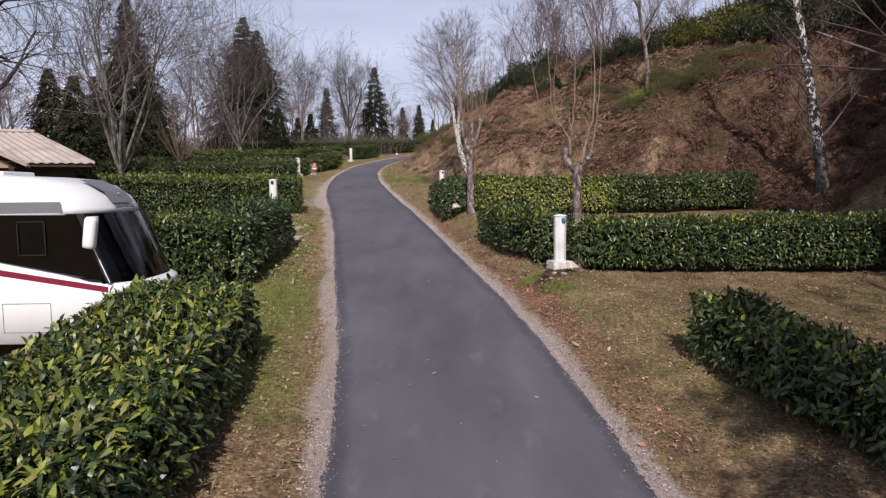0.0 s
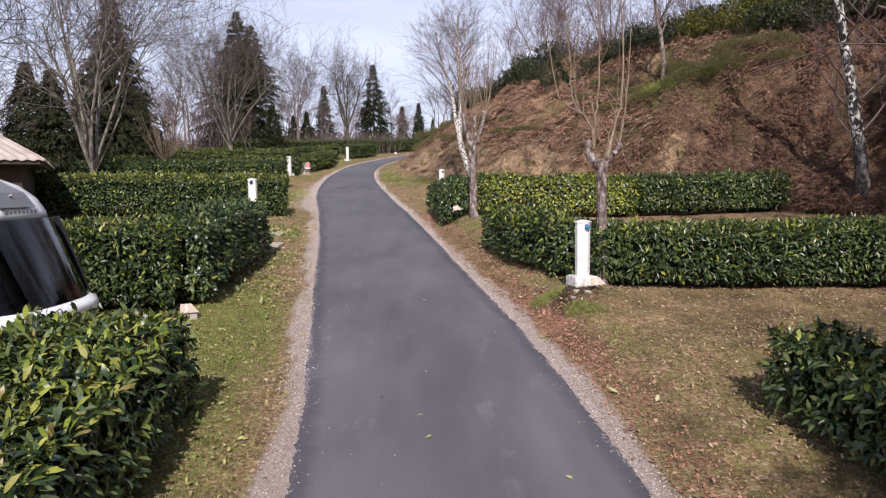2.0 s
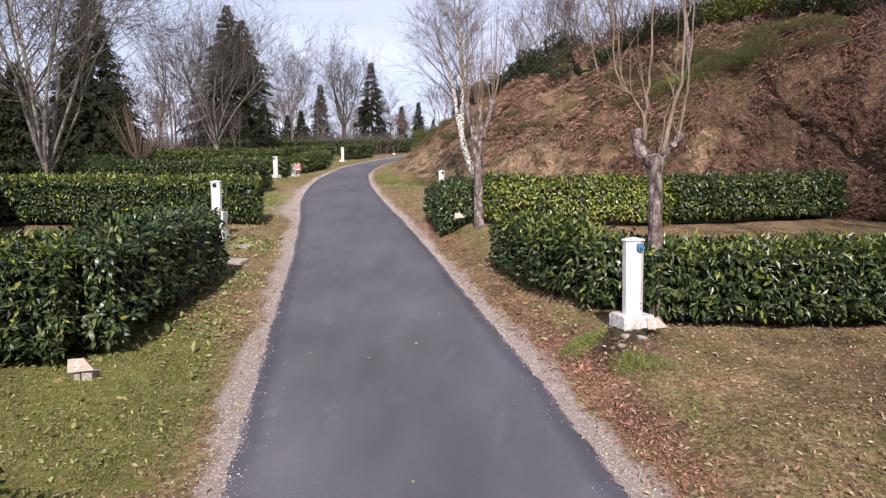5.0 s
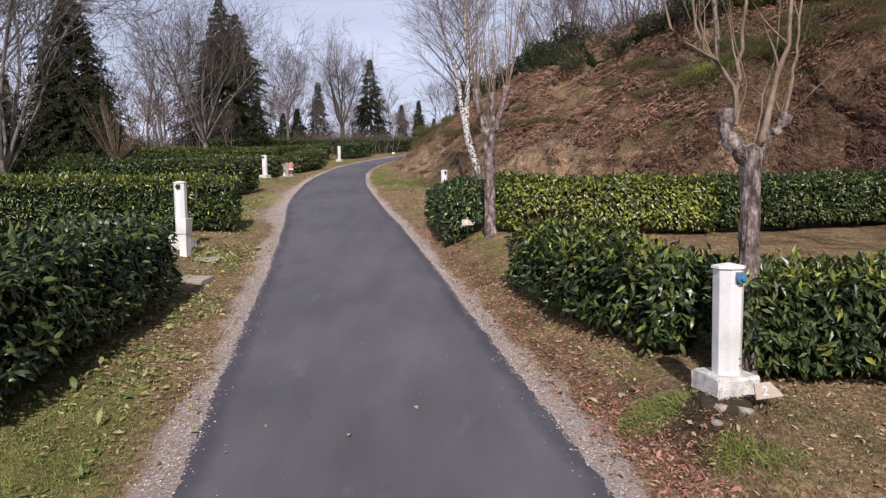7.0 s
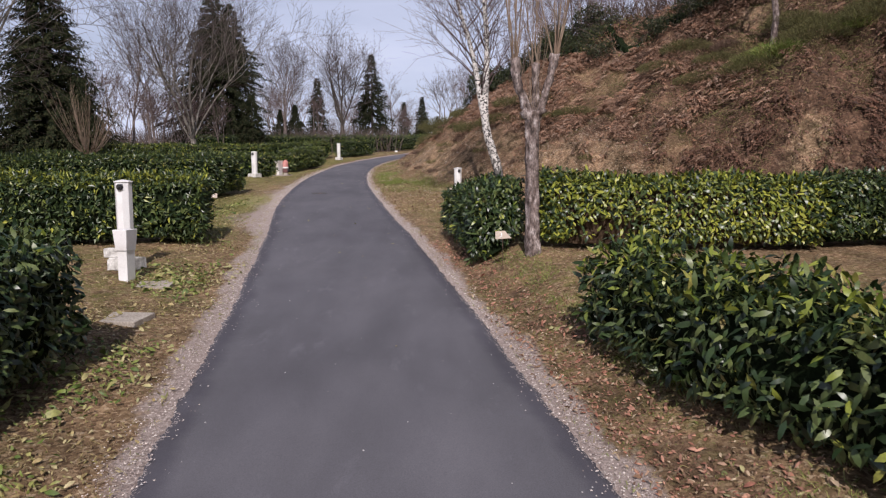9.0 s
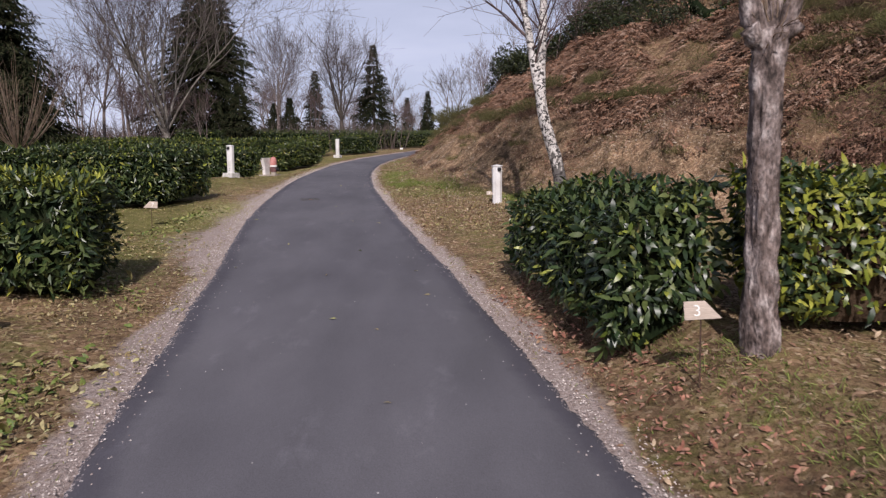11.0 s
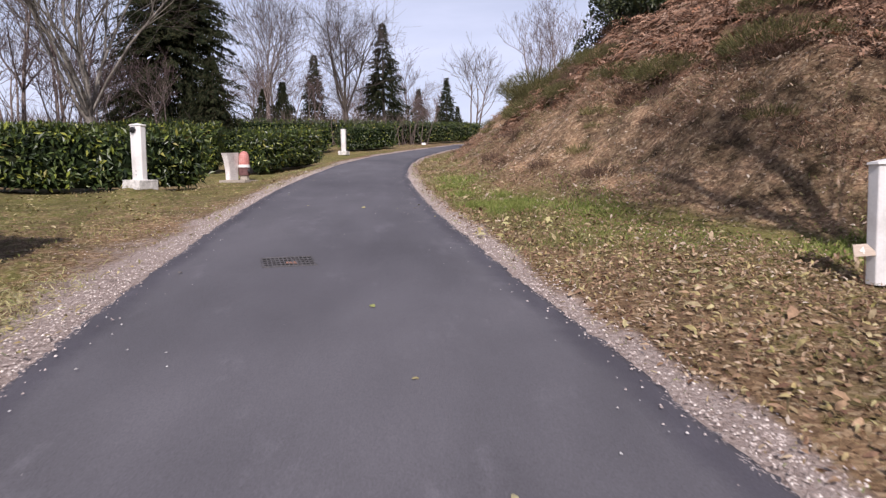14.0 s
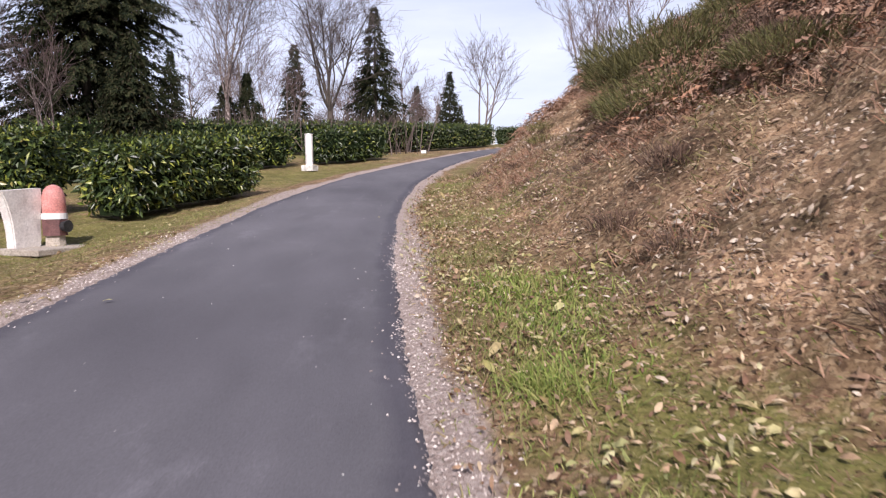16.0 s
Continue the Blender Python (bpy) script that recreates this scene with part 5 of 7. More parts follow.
# unseen bare trees added beside and behind the lane's start, to shade pitch and bank
for x, y, k in ((13.5, 1.0, 1.5), (17.5, 5.0, 1.6), (20.5, -3.0, 1.7), (23.5, 9.0, 1.7), (27.0, 4.0, 1.8), (24.0, 16.0, 1.5), (29.0, 14.0, 1.8), (32.0, 22.0, 1.6), (15.5, 14.5, 1.6), (17.8, 16.5, 1.7), (19.6, 19.0, 1.75), (13.0, 9.0, 1.5)):
    copy_thing(wild_c if k > 1.55 else wild_a, stand(x, y, -0.1, x * 5, k))
for x, y, k in ((4.6, 55.2, 0.5), (5.6, 54.2, 0.55), (6.4, 57.5, 0.6), (3.4, 58.5, 0.45)):
    copy_thing(hill_a, stand(x, y, -0.1, y, k))

# ---- posts, signs and small fixtures ----
def level(x, y, h):
    """Height h over the lane's slope at (x, y)."""
    return float(plane(x, y)) + h


def white_post(x, y, h0, height, turn, plinth=0.2, label="", tap="blue", seed=0, footing=False):
    """An eight-sided white service post on a chipped concrete plinth; h0: the foot's height over the lane's slope."""
    root = thing("service_post", pose(x, y, level(x, y, h0), 0, 0, turn), label, "post", "white service posts")
    p = max(plinth, 0.0)
    if plinth:
        bm = bmesh.new()
        box(bm, -0.245, 0.245, -0.235, 0.235, 0, p, 0.022, taper=(0.96, 0.96))
        rnd = random.Random(seed)
        for v in bm.verts:
            v.co += Vector((rnd.gauss(0, 0.007), rnd.gauss(0, 0.007), rnd.gauss(0, 0.006)))
        part("plinth", bm, CONCRETE, root, "chipped white concrete plinth")
        if footing:
            bm = bmesh.new()
            bmesh.ops.create_icosphere(bm, subdivisions=4, radius=1)
            for v in bm.verts:
                k = 1 + 0.22 * noise.noise(v.co * 2.3 + Vector((seed, 2, 0))) + 0.07 * noise.noise(v.co * 9)
                v.co = Vector((v.co.x * 0.36 * k - 0.03, v.co.y * 0.40 * k - 0.06, min(v.co.z * 0.34 * k - 0.22, 0.008)))
            part("footing", bm, MOSS, root, "old footing grown over with brown moss")
    bm = bmesh.new()
    prism(bm, 0.142, 0.150, p - 0.01, p + height, 8, radians(22.5))
    bmesh.ops.bevel(bm, geom=[e for e in bm.edges if abs(e.verts[0].co.z - e.verts[1].co.z) > 0.3], offset=0.006, segments=1, affect="EDGES")
    part("shaft", bm, WHITE_PAINT, root)
    bm = bmesh.new()
    prism(bm, 0.168, 0.162, p + height, p + height + 0.022, 8, radians(22.5))
    prism(bm, 0.160, 0.02, p + height + 0.022, p + height + 0.05, 8, radians(22.5))
    part("cap", bm, WHITE_PAINT, root)
    if tap:
        m = Matrix.Translation((0.03, -0.135, p + height - 0.09)) @ Matrix.Rotation(radians(90), 4, "X")
        bm = bmesh.new()
        prism(bm, 0.055, 0.05, -0.01, 0.05, 14, 0, m)
        prism(bm, 0.03, 0.022, 0.05, 0.075, 12, 0, m)
        tp = part("socket", bm, BLUE if tap == "blue" else IRON, root, "round blue socket cover" if tap == "blue" else "round dark socket cover")
        bm = bmesh.new()
        box(bm, -0.02, 0.08, -0.146, -0.132, p + height - 0.145, p + height - 0.03, 0.004)
        part("back_plate", bm, GREY_TRIM, tp)
    for z in (0.10, 0.17):
        bm = bmesh.new()
        prism(bm, 0.007, 0.007, 0.0, 0.012, 8, 0, Matrix.Translation((0.05, -0.131, p + z)) @ Matrix.Rotation(radians(90), 4, "X"))
        part("screw", bm, IRON, root)
    return root


def field_stone(x, y, r, seed):
    """A flat broken lump of old concrete, half sunk in the soil."""
    bm = bmesh.new()
    bmesh.ops.create_icosphere(bm, subdivisions=2, radius=1)
    for v in bm.verts:
        k = 1 + 0.35 * noise.noise(v.co * 1.6 + Vector((seed, 0, 0)))
        v.co = Vector((v.co.x * r * 1.4 * k, v.co.y * r * k, max(-0.5, min(0.55, v.co.z)) * r * 0.8 * k))
    ob = part("stone", bm, SLAB, None)
    ob.matrix_basis = pose(x, y, float(ground(x, y)) - 0.08 * r, 0, 0, seed * 50)
    tagged(ob, "broken pale lump of concrete in the soil by the post", "stone", "stones by the post")


for k, (x, y, r) in enumerate(((2.79, 15.84, 0.06), (2.98, 15.79, 0.075), (2.70, 15.70, 0.05))):
    field_stone(x, y, r, k + 1)


white_post(2.965, 16.15, 0.56, 1.06, 12, 0.2, "white eight-sided service post on a chipped plinth by the hedge", "blue", 1, True)
white_post(0.43, 40.05, 0.10, 1.06, 10, 0.0, "white service post at the foot of the bank", "dark", 2)
white_post(-9.40, 47.5, 0.10, 1.05, -25, 0.2, "white service post beside the far hedge row", "dark", 3)
white_post(-8.65, 71.6, -0.25, 1.15, -15, 0.22, "distant white service post beside the lane", "", 4)
white_post(-6.12, 26.05, 0.10, 1.38, -10, 0.22, "white service post with a stone basin", "dark", 5)
white_post(0.75, 100.2, 0.12, 1.05, 0, 0.0, "white post where the lane bends away", "", 6)


def basin(x, y, h0, turn):
    """A white flared standpipe basin on a narrow foot."""
    root = thing("water_basin", pose(x, y, level(x, y, h0), 0, 0, turn), "white painted concrete water basin in front of a post", "basin")
    bm = bmesh.new()
    box(bm, -0.085, 0.085, -0.12, 0.12, -0.1, 0.56, 0.012)
    part("foot", bm, WHITE_PAINT, root)
    bm = bmesh.new()
    box(bm, -0.10, 0.10, -0.14, 0.14, 0.54, 0.90, 0.012, taper=(1.3, 1.2))
    part("bowl", bm, WHITE_PAINT, root)
    bm = bmesh.new()
    box(bm, -0.36, -0.09, -0.09, 0.09, 0.42, 0.58, 0.015)
    part("side_ledge", bm, CONCRETE, root)


basin(-5.72, 25.15, 0.08, -8)


def hydrant(x, y, h0, turn):
    """A domed hydrant on a slab, with a flared guard of cast concrete beside it."""
    root = thing("fire_hydrant", pose(x, y, level(x, y, h0), 0, 0, turn), "faded red hydrant beside a flared white concrete guard", "hydrant")
    bm = bmesh.new()
    box(bm, -0.16, 0.80, -0.86, 0.35, -0.06, 0.03, 0.015)
    part("slab", bm, SLAB, root, "pale concrete slab")
    bm = bmesh.new()
    rings = []
    for k in range(9):
        u = k / 8
        flare = 0.14 * u ** 2.2
        z = 0.03 + 0.84 * u
        lo, hi, d = -0.46 - 1.0 * flare - 0.06 * u ** 3, 0.02 + 0.3 * flare, 0.08 + 0.15 * flare
        rings.append([bm.verts.new((a, b, z + (0.045 * (a - lo) / (hi - lo) if k == 8 else 0))) for a, b in ((lo, -d), (hi, -d), (hi, d), (lo, d))])
    for a, b in zip(rings[:-1], rings[1:]):
        for i in range(4):
            bm.faces.new((a[i], a[(i + 1) % 4], b[(i + 1) % 4], b[i]))
    bm.faces.new(rings[0][::-1])
    bm.faces.new(rings[-1])
    bmesh.ops.bevel(bm, geom=[e for e in bm.edges if abs(e.verts[0].co.z - e.verts[1].co.z) > 0.06], offset=0.018, segments=2, affect="EDGES")
    bmesh.ops.transform(bm, matrix=Matrix.Translation((-0.02, -0.20, 0)) @ Matrix.Rotation(radians(95), 4, "Z"), verts=bm.verts)
    part("guard", bm, GUARD, root, "pinkish white flared concrete guard")
    m = Matrix.Translation((0.20, -0.04, 0))
    bm = bmesh.new()
    prism(bm, 0.15, 0.14, 0.02, 0.19, 8, radians(22.5), m)
    part("base", bm, SLAB, root, "grey concrete base")
    bm = bmesh.new()
    prism(bm, 0.185, 0.185, 0.19, 0.205, 8, radians(22.5), m)
    prism(bm, 0.178, 0.185, 0.205, 0.44, 8, radians(22.5), m)
    part("housing", bm, MAROON, root, "dull maroon eight-sided housing")
    bm = bmesh.new()
    prism(bm, 0.182, 0.178, 0.44, 0.53, 20, 0, m)
    part("band", bm, WHITE_PAINT, root, "white painted band")
    bm = bmesh.new()
    rings = [(0.165, 0.53), (0.168, 0.62), (0.162, 0.78), (0.135, 0.88), (0.085, 0.94), (0.02, 0.965)]
    for (a, z0), (b, z1) in zip(rings[:-1], rings[1:]):
        prism(bm, a, b, z0, z1, 20, 0, m, caps=False)
    bmesh.ops.remove_doubles(bm, verts=bm.verts, dist=0.0005)
    part("hood", bm, RED, root, "faded red domed hood", smooth=True)
    for turn_to, reach in ((0, 0.24), (90, 0.21)):
        bm = bmesh.new()
        q = m @ Matrix.Rotation(radians(turn_to), 4, "Z") @ Matrix.Translation((0, 0, 0.33)) @ Matrix.Rotation(radians(90), 4, "Y")
        prism(bm, 0.075, 0.075, 0.14, reach, 14, 0, q)
        prism(bm, 0.09, 0.09, reach, reach + 0.03, 14, 0, q)
        part("outlet", bm, IRON, root, "black iron hose outlet")


hydrant(-9.92, 56.15, -0.44, -20)


def pitch_sign(x, y, h_foot, rod, digit, turn, tilt=18, k=1.0, label="", flip=False):
    """A small tan board with a slanting right edge and a white digit, on a thin rod."""
    root = thing("pitch_sign", pose(x, y, level(x, y, h_foot), 0, 0, turn) @ Matrix.Scale(k, 4), label or "small tan pitch sign with a white digit on a rod", "sign", "pitch signs")
    bm = bmesh.new()
    outline = [(-0.13, 0), (0.16, 0.02), (0.035, 0.16), (-0.13, 0.15)]
    lo = [bm.verts.new((a, -0.008, b)) for a, b in outline]
    hi = [bm.verts.new((a, 0.008, b)) for a, b in outline]
    bm.faces.new(lo)
    bm.faces.new(hi[::-1])
    for i in range(4):
        bm.faces.new((lo[i], hi[i], hi[(i + 1) % 4], lo[(i + 1) % 4]))
    at = Matrix.Translation((0, 0, rod)) @ Matrix.Rotation(radians(-tilt), 4, "X")
    if flip:
        bmesh.ops.scale(bm, vec=(-1, 1, 1), verts=bm.verts)
    board = part("board", bm, WOOD_SIGN, root, at=at)
    cu = bpy.data.curves.new("digit", "FONT")
    cu.body, cu.size, cu.align_x, cu.extrude = digit, 0.13, "CENTER", 0.0015
    tmp = new("digit", cu)
    me = bpy.data.meshes.new_from_object(tmp)
    bpy.data.objects.remove(tmp)
    me.materials.append(SIGN_WHITE) if not me.materials else None
    me.materials[0] = SIGN_WHITE
    put("digit", me, board, "white painted digit", Matrix.Translation((0.03 if flip else -0.03, -0.011, 0.035)) @ Matrix.Rotation(radians(90), 4, "X"))
    bm = bmesh.new()
    prism(bm, 0.007, 0.007, -0.15, rod + 0.05, 6, 0, Matrix.Translation((0, 0.014, 0)))
    part("rod", bm, RUST, root, "thin rusty rod")


pitch_sign(3.17, 15.68, float(ground(3.17, 15.68) - plane(3.17, 15.68)), 0.17, "2", 8, label="tan pitch sign with a white 2 beside the plinth")
pitch_sign(0.80, 25.75, 0.40, 0.40, "3", -6, label="tan pitch sign with a white 3 before the hedge")
pitch_sign(-4.43, 15.05, 0.10, 0.10, "5", 5, 14, 1.15, label="tan pitch sign with a white 5 low before the hedge")
pitch_sign(-7.55, 35.4, -0.02, 0.42, "7", 12, label="tan pitch sign with a white 7 beside the gravel", flip=True)
pitch_sign(0.22, 39.98, 0.12, 0.30, "4", -4, 18, 0.75, label="brown pitch sign with a white 4 beside a post")

bm = bmesh.new()
box(bm, -0.12, 0.12, -0.1, 0.1, -0.08, 0.09, 0.012)
stub = thing("stone_block", pose(-4.41, 15.18, level(-4.41, 15.18, 0.1)), "rough concrete block at the hedge foot", "block")
part("block", bm, SLAB, stub)
for x, y, sx, sy, t in ((-5.2, 25.0, 0.30, 0.22, 8), (-4.82, 23.0, 0.34, 0.25, -10)):
    bm = bmesh.new()
    box(bm, -sx, sx, -sy, sy, -0.06, 0.035, 0.012)
    sl = thing("concrete_slab", pose(x, y, float(ground(x, y)), 5.5, 0, t), "flat pale concrete cover slab in the verge", "slab", "cover slabs")
    part("slab", bm, SLAB, sl)
# small pale box at the foot of the far hedge
bm = bmesh.new()
box(bm, -0.14, 0.14, -0.1, 0.1, 0, 0.16, 0.02)
lb = thing("marker_box", pose(-4.5, 83.4, float(ground(-4.5, 83.4))), "small white box at the foot of the far hedge", "box")
part("body", bm, WHITE_PAINT, lb)


def grate(x, y, turn):
    root = thing("drain_grate", pose(x, y, float(plane(x, y)) + 0.031, 5.65, 1.5, 0) @ pose(0, 0, 0, 0, 0, turn), "dusty cast iron drain grate set in the asphalt", "grate")
    bm = bmesh.new()
    for a, b, c, d in ((-0.27, 0.27, -0.235, -0.212), (-0.27, 0.27, 0.212, 0.235), (-0.27, -0.25, -0.212, 0.212), (0.25, 0.27, -0.212, 0.212)):
        box(bm, a, b, c, d, -0.02, 0.009, 0.003)
    part("frame", bm, IRON_DUSTY, root, "dusty grey iron frame")
    for i in range(11):
        u = -0.208 + i * 0.0416
        bm = bmesh.new()
        box(bm, u - 0.0055, u + 0.0055, -0.212, 0.212, -0.02, 0.006, 0.002)
        part("bar", bm, IRON_DUSTY, root)
    for j in range(3):
        v = -0.106 + j * 0.106
        bm = bmesh.new()
        box(bm, -0.25, 0.25, v - 0.008, v + 0.008, -0.018, 0.0065, 0.002)
        part("cross_bar", bm, IRON_DUSTY, root)
    # shallow black sheet: the darkness of the drain is put into its colour
    bm = bmesh.new()
    box(bm, -0.25, 0.25, -0.212, 0.212, -0.0060, -0.0030)
    part("pit", bm, PIT_SHADE, root, "black sheet under the bars in place of the pit's shade")


grate(-5.12, 41.02, 17)
bm = bmesh.new()
bmesh.ops.create_grid(bm, x_segments=6, y_segments=4, size=0.05)
for v in bm.verts:
    v.co = Vector((v.co.x * 1.3 * (1 - 6 * abs(v.co.y)), v.co.y, 2.2 * v.co.y ** 2 + 1.5 * v.co.x ** 2))
leaf_ob = part("leaf", bm, DRIFT, None)
leaf_ob.matrix_basis = pose(-5.06, 40.93, float(plane(-5.06, 40.93)) + 0.03, 6, 2, 30)
tagged(leaf_ob, "curled orange-brown leaf lying on the drain grate", "leaf")


# ---- the motorhome ----
def slices(bm, outline, ys):
    """A closed body from an outline in x and z, with one ring for each (y, inset)."""
    cx = sum(p[0] for p in outline) / len(outline)
    cz = sum(p[1] for p in outline) / len(outline)
    rings = []
    for y, inset in ys:
        r = []
        for a, c in outline:
            v = Vector((a - cx, c - cz))
            v = v * max(0.0, (v.length - inset) / max(v.length, 1e-6))
            r.append(bm.verts.new((cx + v.x, y, cz + v.y)))
        rings.append(r)
    n = len(outline)
    for a, b in zip(rings[:-1], rings[1:]):
        for i in range(n):
            bm.faces.new((a[i], a[(i + 1) % n], b[(i + 1) % n], b[i]))
    bm.faces.new(rings[0][::-1])
    bm.faces.new(rings[-1])
    return bm


def flat_panel(bm, outline, y, depth):
    a = [bm.verts.new((p, y, q)) for p, q in outline]
    b = [bm.verts.new((p, y + depth, q)) for p, q in outline]
    n = len(outline)
    bm.faces.new(a)
    bm.faces.new(b[::-1])
    for i in range(n):
        bm.faces.new((a[i], b[i], b[(i + 1) % n], a[(i + 1) % n]))
    return bm


def nose(bm, y_half, from_x=-1.3, to_x=-0.6):
    """Bows the front of the body back towards its sides."""
    for v in bm.verts:
        c = v.co.y / y_half
        v.co.x -= (0.30 * c ** 4 + 0.10 * c * c) * float(smooth(from_x, to_x, v.co.x))


def motorhome(m):
    root = thing("motorhome", m, "white motorhome with a dark red side stripe and big windscreen", "motorhome")
    W = 1.14
    full = [(-W, 0.06), (-W + 0.05, 0.012), (-W + 0.16, 0.0), (0, 0), (W - 0.16, 0), (W - 0.05, 0.012), (W, 0.06)]
    bm = bmesh.new()
    slices(bm, [(-6.9, 0.36), (-0.35, 0.36), (-0.16, 0.5), (-0.06, 0.8), (0.02, 1.08), (0.05, 1.17), (0.03, 1.23), (-0.05, 1.27), (-0.4, 1.30), (-0.9, 1.41), (-2.12, 1.64), (-2.12, 1.42), (-6.9, 1.42)][::-1], [(-W, 0.05), (-W + 0.08, 0.0)] + [(c * W, 0.0) for c in (-0.8, -0.6, -0.4, -0.2, 0, 0.2, 0.4, 0.6, 0.8)] + [(W - 0.08, 0.0), (W, 0.05)])
    nose(bm, W)
    part("lower_body", bm, GELCOAT, root, smooth=True)
    bm = bmesh.new()
    slices(bm, [(-6.9, 1.38), (-2.1, 1.38), (-2.1, 2.32), (-0.58, 2.32), (-0.60, 2.42), (-0.72, 2.60), (-0.97, 2.77), (-1.35, 2.88), (-2.0, 2.93), (-6.9, 2.93)][::-1], [(-W, 0.10), (-W + 0.03, 0.05), (-W + 0.09, 0.015), (-W + 0.2, 0)] + [(c * W, 0.0) for c in (-0.6, -0.4, -0.2, 0, 0.2, 0.4, 0.6)] + [(W - 0.2, 0), (W - 0.09, 0.015), (W - 0.03, 0.05), (W, 0.10)])
    nose(bm, W, -2.0, -0.75)
    part("upper_body", bm, GELCOAT, root, smooth=True)
    for s in (-1, 1):
        y = s * (W - 0.03)
        bm = bmesh.new()
        # front pillar
        slices(bm, [(-0.42, 1.30), (-0.36, 1.30), (-0.74, 2.34), (-0.82, 2.34)], [(y - 0.03, 0), (y + 0.03, 0)])
        part("pillar", bm, BLACK_TRIM, root)
        bm = bmesh.new()
        slices(bm, [(-0.375, 1.30), (-0.36, 1.30), (-0.69, 2.10), (-0.705, 2.10)], [(y + 0.030 * s, 0), (y + 0.040 * s, 0)])
        part("pillar_trim", bm, GELCOAT, root, "thin white line on the windscreen pillar")
        bm = bmesh.new()
        flat_panel(bm, [(-2.12, 1.65), (-0.42, 1.32), (-0.81, 2.34), (-2.12, 2.34)], y - 0.01 * s, 0.012 * s)
        part("side_window", bm, GLASS, root)
        bm = bmesh.new()
        flat_panel(bm, [(-4.2, 1.70), (-2.3, 1.70), (-2.3, 2.2), (-4.2, 2.2)], s * (W + 0.004), 0.012 * s)
        part("side_window", bm, BLACK_TRIM, root, "dark acrylic side window")
        bm = bmesh.new()
        for a, b, c, d in ((-1.72, -1.30, 2.22, 2.235), (-1.72, -1.30, 1.72, 1.735), (-1.72, -1.705, 1.72, 2.235), (-1.315, -1.30, 1.72, 2.235)):
            box(bm, a, b, s * (W - 0.012) - 0.004, s * (W - 0.012) + 0.004, c, d)
        part("window_frame", bm, BLACK_TRIM, root)
        bm = bmesh.new()
        flat_panel(bm, [(-5.0, 2.34), (-1.02, 2.36), (-1.05, 2.52), (-5.0, 2.52)], s * (W - 0.006), 0.012 * s)
        part("trim_panel", bm, GREY_TRIM, root, "grey panel above the side window")
        bm = bmesh.new()
        flat_panel(bm, [(-4.0, 1.50), (-2.1, 1.44), (-0.40, 1.15), (-0.40, 1.235), (-2.1, 1.53), (-4.0, 1.59)], s * (W + 0.001), 0.006 * s)
        part("stripe", bm, STRIPE, root, "dark red painted stripe")
        bm = bmesh.new()
        for a, b, c, d in ((-2.0, -1.99, 0.55, 1.0), (-1.28, -1.27, 0.55, 1.0), (-2.0, -1.27, 0.55, 0.56), (-2.0, -1.27, 0.99, 1.0)):
            box(bm, a, b, s * W - 0.004, s * W + 0.003, c, d)
        part("locker_door", bm, GREY_TRIM, root, "outline of a locker door")
        if s < 0:
            bm = bmesh.new()
            m2 = Matrix.Translation((-0.54, s * (W + 0.16), 2.06)) @ Matrix.Rotation(radians(-8 * s), 4, "Y")
            box(bm, -0.085, 0.085, -0.085, 0.085, -0.235, 0.235, 0.06, m2)
            mir = part("mirror", bm, GELCOAT, root, "white wing mirror housing", smooth=True)
            bm = bmesh.new()
            box(bm, -0.05, 0.05, -0.03, 0.16, 0.24, 0.30, 0.015, Matrix.Translation((-0.54, s * (W + 0.02) - (0.0 if s > 0 else 0.12), 2.0)))
            part("mirror_arm", bm, GELCOAT, mir)
        for wx in (-1.35, -5.1):
            bm = bmesh.new()
            prism(bm, 0.34, 0.34, -0.11, 0.11, 24, 0, Matrix.Translation((wx, s * (W - 0.13), 0.34)) @ Matrix.Rotation(radians(90), 4, "X"))
            wh = part("wheel", bm, TYRE, root, "black tyre")
            bm = bmesh.new()
            prism(bm, 0.21, 0.19, -0.118, 0.118, 16, 0, Matrix.Translation((wx, s * (W - 0.13), 0.34)) @ Matrix.Rotation(radians(90), 4, "X"))
            part("rim", bm, GREY_TRIM, wh)
        bm = bmesh.new()
        box(bm, -0.03, 0.05, s * 0.86 - 0.17, s * 0.86 + 0.17, 0.78, 0.98, 0.03)
        part("headlight", bm, GLASS, root, "clear headlight")
    # windscreen, bowed across
    bm = bmesh.new()
    cols = np.linspace(-1, 1, 13)
    for off in (0.0, 0.012):
        ring = []
        for c in cols:
            bow = 0.30 * c ** 4 + 0.10 * c * c
            y = c * (W - 0.035)
            ring.append((bm.verts.new((-0.10 - bow + off, y, 1.275)), bm.verts.new((-0.33 - bow * 1.0 + off, y, 1.80)), bm.verts.new((-0.57 - bow * 0.8 + off, y, 2.34))))
        for a, b in zip(ring[:-1], ring[1:]):
            bm.faces.new((a[0], b[0], b[1], a[1]))
            bm.faces.new((a[1], b[1], b[2], a[2]))
    part("windscreen", bm, GLASS, root, "large bowed windscreen", smooth=True)
    bm = bmesh.new()
    box(bm, -0.95, -0.42, -1.05, 1.05, 1.05, 1.36, 0.04)
    part("dashboard", bm, BLACK_TRIM, root)
    bm = bmesh.new()
    box(bm, -0.60, -0.50, 0.1, 0.16, 1.37, 1.52, 0.005)
    part("parking_ticket", bm, SIGN_WHITE, root, "small pale paper on the dashboard")
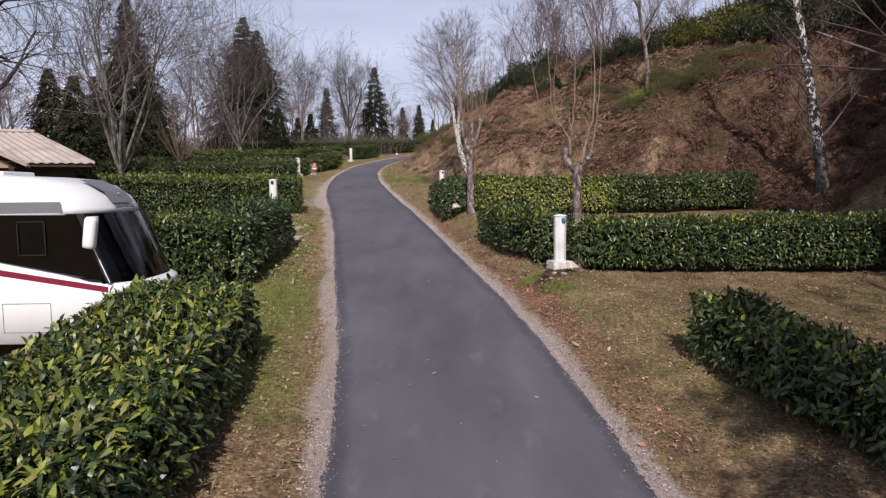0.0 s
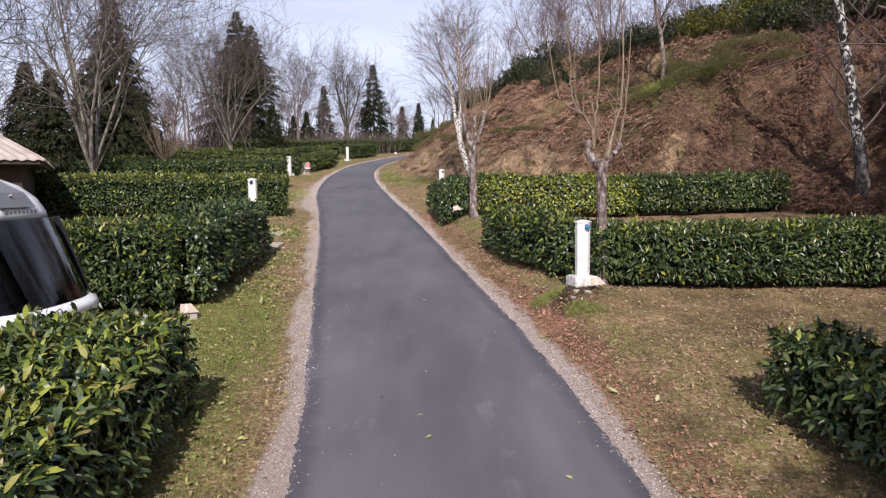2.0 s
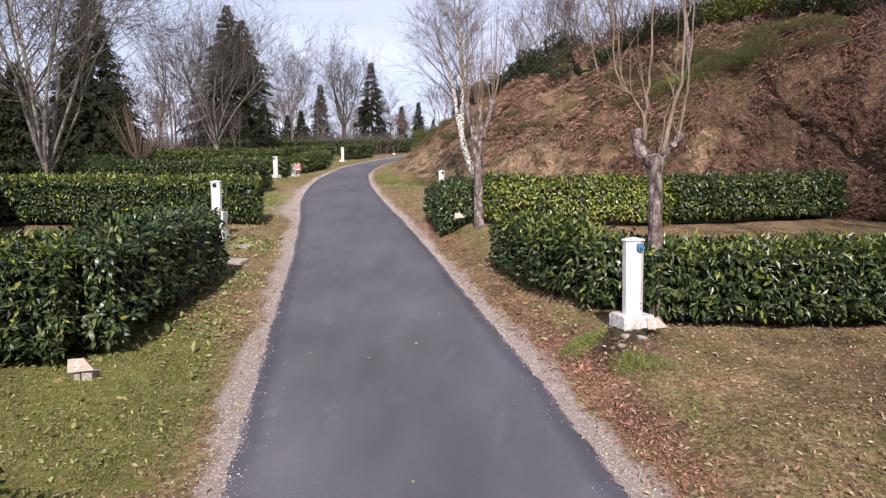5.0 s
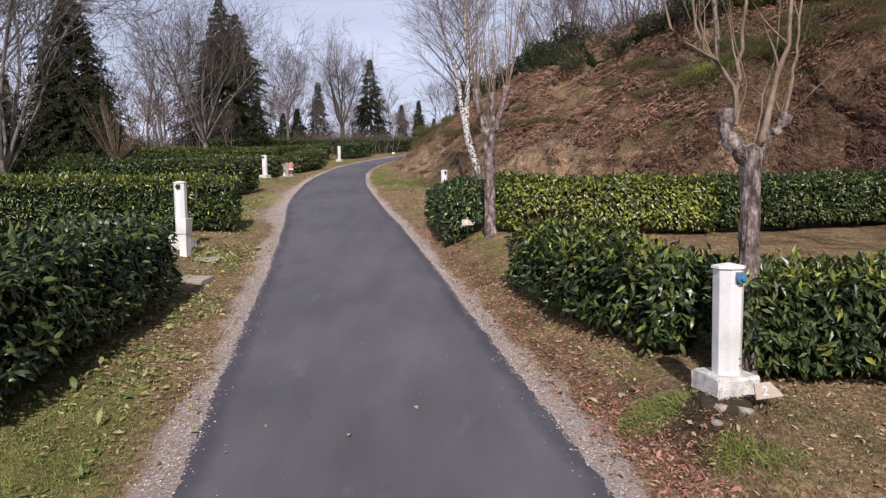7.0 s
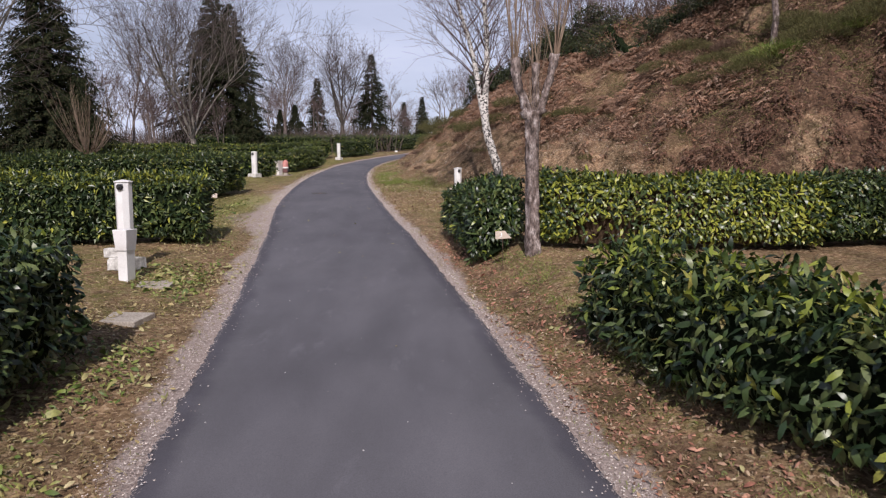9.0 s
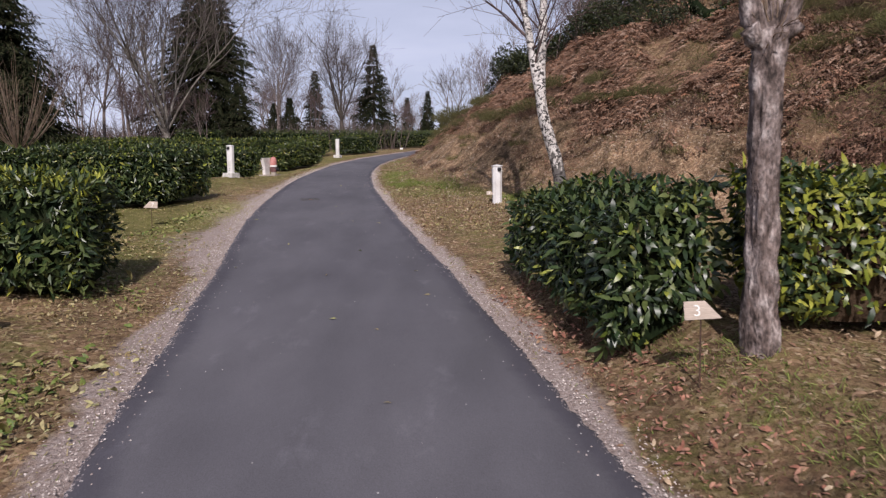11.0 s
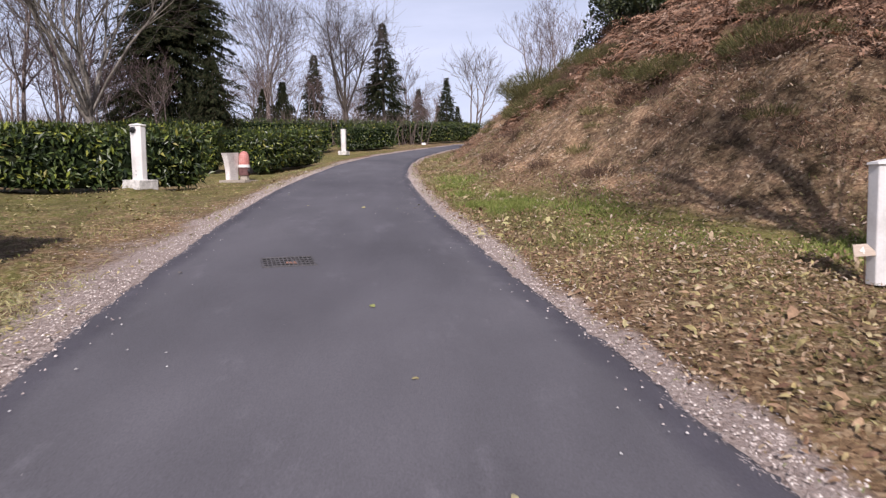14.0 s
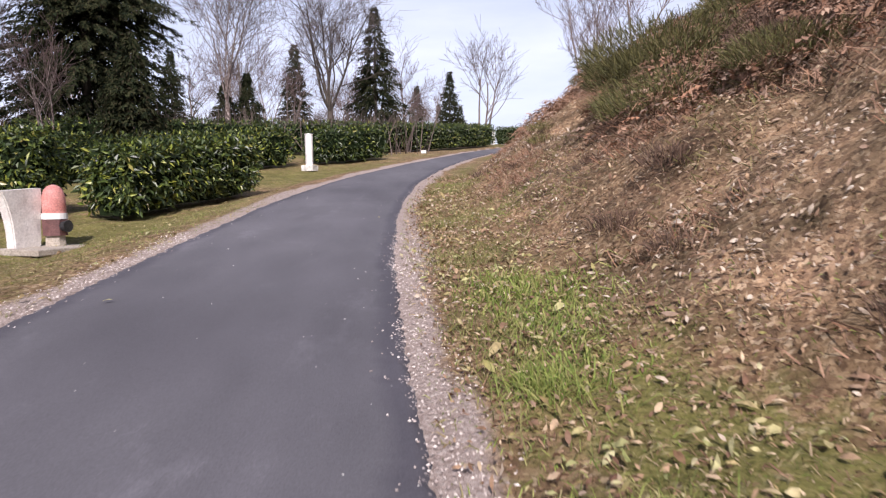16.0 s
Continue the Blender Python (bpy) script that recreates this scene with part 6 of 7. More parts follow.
    for s in (-0.55, 0.55):
        bm = bmesh.new()
        box(bm, -1.75, -1.25, s - 0.25, s + 0.25, 0.9, 1.2, 0.06)
        box(bm, -1.85, -1.68, s - 0.25, s + 0.25, 1.15, 1.85, 0.06)
        box(bm, -1.83, -1.70, s - 0.13, s + 0.13, 1.87, 2.08, 0.05)
        part("seat", bm, SEAT, root, "dark cab seat")
    bm = bmesh.new()
    mw = Matrix.Translation((-1.05, -0.55, 1.45)) @ Matrix.Rotation(radians(62), 4, "Y")
    for k in range(20):
        a, b = 2 * math.pi * k / 20, 2 * math.pi * (k + 1) / 20
        p, q = Vector((0.2 * math.cos(a), 0.2 * math.sin(a), 0)), Vector((0.2 * math.cos(b), 0.2 * math.sin(b), 0))
        mm = mw @ Matrix.Translation((p + q) / 2) @ (q - p).to_track_quat("Z", "Y").to_matrix().to_4x4()
        prism(bm, 0.018, 0.018, -0.036, 0.036, 6, 0, mm)
    part("steering_wheel", bm, BLACK_TRIM, root)
    bm = bmesh.new()
    box(bm, -2.25, -2.2, -W + 0.05, W - 0.05, 0.45, 2.9)
    part("bulkhead", bm, SEAT, root, "dark inside of the cab")
    # badge field over the windscreen: a plain grey patch with pale bars
    bm = bmesh.new()
    quad = [(-0.63, -0.42, 2.46), (-0.63, 0.34, 2.46), (-1.14, 0.34, 2.835), (-1.14, -0.42, 2.835)]
    mid = [(-0.77, -0.42, 2.645), (-0.77, 0.34, 2.645)]
    v = [bm.verts.new(Vector(p) + Vector((0.03, 0, 0.03))) for p in (quad[0], quad[1], mid[1], quad[2], quad[3], mid[0])]
    bm.faces.new((v[0], v[1], v[2], v[5]))
    bm.faces.new((v[5], v[2], v[3], v[4]))
    badge = part("badge_panel", bm, GREY_TRIM, root, "grey panel with a pale emblem")
    bm = bmesh.new()
    for a in (0.25, 1.2, 2.6):
        box(bm, -0.05, 0.05, -0.012, 0.012, 0, 0.006, 0.002, Matrix.Translation((-0.70, -0.04, 2.61)) @ Matrix.Rotation(radians(-54), 4, "Y") @ Matrix.Rotation(a, 4, "Z"))
    part("emblem", bm, SIGN_WHITE, badge, "pale starlike emblem")
    bm = bmesh.new()
    for k in range(8):
        box(bm, -0.025, 0.025, -0.024, 0.024, 0, 0.006, 0.002, Matrix.Translation((-0.588, -0.30 + k * 0.085, 2.43)) @ Matrix.Rotation(radians(78), 4, "Y"))
    part("lettering_bar", bm, GREY_TRIM, root, "row of grey bars where letters stood")
    bm = bmesh.new()
    box(bm, -3.0, -2.1, -0.75, 0.1, 2.92, 3.0, 0.03)
    part("roof_vent", bm, GELCOAT, root, "white roof hatch")


motorhome(pose(-4.53, 11.38, level(-7.0, 11.2, 0.06)))


# ---- the sanitary block behind the motorhome ----
def house():
    """Local x runs along the front eave, y to the back; the origin is under the eave's front corner."""
    root = thing("house", pose(-10.85, 22.1, 0, 0, 0, 27), "low dark building with a weathered pale sheet roof", "house")
    gz = float(ground(-15, 25)) - 0.6
    bm = bmesh.new()
    box(bm, -11.5, -0.6, 0.6, 7.0, gz, 4.95)
    part("wall", bm, DARK_WOOD, root, "dark boarded walls")
    ridge = [Vector((-12, 3.9, 6.22)), Vector((-1.8, 3.9, 6.22))]
    eave = [Vector((-12, 0, 5.02)), Vector((0, 0, 5.02)), Vector((0, 7.8, 5.02)), Vector((-12, 7.8, 5.02))]

    def sheet(corners, nu, nm):
        """A roof slope of ribbed sheets between an eave and a ridge line."""
        a, b, c, d = corners
        bm = bmesh.new()
        lo, hi = [], []
        for k in range(nu + 1):
            u = k / nu
            rib = 0.022 * (1 if k % 2 else -1)
            lo.append(bm.verts.new(a.lerp(b, u) + Vector((0, 0, rib))))
            hi.append(bm.verts.new(d.lerp(c, u) + Vector((0, 0, rib))))
        for k in range(nu):
            bm.faces.new((lo[k], lo[k + 1], hi[k + 1], hi[k]))
        r = bmesh.ops.extrude_face_region(bm, geom=bm.faces[:])
        bmesh.ops.translate(bm, vec=(0, 0, -0.05), verts=[e for e in r["geom"] if isinstance(e, bmesh.types.BMVert)])
        return part(nm, bm, ROOF, root)

    sheet((eave[0], eave[1], ridge[1], ridge[0]), 90, "roof_slope")
    sheet((eave[2], eave[3], ridge[0], ridge[1]), 90, "roof_slope")
    sheet((eave[1], eave[2], ridge[1], ridge[1] + Vector((0, 0.02, 0))), 60, "roof_slope")
    bm = bmesh.new()
    box(bm, -12, -1.8, 3.76, 4.04, 6.20, 6.30, 0.03)
    part("ridge_cap", bm, ROOF, root)
    bm = bmesh.new()
    box(bm, -12, -0.1, 0.06, 0.12, 4.86, 5.0)
    box(bm, -0.13, -0.07, 0.1, 7.7, 4.86, 5.0)
    part("fascia", bm, DARK_WOOD, root)
    p0, p1, apex = Vector((-1.8, -1.3, 4.88)), Vector((-6.6, -1.3, 4.88)), Vector((-4.2, -1.3, 6.1))
    back = Vector((0, 3.2, 0))
    sheet((p0, p0 + back, apex + back, apex), 30, "porch_roof")
    sheet((p1 + back, p1, apex, apex + back), 30, "porch_roof")
    bm = bmesh.new()
    f = [bm.verts.new(p) for p in (p0 + Vector((-0.25, 0.3, -0.1)), p1 + Vector((0.25, 0.3, -0.1)), apex + Vector((0, 0.3, -0.12)))]
    bm.faces.new(f)
    r = bmesh.ops.extrude_face_region(bm, geom=bm.faces[:])
    bmesh.ops.translate(bm, vec=(0, 0.08, 0), verts=[e for e in r["geom"] if isinstance(e, bmesh.types.BMVert)])
    part("gable", bm, PALE_WOOD, root, "pale boarded gable")
    for x in (-2.2, -6.2):
        bm = bmesh.new()
        box(bm, x - 0.07, x + 0.07, -1.05, -0.9, gz - 0.6, 4.86, 0.01)
        part("porch_post", bm, DARK_WOOD, root)


house()

# ---- bank top hedge and shrubs ----
def crest_path(ys, h):
    out = []
    for y in ys:
        xs = np.linspace(float(curve(y, TOE_Y, TOE_X)), float(curve(y, TOE_Y, TOE_X)) + 40, 300)
        b = bank(xs, np.full(300, y))
        out.append((float(xs[int(np.argmax(b > h))]), y))
    return out


hedge(crest_path((66, 60, 55, 50), 6.4), 1.1, [0.8, 0.9, 1.0, 1.0], 120, 0.12, "overgrown hedge along the top of the bank", LAUREL_SHADED, wild=0.2, group="hedges on the bank top")
hedge([crest_path((50,), 6.5)[0], (8.3, 45.2), (11.4, 44.3), (14.6, 43.2), (17.5, 41.5)], 1.1, [1.0, 0.9, 0.8, 0.8, 0.9], 130, 0.12, "unclipped hedge along the bank top", LAUREL_SHADED, wild=0.2, group="hedges on the bank top", pale=0.08)


def evergreen(at, r, h, label, seed, n=1500, material=LAUREL_FAR, leaf=0.14, pale=False):
    """A wild evergreen bush of several lobes."""
    g = np.random.default_rng(seed)
    root = thing("bush", at, label, "bush", "evergreen bushes on the bank top")
    lobes = [(g.uniform(-0.6, 0.6) * r, g.uniform(-0.6, 0.6) * r, g.uniform(0.35, 0.8) * h, g.uniform(0.4, 0.65)) for _ in range(9)]
    P, N = [], []
    for lx, ly, lz, lr in lobes:
        d = unit(g.normal(size=(n // 9, 3)))
        rad = lr * (0.75 + 0.3 * g.random(n // 9))
        P.append(np.stack([lx + d[:, 0] * r * rad, ly + d[:, 1] * r * rad, np.maximum(lz + d[:, 2] * h * rad * 0.6, 0.05)], 1))
        N.append(d)
    P, N = np.concatenate(P), np.concatenate(N)
    k = len(P)
    put("foliage", leaf_cloud("foliage", P, N * 0.7 + g.normal(0, 0.6, (k, 3)), N * 0.5 + np.array([0, 0, 0.8]) + g.normal(0, 0.4, (k, 3)), leaf * g.uniform(0.6, 1.3, k), leaf * 0.5, material, plain=True), root)
    wood = Wood()
    rnd = random.Random(seed)
    for lx, ly, lz, lr in lobes[:6]:
        wood.tube([Vector((0.1 * lx, 0.1 * ly, -0.2)), Vector((0.6 * lx, 0.6 * ly, lz * 0.5)), Vector((lx, ly, lz))], [0.05, 0.035, 0.015], 5)
    put("stem", wood.mesh("stem", BARK_DARK), root)
    return root


# this bush and its copies wear the leaf colour darkened for shade
ev_a = evergreen(stand(16.3, 36.9), 1.1, 1.4, "evergreen bush above the bracken, shade put into its leaf colour", 41, 1500, LAUREL_SHADED)
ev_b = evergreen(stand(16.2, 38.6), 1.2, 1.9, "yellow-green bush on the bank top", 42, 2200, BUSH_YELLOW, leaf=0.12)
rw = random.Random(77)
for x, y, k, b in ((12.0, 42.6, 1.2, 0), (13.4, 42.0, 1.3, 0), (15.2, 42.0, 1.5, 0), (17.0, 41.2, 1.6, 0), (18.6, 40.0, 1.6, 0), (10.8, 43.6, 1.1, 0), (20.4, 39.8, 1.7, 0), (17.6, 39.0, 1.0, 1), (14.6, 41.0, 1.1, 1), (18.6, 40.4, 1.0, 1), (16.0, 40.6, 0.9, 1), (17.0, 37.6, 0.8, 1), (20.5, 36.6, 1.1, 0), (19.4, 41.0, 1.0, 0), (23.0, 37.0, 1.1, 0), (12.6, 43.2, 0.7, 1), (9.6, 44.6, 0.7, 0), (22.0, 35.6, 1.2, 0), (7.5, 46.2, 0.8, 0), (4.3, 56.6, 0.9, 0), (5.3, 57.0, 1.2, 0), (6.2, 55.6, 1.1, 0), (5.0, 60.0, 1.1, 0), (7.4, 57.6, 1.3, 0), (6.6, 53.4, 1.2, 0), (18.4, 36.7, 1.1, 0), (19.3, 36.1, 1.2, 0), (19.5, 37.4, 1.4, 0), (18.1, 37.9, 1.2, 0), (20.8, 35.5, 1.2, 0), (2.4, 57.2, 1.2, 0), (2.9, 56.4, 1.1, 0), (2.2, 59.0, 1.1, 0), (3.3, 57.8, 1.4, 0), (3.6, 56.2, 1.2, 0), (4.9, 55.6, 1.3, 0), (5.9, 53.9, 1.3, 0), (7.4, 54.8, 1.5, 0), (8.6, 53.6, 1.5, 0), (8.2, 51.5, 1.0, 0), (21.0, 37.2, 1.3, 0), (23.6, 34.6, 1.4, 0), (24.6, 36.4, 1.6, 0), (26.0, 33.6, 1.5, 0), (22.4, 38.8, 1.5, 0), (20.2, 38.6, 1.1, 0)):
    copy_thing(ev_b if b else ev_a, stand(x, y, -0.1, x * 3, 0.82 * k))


def shrub(at, r, h, label, seed, material=SCRUB, n=900, group="low shrubs on the bank", blade=0.32, width=0.008):
    """A rounded clump of fine upright twigs."""
    g = np.random.default_rng(seed)
    root = thing("shrub", at, label, "shrub", group)
    a, rr = g.uniform(0, 6.28, n), np.sqrt(g.random(n))
    x, y = rr * r * np.cos(a), rr * r * np.sin(a)
    z = g.random(n) * h * np.sqrt(np.clip(1 - rr * rr * 0.9, 0, 1)) * 0.75
    al = np.stack([x / r * 0.9, y / r * 0.9, np.full(n, 0.9)], 1) + g.normal(0, 0.35, (n, 3))
    me = blade_cloud("twigs", np.stack([x, y, z - 0.05], 1), al, g.normal(size=(n, 3)), blade * g.uniform(0.6, 1.3, n), width, material, droop=0.38)
    put("foliage", me, root)
    return root


def on_bank(y, s, dz=0.0, turn=0.0, k=1.0):
    lean = float((curve(y + 1.5, TOE_Y, TOE_X) - curve(y - 1.5, TOE_Y, TOE_X)) / 3)
    return stand(float(curve(y, TOE_Y, TOE_X)) + s * math.sqrt(1 + lean * lean), y, dz, turn, k)


broom = shrub(on_bank(54, 4.6), 0.95, 0.62, "olive-green broom clump on the bank", 1, SCRUB, n=4600, blade=0.17, width=0.007)
heath = shrub(on_bank(46, 3.4), 0.65, 0.45, "dark brown heap of old bracken on the bank", 2, HEATH, 1600, blade=0.24, width=0.008)
bush = shrub(on_bank(38, 6.0), 0.9, 0.9, "yellow-green broom bush on the bank", 3, GRASS, 1200, width=0.02)
rw = random.Random(21)
for y, s, k in ((57, 5.0, 1.1), (63, 4.4, 0.9), (47.5, 4.9, 1.0), (45, 5.0, 0.9), (43, 4.4, 1.0), (41, 5.6, 0.9), (66, 4.0, 0.8), (56, 3.6, 0.7), (42, 7.5, 1.1), (38.5, 7.4, 1.0), (37.3, 6.0, 1.2), (36.8, 7.0, 1.3), (38.2, 5.6, 1.2), (37.6, 6.9, 1.2), (38.8, 6.4, 1.0), (37.2, 7.7, 1.1), (36.4, 6.2, 1.1), (36.2, 7.6, 1.3), (39.6, 5.4, 0.9), (40.2, 6.6, 0.9), (39.0, 7.6, 1.0), (35.6, 7.0, 1.1), (53.3, 3.4, 0.9), (51.3, 4.0, 1.0), (48.9, 3.6, 1.0), (46.3, 3.7, 1.2), (44.0, 3.8, 0.8), (60.5, 4.3, 1.0), (43.3, 4.0, 0.7), (55.6, 3.3, 1.5), (56.8, 3.6, 1.7), (58.2, 3.9, 1.6), (59.4, 4.6, 1.4), (61.5, 4.2, 1.1)):
    copy_thing(broom, on_bank(y, s, -0.05, rw.uniform(0, 6), k))
for k in range(26):
    copy_thing(heath, on_bank(rw.uniform(34, 60), rw.uniform(3.6, 7.5), -0.12, rw.uniform(0, 6), rw.uniform(0.5, 1.1)))
for y, s, k in ((38.9, 6.3, 0.7), (37.9, 6.2, 0.8), (37.0, 6.6, 0.8)):
    copy_thing(bush, on_bank(y, s, -0.05, rw.uniform(0, 6), k))


clump = shrub(on_bank(46.8, 1.0), 0.34, 0.26, "low dark clump of dead stalks on the bank", 5, HEATH, 320, "low clumps on the lower bank", blade=0.24, width=0.010)
tuft = shrub(on_bank(44.6, 1.9), 0.36, 0.24, "low olive clump of grass on the bank", 6, OLIVE, 320, "low clumps on the lower bank", blade=0.26, width=0.010)
for k in range(44):
    y = rw.uniform(37, 63)
    copy_thing(tuft if k % 3 == 0 else clump, on_bank(y, rw.uniform(0.6, 4.2), -0.04, rw.uniform(0, 6), rw.uniform(0.4, 1.05)))


# ---- what lies and grows on the ground ----
def spread_points(n, x0, x1, y0, y1, weight):
    """Random places in a rectangle, kept by weight(x, y) in 0..1."""
    x, y = rng.uniform(x0, x1, n), rng.uniform(y0, y1, n)
    keep = rng.random(n) < weight(x, y)
    return x[keep], y[keep]


def out_of_road(x, y):
    return np.maximum(x - road_r(y), road_l(y) - x)


def slope_normal(x, y):
    e = 0.15
    return unit(np.stack([(ground(x - e, y) - ground(x + e, y)) / (2 * e), (ground(x, y - e) - ground(x, y + e)) / (2 * e), np.ones_like(x)], 1))


def patches(x, y, s, k):
    return 0.5 + 0.5 * waves(x, y, s, k)


def strew_leaves(name, label, x, y, size, material, lift=0.012, tilt=0.45):
    n = len(x)
    N = unit(slope_normal(x, y) + rng.normal(0, tilt, (n, 3)))
    al = rand_dir(n)
    al = al - N * np.sum(al * N, 1, keepdims=True)
    L = size * np.exp(rng.normal(0, 0.35, n))
    me = leaf_cloud(name, np.stack([x, y, ground(x, y) + lift + rng.uniform(0, 0.015, n)], 1), al, N, L, L * rng.uniform(0.22, 0.48, n), material, fold=0.5, curl=0.15)
    tagged(put(name, me), label, "leaves", kind="stuff")


def strew_blades(name, label, x, y, length, width, material, up=0.9, droop=0.25, category="grass", side=0.6):
    n = len(x)
    al = slope_normal(x, y) * up + rng.normal(0, side, (n, 3)) * np.array([1, 1, 0.35])
    me = blade_cloud(name, np.stack([x, y, ground(x, y) - 0.01], 1), al, rng.normal(size=(n, 3)), length * rng.uniform(0.5, 1.3, n), width, material, droop)
    tagged(put(name, me), label, category, kind="stuff")


def gravel_bed(x, y):
    """The wide gravelled place on the hedge side, 0 to 1."""
    l = road_l(y) - x
    return (l > 0) * smooth(1.5, 0.7, l + 0.4 * waves(x, y, 1.4, 0.8)) * smooth(30.0, 32.0, y) * smooth(48.0, 42.0, y)


def near_lane(x, y, reach):
    return smooth(reach, reach * 0.5, out_of_road(x, y)) * (out_of_road(x, y) > 0.08) * (1 - 0.7 * gravel_bed(x, y))


# fallen leaves: brown on both verges, paler ones where the chestnut leaves lie
x, y = spread_points(380000, -12, 9, 6, 62, lambda a, b: near_lane(a, b, 5.0) * (0.08 + 0.85 * patches(a, b, 0.9, 0.2) ** 2 * smooth(-0.5, 0.3, lumps(a, b, 2.7, 83))) * (from_toe(a, b) < 0.5) * smooth(64, 40, b) * (1 - 0.6 * smooth(38, 43, b) * (a > road_r(b))))
lane_left = x < (road_l(y) + road_r(y)) / 2
strew_leaves("fallen_leaves", "brown fallen leaves on the bank side verge", x[~lane_left], y[~lane_left], 0.048, LITTER, lift=0.018, tilt=0.35)
strew_leaves("curled_leaves", "tan and yellowish curled leaves on the hedge side verge", x[lane_left], y[lane_left], 0.050, LITTER_TAN, lift=0.018, tilt=0.4)
x, y = spread_points(190000, -12, 6, 6, 62, lambda a, b: near_lane(a, b, 3.5) * (from_toe(a, b) < 0.8) * (0.2 + 0.6 * patches(a, b, 1.2, 2.6)))
strew_blades("thatch", "matted tan thatch of dead grass and leaf bits", x, y, 0.09, 0.008, LITTER_TAN, up=0.3, droop=0.3, side=0.9)
x, y = spread_points(110000, -4.6, 9, 36, 66, lambda a, b: (1 - 0.75 * pale_patch(a, b)) * (0.25 + 0.75 * smooth(0.6, 0.0, lumps(a, b, 1.6, 41))) * (out_of_road(a, b) > 0.15) * smooth(6.5, 2, from_toe(a, b)) * (0.3 + 0.6 * patches(a, b, 1.3, 1.2)))
strew_leaves("bank_leaves", "dry curled leaves on the lower bank", x, y, 0.044, LITTER, lift=0.02, tilt=0.6)
x, y = spread_points(130000, -4.6, 5.5, 38, 66, lambda a, b: (1 - 0.9 * pale_patch(a, b)) * (0.15 + 0.85 * smooth(0.55, 0.0, lumps(a, b, 1.6, 41))) * (out_of_road(a, b) > 0.3) * smooth(5.0, 2.5, from_toe(a, b)) * smooth(-2.5, -0.3, from_toe(a, b)) * (0.3 + 0.6 * patches(a, b, 1.7, 2.1)))
strew_blades("bank_thatch", "matted brown and tan thatch on the lower bank", x, y, 0.12, 0.009, LITTER, up=0.3, droop=0.35, side=0.9)
x, y = spread_points(80000, -4.6, 8, 37, 64, lambda a, b: (out_of_road(a, b) > 0.2) * smooth(5.0, 2.5, from_toe(a, b)) * (0.16 + 0.6 * smooth(-0.2, 0.7, lumps(a, b, 1.8, 71))) * (0.35 + 0.65 * smooth(0.0, 1.2, from_toe(a, b))))
strew_leaves("curled_pale_leaves", "pale curled leaves scattered on the lower bank", x, y, 0.050, LITTER_PINK, lift=0.035, tilt=0.7)
x, y = spread_points(90000, -4.6, 4, 40, 66, lambda a, b: smooth(0.2, 0.6, out_of_road(a, b)) * smooth(2.0, 0.2, from_toe(a, b)) * smooth(-0.1, 0.5, lumps(a, b, 1.4, 21)))
strew_blades("toe_grass", "thin olive grass at the foot of the bank", x, y, 0.10, 0.007, GRASS, droop=0.3)
x, y = spread_points(40000, -8, 3, 9, 58, lambda a, b: near_lane(a, b, 2.2) * (0.02 + 0.6 * (patches(a, b, 1.1, 2.2) > 0.72)) * np.where(a < -1, 1.0, 0.30 + 0.7 * (b > 33)))
strew_leaves("pale_leaves", "large pale yellow-green fallen leaves", x, y, 0.07, LITTER_PALE, lift=0.02, tilt=0.6)
x, y = spread_points(42000, -2, 4.2, 8, 30, lambda a, b: (a > road_r(b) + 0.25) * smooth(1.5, 0.7, a - road_r(b)) * 0.85)
strew_leaves("red_brown_leaves", "drift of reddish brown leaves along the lane edge", x, y, 0.05, DRIFT)

x, y = spread_points(110000, -5.2, 4, 35, 62, lambda a, b: (0.36 + 0.5 * smooth(43, 40, b)) * (a > road_r(b) + 0.3) * smooth(0.9, -0.1, from_toe(a, b)) * (0.35 + 0.6 * patches(a, b, 1.0, 0.4)))
half = rng.random(len(x)) < 0.5
strew_leaves("lawn_leaves", "tan fallen leaves on the grass below the bank", x[half], y[half], 0.056, LITTER_TAN, lift=0.03, tilt=0.6)
strew_leaves("brown_lawn_leaves", "brown fallen leaves on the grass below the bank", x[~half], y[~half], 0.048, LITTER, lift=0.03, tilt=0.6)

x, y = spread_points(50000, -7.5, -1.0, 9, 40, lambda a, b: (0.35 + 0.65 * smooth(16, 19, b)) * smooth(0.45, 0.8, road_l(b) - a) * smooth(2.3, 1.3, road_l(b) - a) * smooth(0.3, 0.7, patches(a, b, 1.3, 3.1)) * 0.8 * (1 - 0.9 * gravel_bed(a, b)))
strew_leaves("low_green_leaves", "low green and yellowing leaves on the hedge side verge", x, y, np.where(y > 15, 0.082, 0.06), GREEN_LEAF, lift=0.03, tilt=0.6)

x, y = spread_points(2200, -5, 1, 43, 58, lambda a, b: smooth(0.25, 0.5, a - road_r(b)) * smooth(1.8, 0.8, a - road_r(b)) * smooth(0.55, 0.8, patches(a, b, 1.9, 2.4)))
for cx, cy in ((-3.16, 50.1), (-3.3, 48.45), (-3.05, 48.5), (-2.7, 48.4), (-2.3, 48.9), (-1.95, 48.6), (-3.25, 52.2)):
    k = rng.normal(0, 0.16, (14, 2))
    x, y = np.append(x, cx + k[:, 0]), np.append(y, cy + k[:, 1])
strew_leaves("broad_leaves", "broad pale green leaves in the grass by the lane", x, y, 0.072, LITTER_PALE, lift=0.05, tilt=0.5)

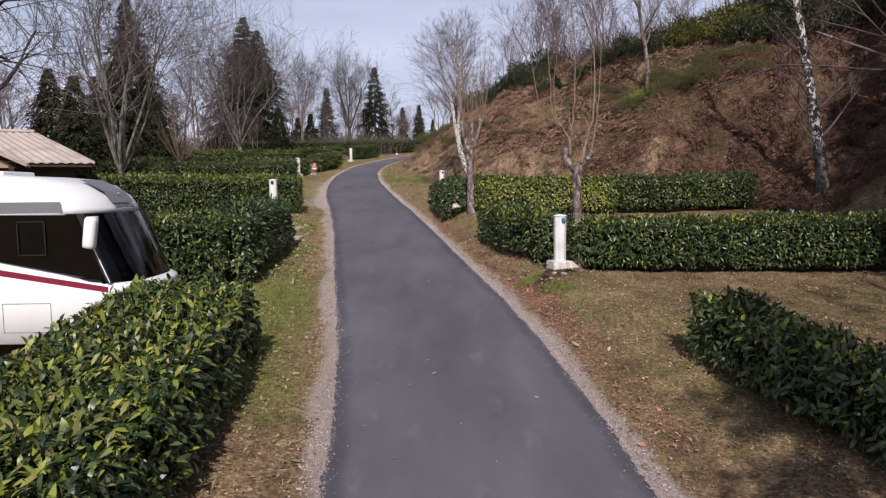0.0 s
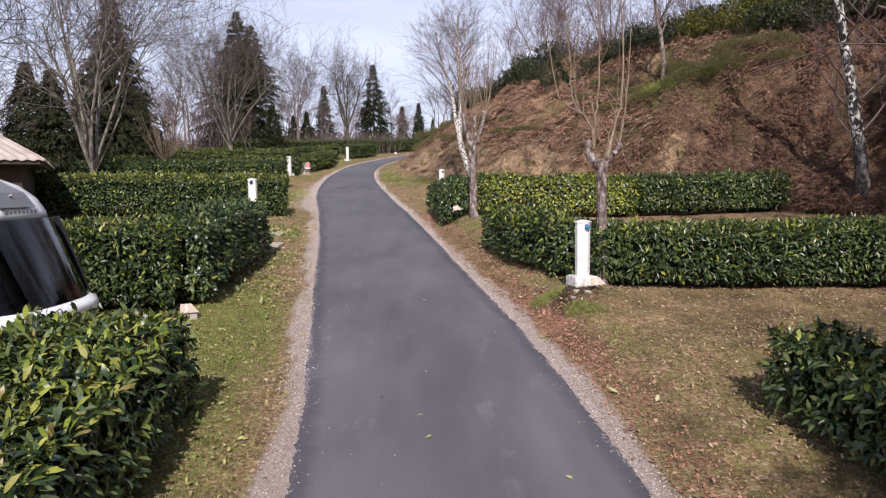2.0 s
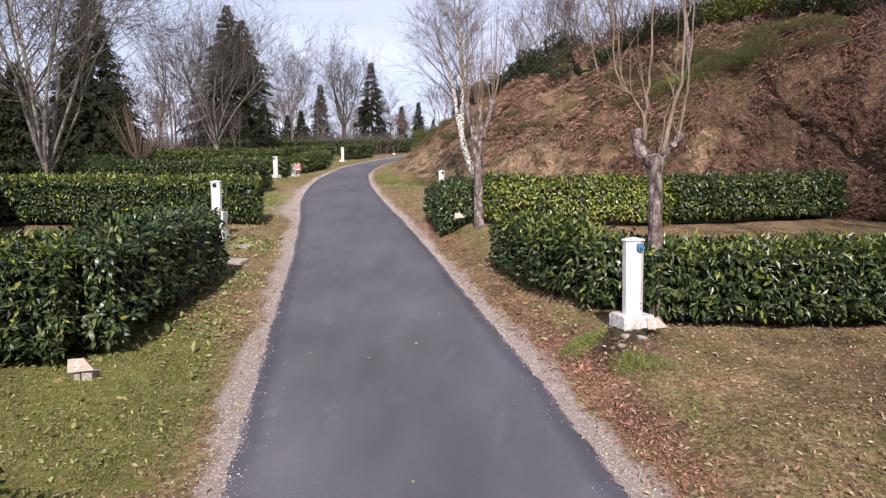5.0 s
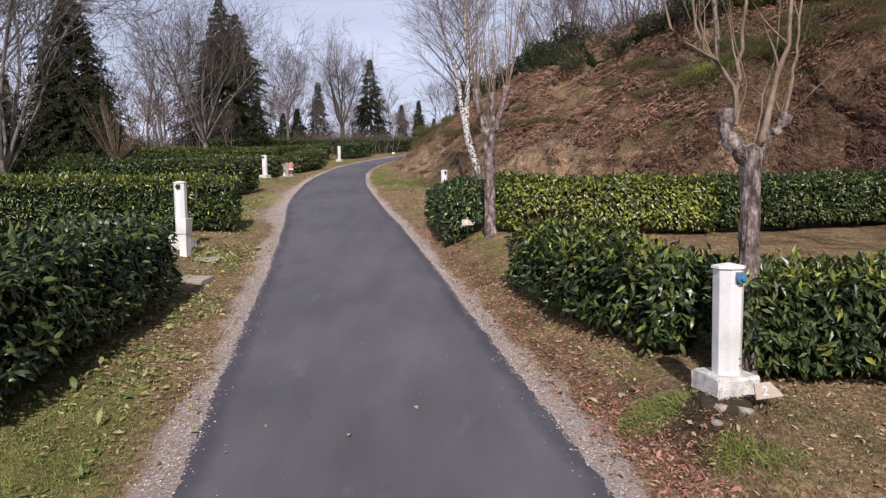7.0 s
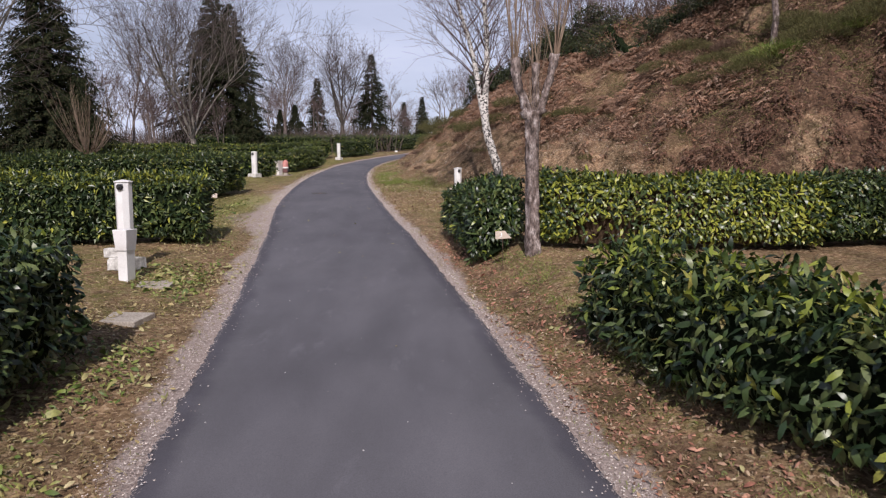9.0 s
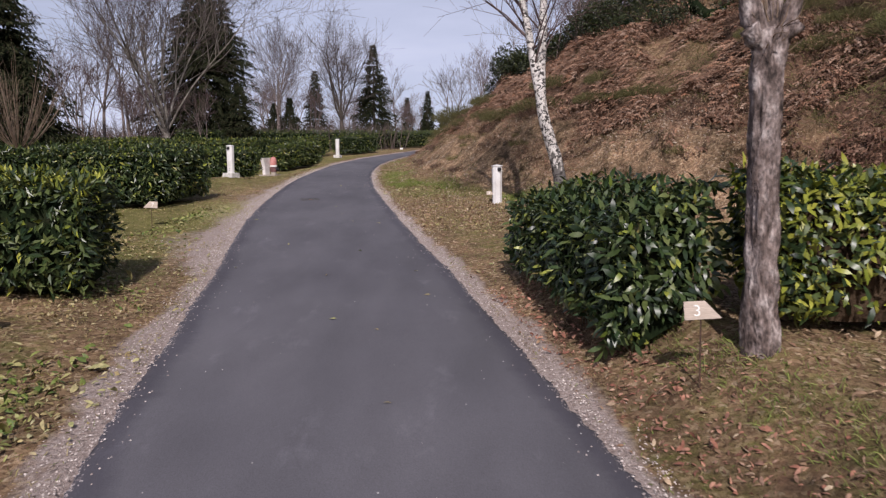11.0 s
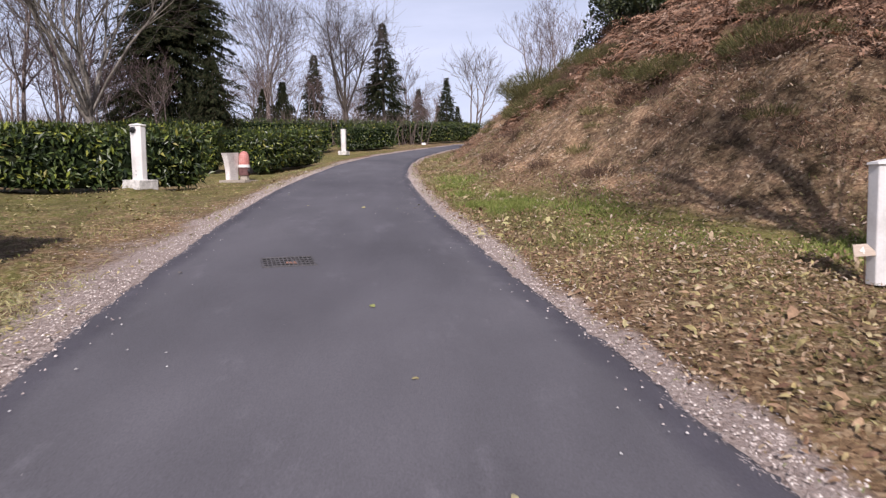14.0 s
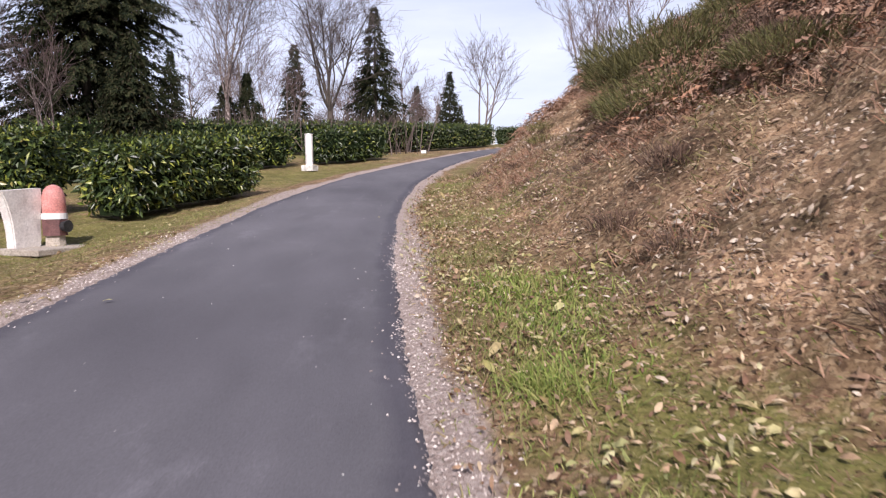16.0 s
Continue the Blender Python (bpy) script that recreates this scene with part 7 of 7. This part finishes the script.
# grass
x, y = spread_points(200000, -11, 8, 5, 60, lambda a, b: near_lane(a, b, 6) * (from_toe(a, b) < 0.6) * (0.15 + 0.5 * patches(a, b, 0.7, 0.9) ** 2))
strew_blades("dry_grass", "short dry tan grass on the verges", x, y, 0.075, 0.007, STRAW)
x, y = spread_points(200000, -11, 8, 5, 60, lambda a, b: near_lane(a, b, 5) * (from_toe(a, b) < 0.8) * np.where(a < 0, 0.12 + 0.7 * (patches(a, b, 0.8, 1.9) > 0.5) * (1 - 0.5 * smooth(17, 22, b) * smooth(32, 28, b)), 0.22 + 0.5 * (patches(a, b, 0.8, 1.9) > 0.58)))
strew_blades("short_grass", "short green grass on the verges", x, y, 0.06, 0.007, GRASS, droop=0.35)
x, y = spread_points(230000, -5, 2, 40, 66, lambda a, b: smooth(0.25, 0.45, a - road_r(b)) * smooth(2.2, 1.0, a - road_r(b)) * (0.03 + 0.38 * smooth(0.2, 0.6, lumps(a, b, 2.2, 91))))
strew_blades("long_grass", "longer olive grass at the foot of the bank", x, y, 0.19, 0.0065, GRASS_DULL, side=0.65)
x, y = np.zeros(0), np.zeros(0)
for cx, cy, r, k in ((-2.85, 46.1, 0.30, 900), (-2.45, 46.0, 0.34, 1500), (-2.05, 46.1, 0.30, 1100), (-2.25, 45.2, 0.34, 1100), (-2.6, 45.0, 0.2, 400), (-3.3, 49.3, 0.25, 500), (-3.05, 47.8, 0.28, 600), (-2.35, 47.2, 0.25, 500)):
    d = rng.normal(0, 0.5 * r, (k, 2))
    x, y = np.append(x, cx + d[:, 0]), np.append(y, cy + d[:, 1])
strew_blades("grass_tufts", "fresh green grass tufts at the foot of the bank", x, y, 0.21, 0.0065, GRASS, side=0.6)
x, y = spread_points(26000, 0, 3.6, 13, 27, lambda a, b: smooth(0.9, 1.1, a - road_r(b)) * smooth(1.8, 1.3, a - road_r(b)) * (patches(a, b, 2.0, 0.9) > 0.42))
strew_blades("tufted_grass", "tufts of green grass below the hedge", x, y, 0.13, 0.007, GRASS, side=0.7)

x, y = spread_points(24000, 1.2, 3.4, 12.2, 17.2, lambda a, b: smooth(0.3, 0.5, a - road_r(b)) * smooth(1.0, 0.7, a - road_r(b)) * (0.35 + 0.65 * patches(a, b, 1.3, 2.2)))
strew_leaves("pink_brown_leaves", "dense drift of pinkish brown leaf bits beside the gravel", x, y, 0.034, DRIFT)
# tufts, moss and short dry grass round the service post
def blob(a, b, cx, cy, r):
    return smooth(1.0, 0.35, np.hypot(a - cx, b - cy) / r)


x, y = spread_points(15000, 1.9, 3.2, 14.9, 17.4, lambda a, b: np.maximum(np.maximum(blob(a, b, 2.32, 16.35, 0.42), blob(a, b, 2.70, 15.35, 0.30)), 0.5 * blob(a, b, 2.98, 15.2, 0.25)))
strew_blades("post_tufts", "green grass tufts in the soil round the post", x, y, 0.15, 0.007, GRASS, side=0.7, droop=0.4)
x, y = spread_points(26000, 2.3, 3.2, 15.4, 16.6, lambda a, b: np.maximum(blob(a, b, 2.62, 15.98, 0.30), blob(a, b, 2.86, 15.88, 0.24)))
strew_blades("post_moss", "dark brown moss at the foot of the plinth", x, y, 0.045, 0.008, MOSS, up=0.5, droop=0.4, category="moss", side=0.9)
x, y = spread_points(26000, 2.6, 4.4, 14.8, 16.2, lambda a, b: blob(a, b, 3.45, 15.35, 1.1) * (0.3 + 0.7 * patches(a, b, 0.6, 1.3)))
half = rng.random(len(x)) < 0.55
strew_blades("post_straw", "short dry grass beside the pitch sign", x[half], y[half], 0.06, 0.008, STRAW, up=0.5, droop=0.4, side=0.9)
strew_blades("post_grass", "short olive grass beside the pitch sign", x[~half], y[~half], 0.055, 0.007, OLIVE, up=0.6, droop=0.4, side=0.8)

x, y = spread_points(130000, 2.5, 11, 8, 17, lambda a, b: smooth(1.0, 1.8, a - road_r(b)) * (0.15 + 0.6 * patches(a, b, 0.8, 1.4)))
half = rng.random(len(x)) < 0.45
strew_blades("pitch_grass", "sparse olive grass on the pitch", x[half], y[half], 0.06, 0.008, GRASS_DULL, droop=0.35)
strew_blades("pitch_straw", "sparse dry grass and leaf bits on the pitch", x[~half], y[~half], 0.06, 0.008, LITTER_TAN, up=0.4, droop=0.35, side=0.9)

x, y = spread_points(38000, 2.5, 11, 8, 17, lambda a, b: smooth(1.0, 1.8, a - road_r(b)) * (0.15 + 0.7 * patches(a, b, 1.1, 2.9) ** 2))
strew_leaves("pitch_leaves", "small tan leaves scattered over the thin pitch grass", x, y, 0.042, LITTER, lift=0.02, tilt=0.6)
x, y = spread_points(48000, -5.2, -1.2, 7, 17, lambda a, b: smooth(0.3, 0.6, road_l(b) - a) * smooth(0.25, 0.6, patches(a, b, 1.0, 1.1) + 0.15))
strew_blades("verge_grass", "bright green grass on the hedge side verge", x, y, 0.075, 0.009, GRASS, droop=0.4)

# bracken and dry stalks on the bank
def scrub(a, b):
    """Patches of broom and grass between the bracken, 0 to 1."""
    t = from_toe(a, b)
    return smooth(0.36, 0.5, 0.8 * lumps(a, b, 1.6, 77) + 0.4 * lumps(a, b, 4.1, 78)) * smooth(1.8, 2.8, t) * smooth(11, 9, t) * (b > 31) * (1 - 0.8 * smooth(43, 46, b))


def bracken_weight(a, b):
    up = from_toe(a, b) * np.interp(b, [34, 44], [2.0, 1.0]) + 4 * smooth(36, 31, b) * (a > 9)
    return (1 - 0.93 * scrub(a, b)) * smooth(2.0, 3.6, up + 0.8 * lumps(a, b, 0.9, 11)) * (b > 27.5) * smooth(13, 10, from_toe(a, b)) * smooth(85, 60, b) * (1 - 0.9 * pale_patch(a, b)) * (1 - 0.92 * np.exp(-((a - 12.8) ** 2 / 14 + (b - 38.0) ** 2 / 7)))


def hang(x, y, lift0, lift1):
    """Places a little over the bank, the way downhill with a swirl, and the way out of the slope."""
    n = len(x)
    N = slope_normal(x, y)
    swirl = lumps(x, y, 0.8, 15)[:, None]
    fall = N * np.array([1, 1, 0.0]) * 1.2 + np.stack([N[:, 1], -N[:, 0], 0 * x], 1) * swirl + rng.normal(0, 0.55, (n, 3)) * np.array([1, 1, 0.3]) + N * 0.3
    return np.stack([x, y, ground(x, y) + rng.uniform(lift0, lift1, n)], 1), fall, N + rng.normal(0, 0.3, (n, 3))


def thick(a, b):
    """Where the bracken stands thick, in uneven clumps, 0 to 1."""
    return smooth(-0.35, 0.35, 0.7 * lumps(a, b, 2.3, 14) + 0.5 * lumps(a, b, 5.0, 16))


x, y = spread_points(400000, -4, 26, 27, 80, lambda a, b: bracken_weight(a, b) * (0.10 + 0.90 * thick(a, b)))
n = len(x)
root_at, fall, lean = hang(x, y, 0.03, 0.28)
long = rng.uniform(0.25, 0.6, n)
wide = rng.uniform(0.006, 0.016, n)
# the steep near part takes the red bracken with shade in its colour
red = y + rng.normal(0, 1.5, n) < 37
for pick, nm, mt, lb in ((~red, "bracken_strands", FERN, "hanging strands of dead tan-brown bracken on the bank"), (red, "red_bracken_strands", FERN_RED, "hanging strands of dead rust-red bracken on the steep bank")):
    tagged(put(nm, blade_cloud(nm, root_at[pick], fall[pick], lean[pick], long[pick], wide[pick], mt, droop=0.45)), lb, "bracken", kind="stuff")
x, y = spread_points(420000, -4, 26, 27, 80, lambda a, b: bracken_weight(a, b) * (0.03 + 0.97 * thick(a, b)) * np.interp(b, [27, 40, 60, 80], [1.0, 0.9, 0.8, 0.4]))
n = len(x)
root_at, fall, lean = hang(x, y, 0.04, 0.36)
long = rng.uniform(0.15, 0.38, n)
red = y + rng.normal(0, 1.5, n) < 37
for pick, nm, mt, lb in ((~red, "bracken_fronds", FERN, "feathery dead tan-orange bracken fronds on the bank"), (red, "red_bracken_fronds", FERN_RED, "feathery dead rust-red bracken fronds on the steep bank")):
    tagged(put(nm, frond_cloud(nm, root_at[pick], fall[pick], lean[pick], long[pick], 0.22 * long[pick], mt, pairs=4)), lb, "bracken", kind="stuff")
x, y = spread_points(80000, 7, 20, 32, 45, lambda a, b: np.exp(-((a - 12.8) ** 2 / 14 + (b - 38.0) ** 2 / 7)) * (0.3 + 0.7 * patches(a, b, 1.3, 0.8)))
strew_blades("bank_grass", "olive and tan grass on the upper bank", x, y, 0.32, 0.02, OLIVE, up=0.6, droop=0.5, side=0.8)
x, y = spread_points(36000, -4, 24, 28, 82, lambda a, b: smooth(3.0, 6.0, from_toe(a, b)) * patches(a, b, 0.9, 2.8) ** 3 * smooth(15, 11, from_toe(a, b)))
strew_blades("dry_stalks", "pale dry stalks and straw on the bank", x, y, 0.45, 0.011, STRAW, up=0.5, droop=0.6, category="grass", side=0.9)
x, y = spread_points(50000, -4, 14, 34, 70, lambda a, b: smooth(0.6, 1.6, from_toe(a, b)) * smooth(5.5, 3.5, from_toe(a, b)) * (0.1 + 0.6 * patches(a, b, 1.4, 2.0) ** 2))
strew_blades("bank_straw", "thin dry grass on the lower bank", x, y, 0.16, 0.009, STRAW, up=0.5, droop=0.4, side=0.9)


x, y = spread_points(420000, -4, 20, 31, 70, lambda a, b: scrub(a, b) * (0.5 + 0.5 * patches(a, b, 2.0, 0.7)))
half = rng.random(len(x)) < 0.6
strew_blades("broom_scrub", "soft olive-green broom scrub on the bank", x[half], y[half], 0.34, 0.008, SCRUB, up=0.8, droop=0.5, category="scrub", side=0.75)
strew_blades("scrub_grass", "olive and straw-coloured grass between the broom", x[~half], y[~half], 0.34, 0.010, OLIVE, up=0.8, droop=0.5, side=0.7)

# low tangles and hollows on the lower bank
x, y = spread_points(260000, -4, 12, 34, 66, lambda a, b: smooth(0.3, 1.2, from_toe(a, b)) * smooth(5.0, 3.2, from_toe(a, b)) * smooth(0.15, 0.55, lumps(a, b, 2.6, 31)) * 0.6)
strew_blades("bank_tangle", "low tangles of dead bracken and stalks on the lower bank", x, y, 0.30, 0.012, FERN, up=0.8, droop=0.6, category="bracken", side=0.9)
x, y = spread_points(150000, -4, 12, 34, 66, lambda a, b: smooth(0.3, 1.2, from_toe(a, b)) * smooth(5.0, 3.2, from_toe(a, b)) * smooth(0.35, 0.7, lumps(a, b, 2.1, 37)) * 0.16 * (1 - pale_patch(a, b)))
strew_blades("dead_twigs", "dark heaps of dead twigs on the lower bank", x, y, 0.22, 0.010, TWIG_DARK, up=0.7, droop=0.5, category="twigs", side=0.9)
x, y = spread_points(60000, -4, 12, 34, 66, lambda a, b: smooth(0.3, 1.2, from_toe(a, b)) * smooth(5.5, 3.6, from_toe(a, b)) * smooth(0.45, 0.75, lumps(a, b, 1.9, 33)) * 0.8)
strew_blades("bank_tufts", "olive grass tufts on the lower bank", x, y, 0.22, 0.011, OLIVE, up=0.8, droop=0.45, side=0.7)

# a heap of cut dry grass beside the gravel, and a greener hump of grass at the toe of the bank
x, y = spread_points(42000, -8.4, -5.9, 35, 41, lambda a, b: np.exp(-((a + 6.85 + 0.1 * (b - 38)) ** 2 / 0.25 + (b - 38.3) ** 2 / 2.2)) * (a < road_l(b) - 0.35))
strew_blades("cut_straw", "drift of cut yellow straw beside the gravel", x, y, 0.13, 0.008, LITTER_PALE, up=0.3, droop=0.35, side=0.9)
x, y = spread_points(60000, -4, 4, 40, 52, lambda a, b: smooth(-1.0, -0.3, from_toe(a, b)) * smooth(0.9, 0.2, from_toe(a, b)) * smooth(0.0, 0.5, lumps(a, b, 1.2, 51)))
strew_blades("hump_grass", "thick green grass hump at the toe of the bank", x, y, 0.24, 0.011, GRASS, up=0.9, droop=0.5, side=0.6)

# ---- gravel and crumbs ----
def stones(name, label, x, y, size, material, z):
    n = len(x)
    base = np.array([[1, 0, 0], [0, 1, 0], [-1, 0, 0], [0, -1, 0], [0, 0, 0.8], [0.1, 0.1, -0.5]])
    k = size * rng.uniform(0.5, 1.4, n)
    v = base[None] * (1 + rng.normal(0, 0.22, (n, 6, 3))) * k[:, None, None]
    t = rng.uniform(0, 6.28, n)
    c, s = np.cos(t)[:, None], np.sin(t)[:, None]
    v = np.stack([v[..., 0] * c - v[..., 1] * s, v[..., 0] * s + v[..., 1] * c, v[..., 2]], -1)
    v = v + np.stack([x, y, z + 0.1 * k], 1)[:, None]
    tri = np.array([[0, 1, 4], [1, 2, 4], [2, 3, 4], [3, 0, 4]])
    f = ((np.arange(n) * 6)[:, None, None] + tri).reshape(-1, 3)
    tagged(put(name, mesh_of(name, v.reshape(-1, 3), f, material)), label, "gravel", kind="stuff")


def edge_weight(a, b):
    o = out_of_road(a, b)
    return np.maximum(smooth(-0.10, 0.05, o), 0.10 * smooth(-0.40, 0.0, o) ** 2) * smooth(0.50, 0.12, o) * (0.45 + 0.55 * patches(a, b, 1.9, 0.1)) + 0.16 * gravel_bed(a, b) * smooth(-0.3, 0.3, lumps(a, b, 2.4, 87))


x, y = spread_points(640000, -9, 4, 5.5, 55, edge_weight)
stones("edge_gravel", "pinkish grey gravel along the lane's edges", x, y, 0.0085, PEBBLE, np.where(out_of_road(x, y) < 0.03, plane(x, y) + 0.012, ground(x, y)))
x, y = spread_points(5200, -8, 3, 6, 60, lambda a, b: (out_of_road(a, b) < -0.05) * (0.12 + 0.88 * smooth(-0.7, -0.1, out_of_road(a, b))))
stones("loose_stones", "loose pale stone chips on the asphalt", x, y, 0.0075, CHIP, plane(x, y) + 0.018)
x, y = spread_points(260, -8, 3, 7, 60, lambda a, b: (out_of_road(a, b) < -0.15) * 0.5)
n = len(x)
N = unit(np.array([0.0, -0.1, 1.0]) + rng.normal(0, 0.25, (n, 3)))
me = leaf_cloud("lane_leaves", np.stack([x, y, plane(x, y) + 0.03], 1), rng.normal(size=(n, 3)) * np.array([1, 1, 0.1]), N, rng.uniform(0.05, 0.12, n), rng.uniform(0.02, 0.05, n), LITTER_PALE)
tagged(put("lane_leaves", me), "few pale dry leaves lying on the asphalt", "leaves", kind="stuff")

# twiggy undergrowth between the trunks behind the pitches
x, y = spread_points(30000, -62, -4, 60, 120, lambda a, b: ((b > 78) | (a < -24)) * (b < 78 + (a + 62) * 0.8) * (0.25 + 0.5 * patches(a, b, 0.3, 0.3)) * (b - 76 > 1.6 * (a + 9)))
strew_blades("undergrowth", "grey-brown leafless undergrowth behind the hedges", x, y, 2.6, 0.05, TWIG, up=1.0, droop=0.1, category="undergrowth", side=0.35)
x, y = spread_points(60000, 4, 44, 30, 100, lambda a, b: smooth(9.5, 12, from_toe(a, b) + 2.5 * smooth(16, 19, a)) * np.where(b < 58, 1.0, 0.45) * (0.3 + 0.6 * patches(a, b, 0.5, 1.3)))
strew_blades("bank_undergrowth", "leafless brown thicket on top of the bank", x, y, 2.4, 0.03, TWIG_DARK, up=1.0, droop=0.15, category="undergrowth", side=0.4)
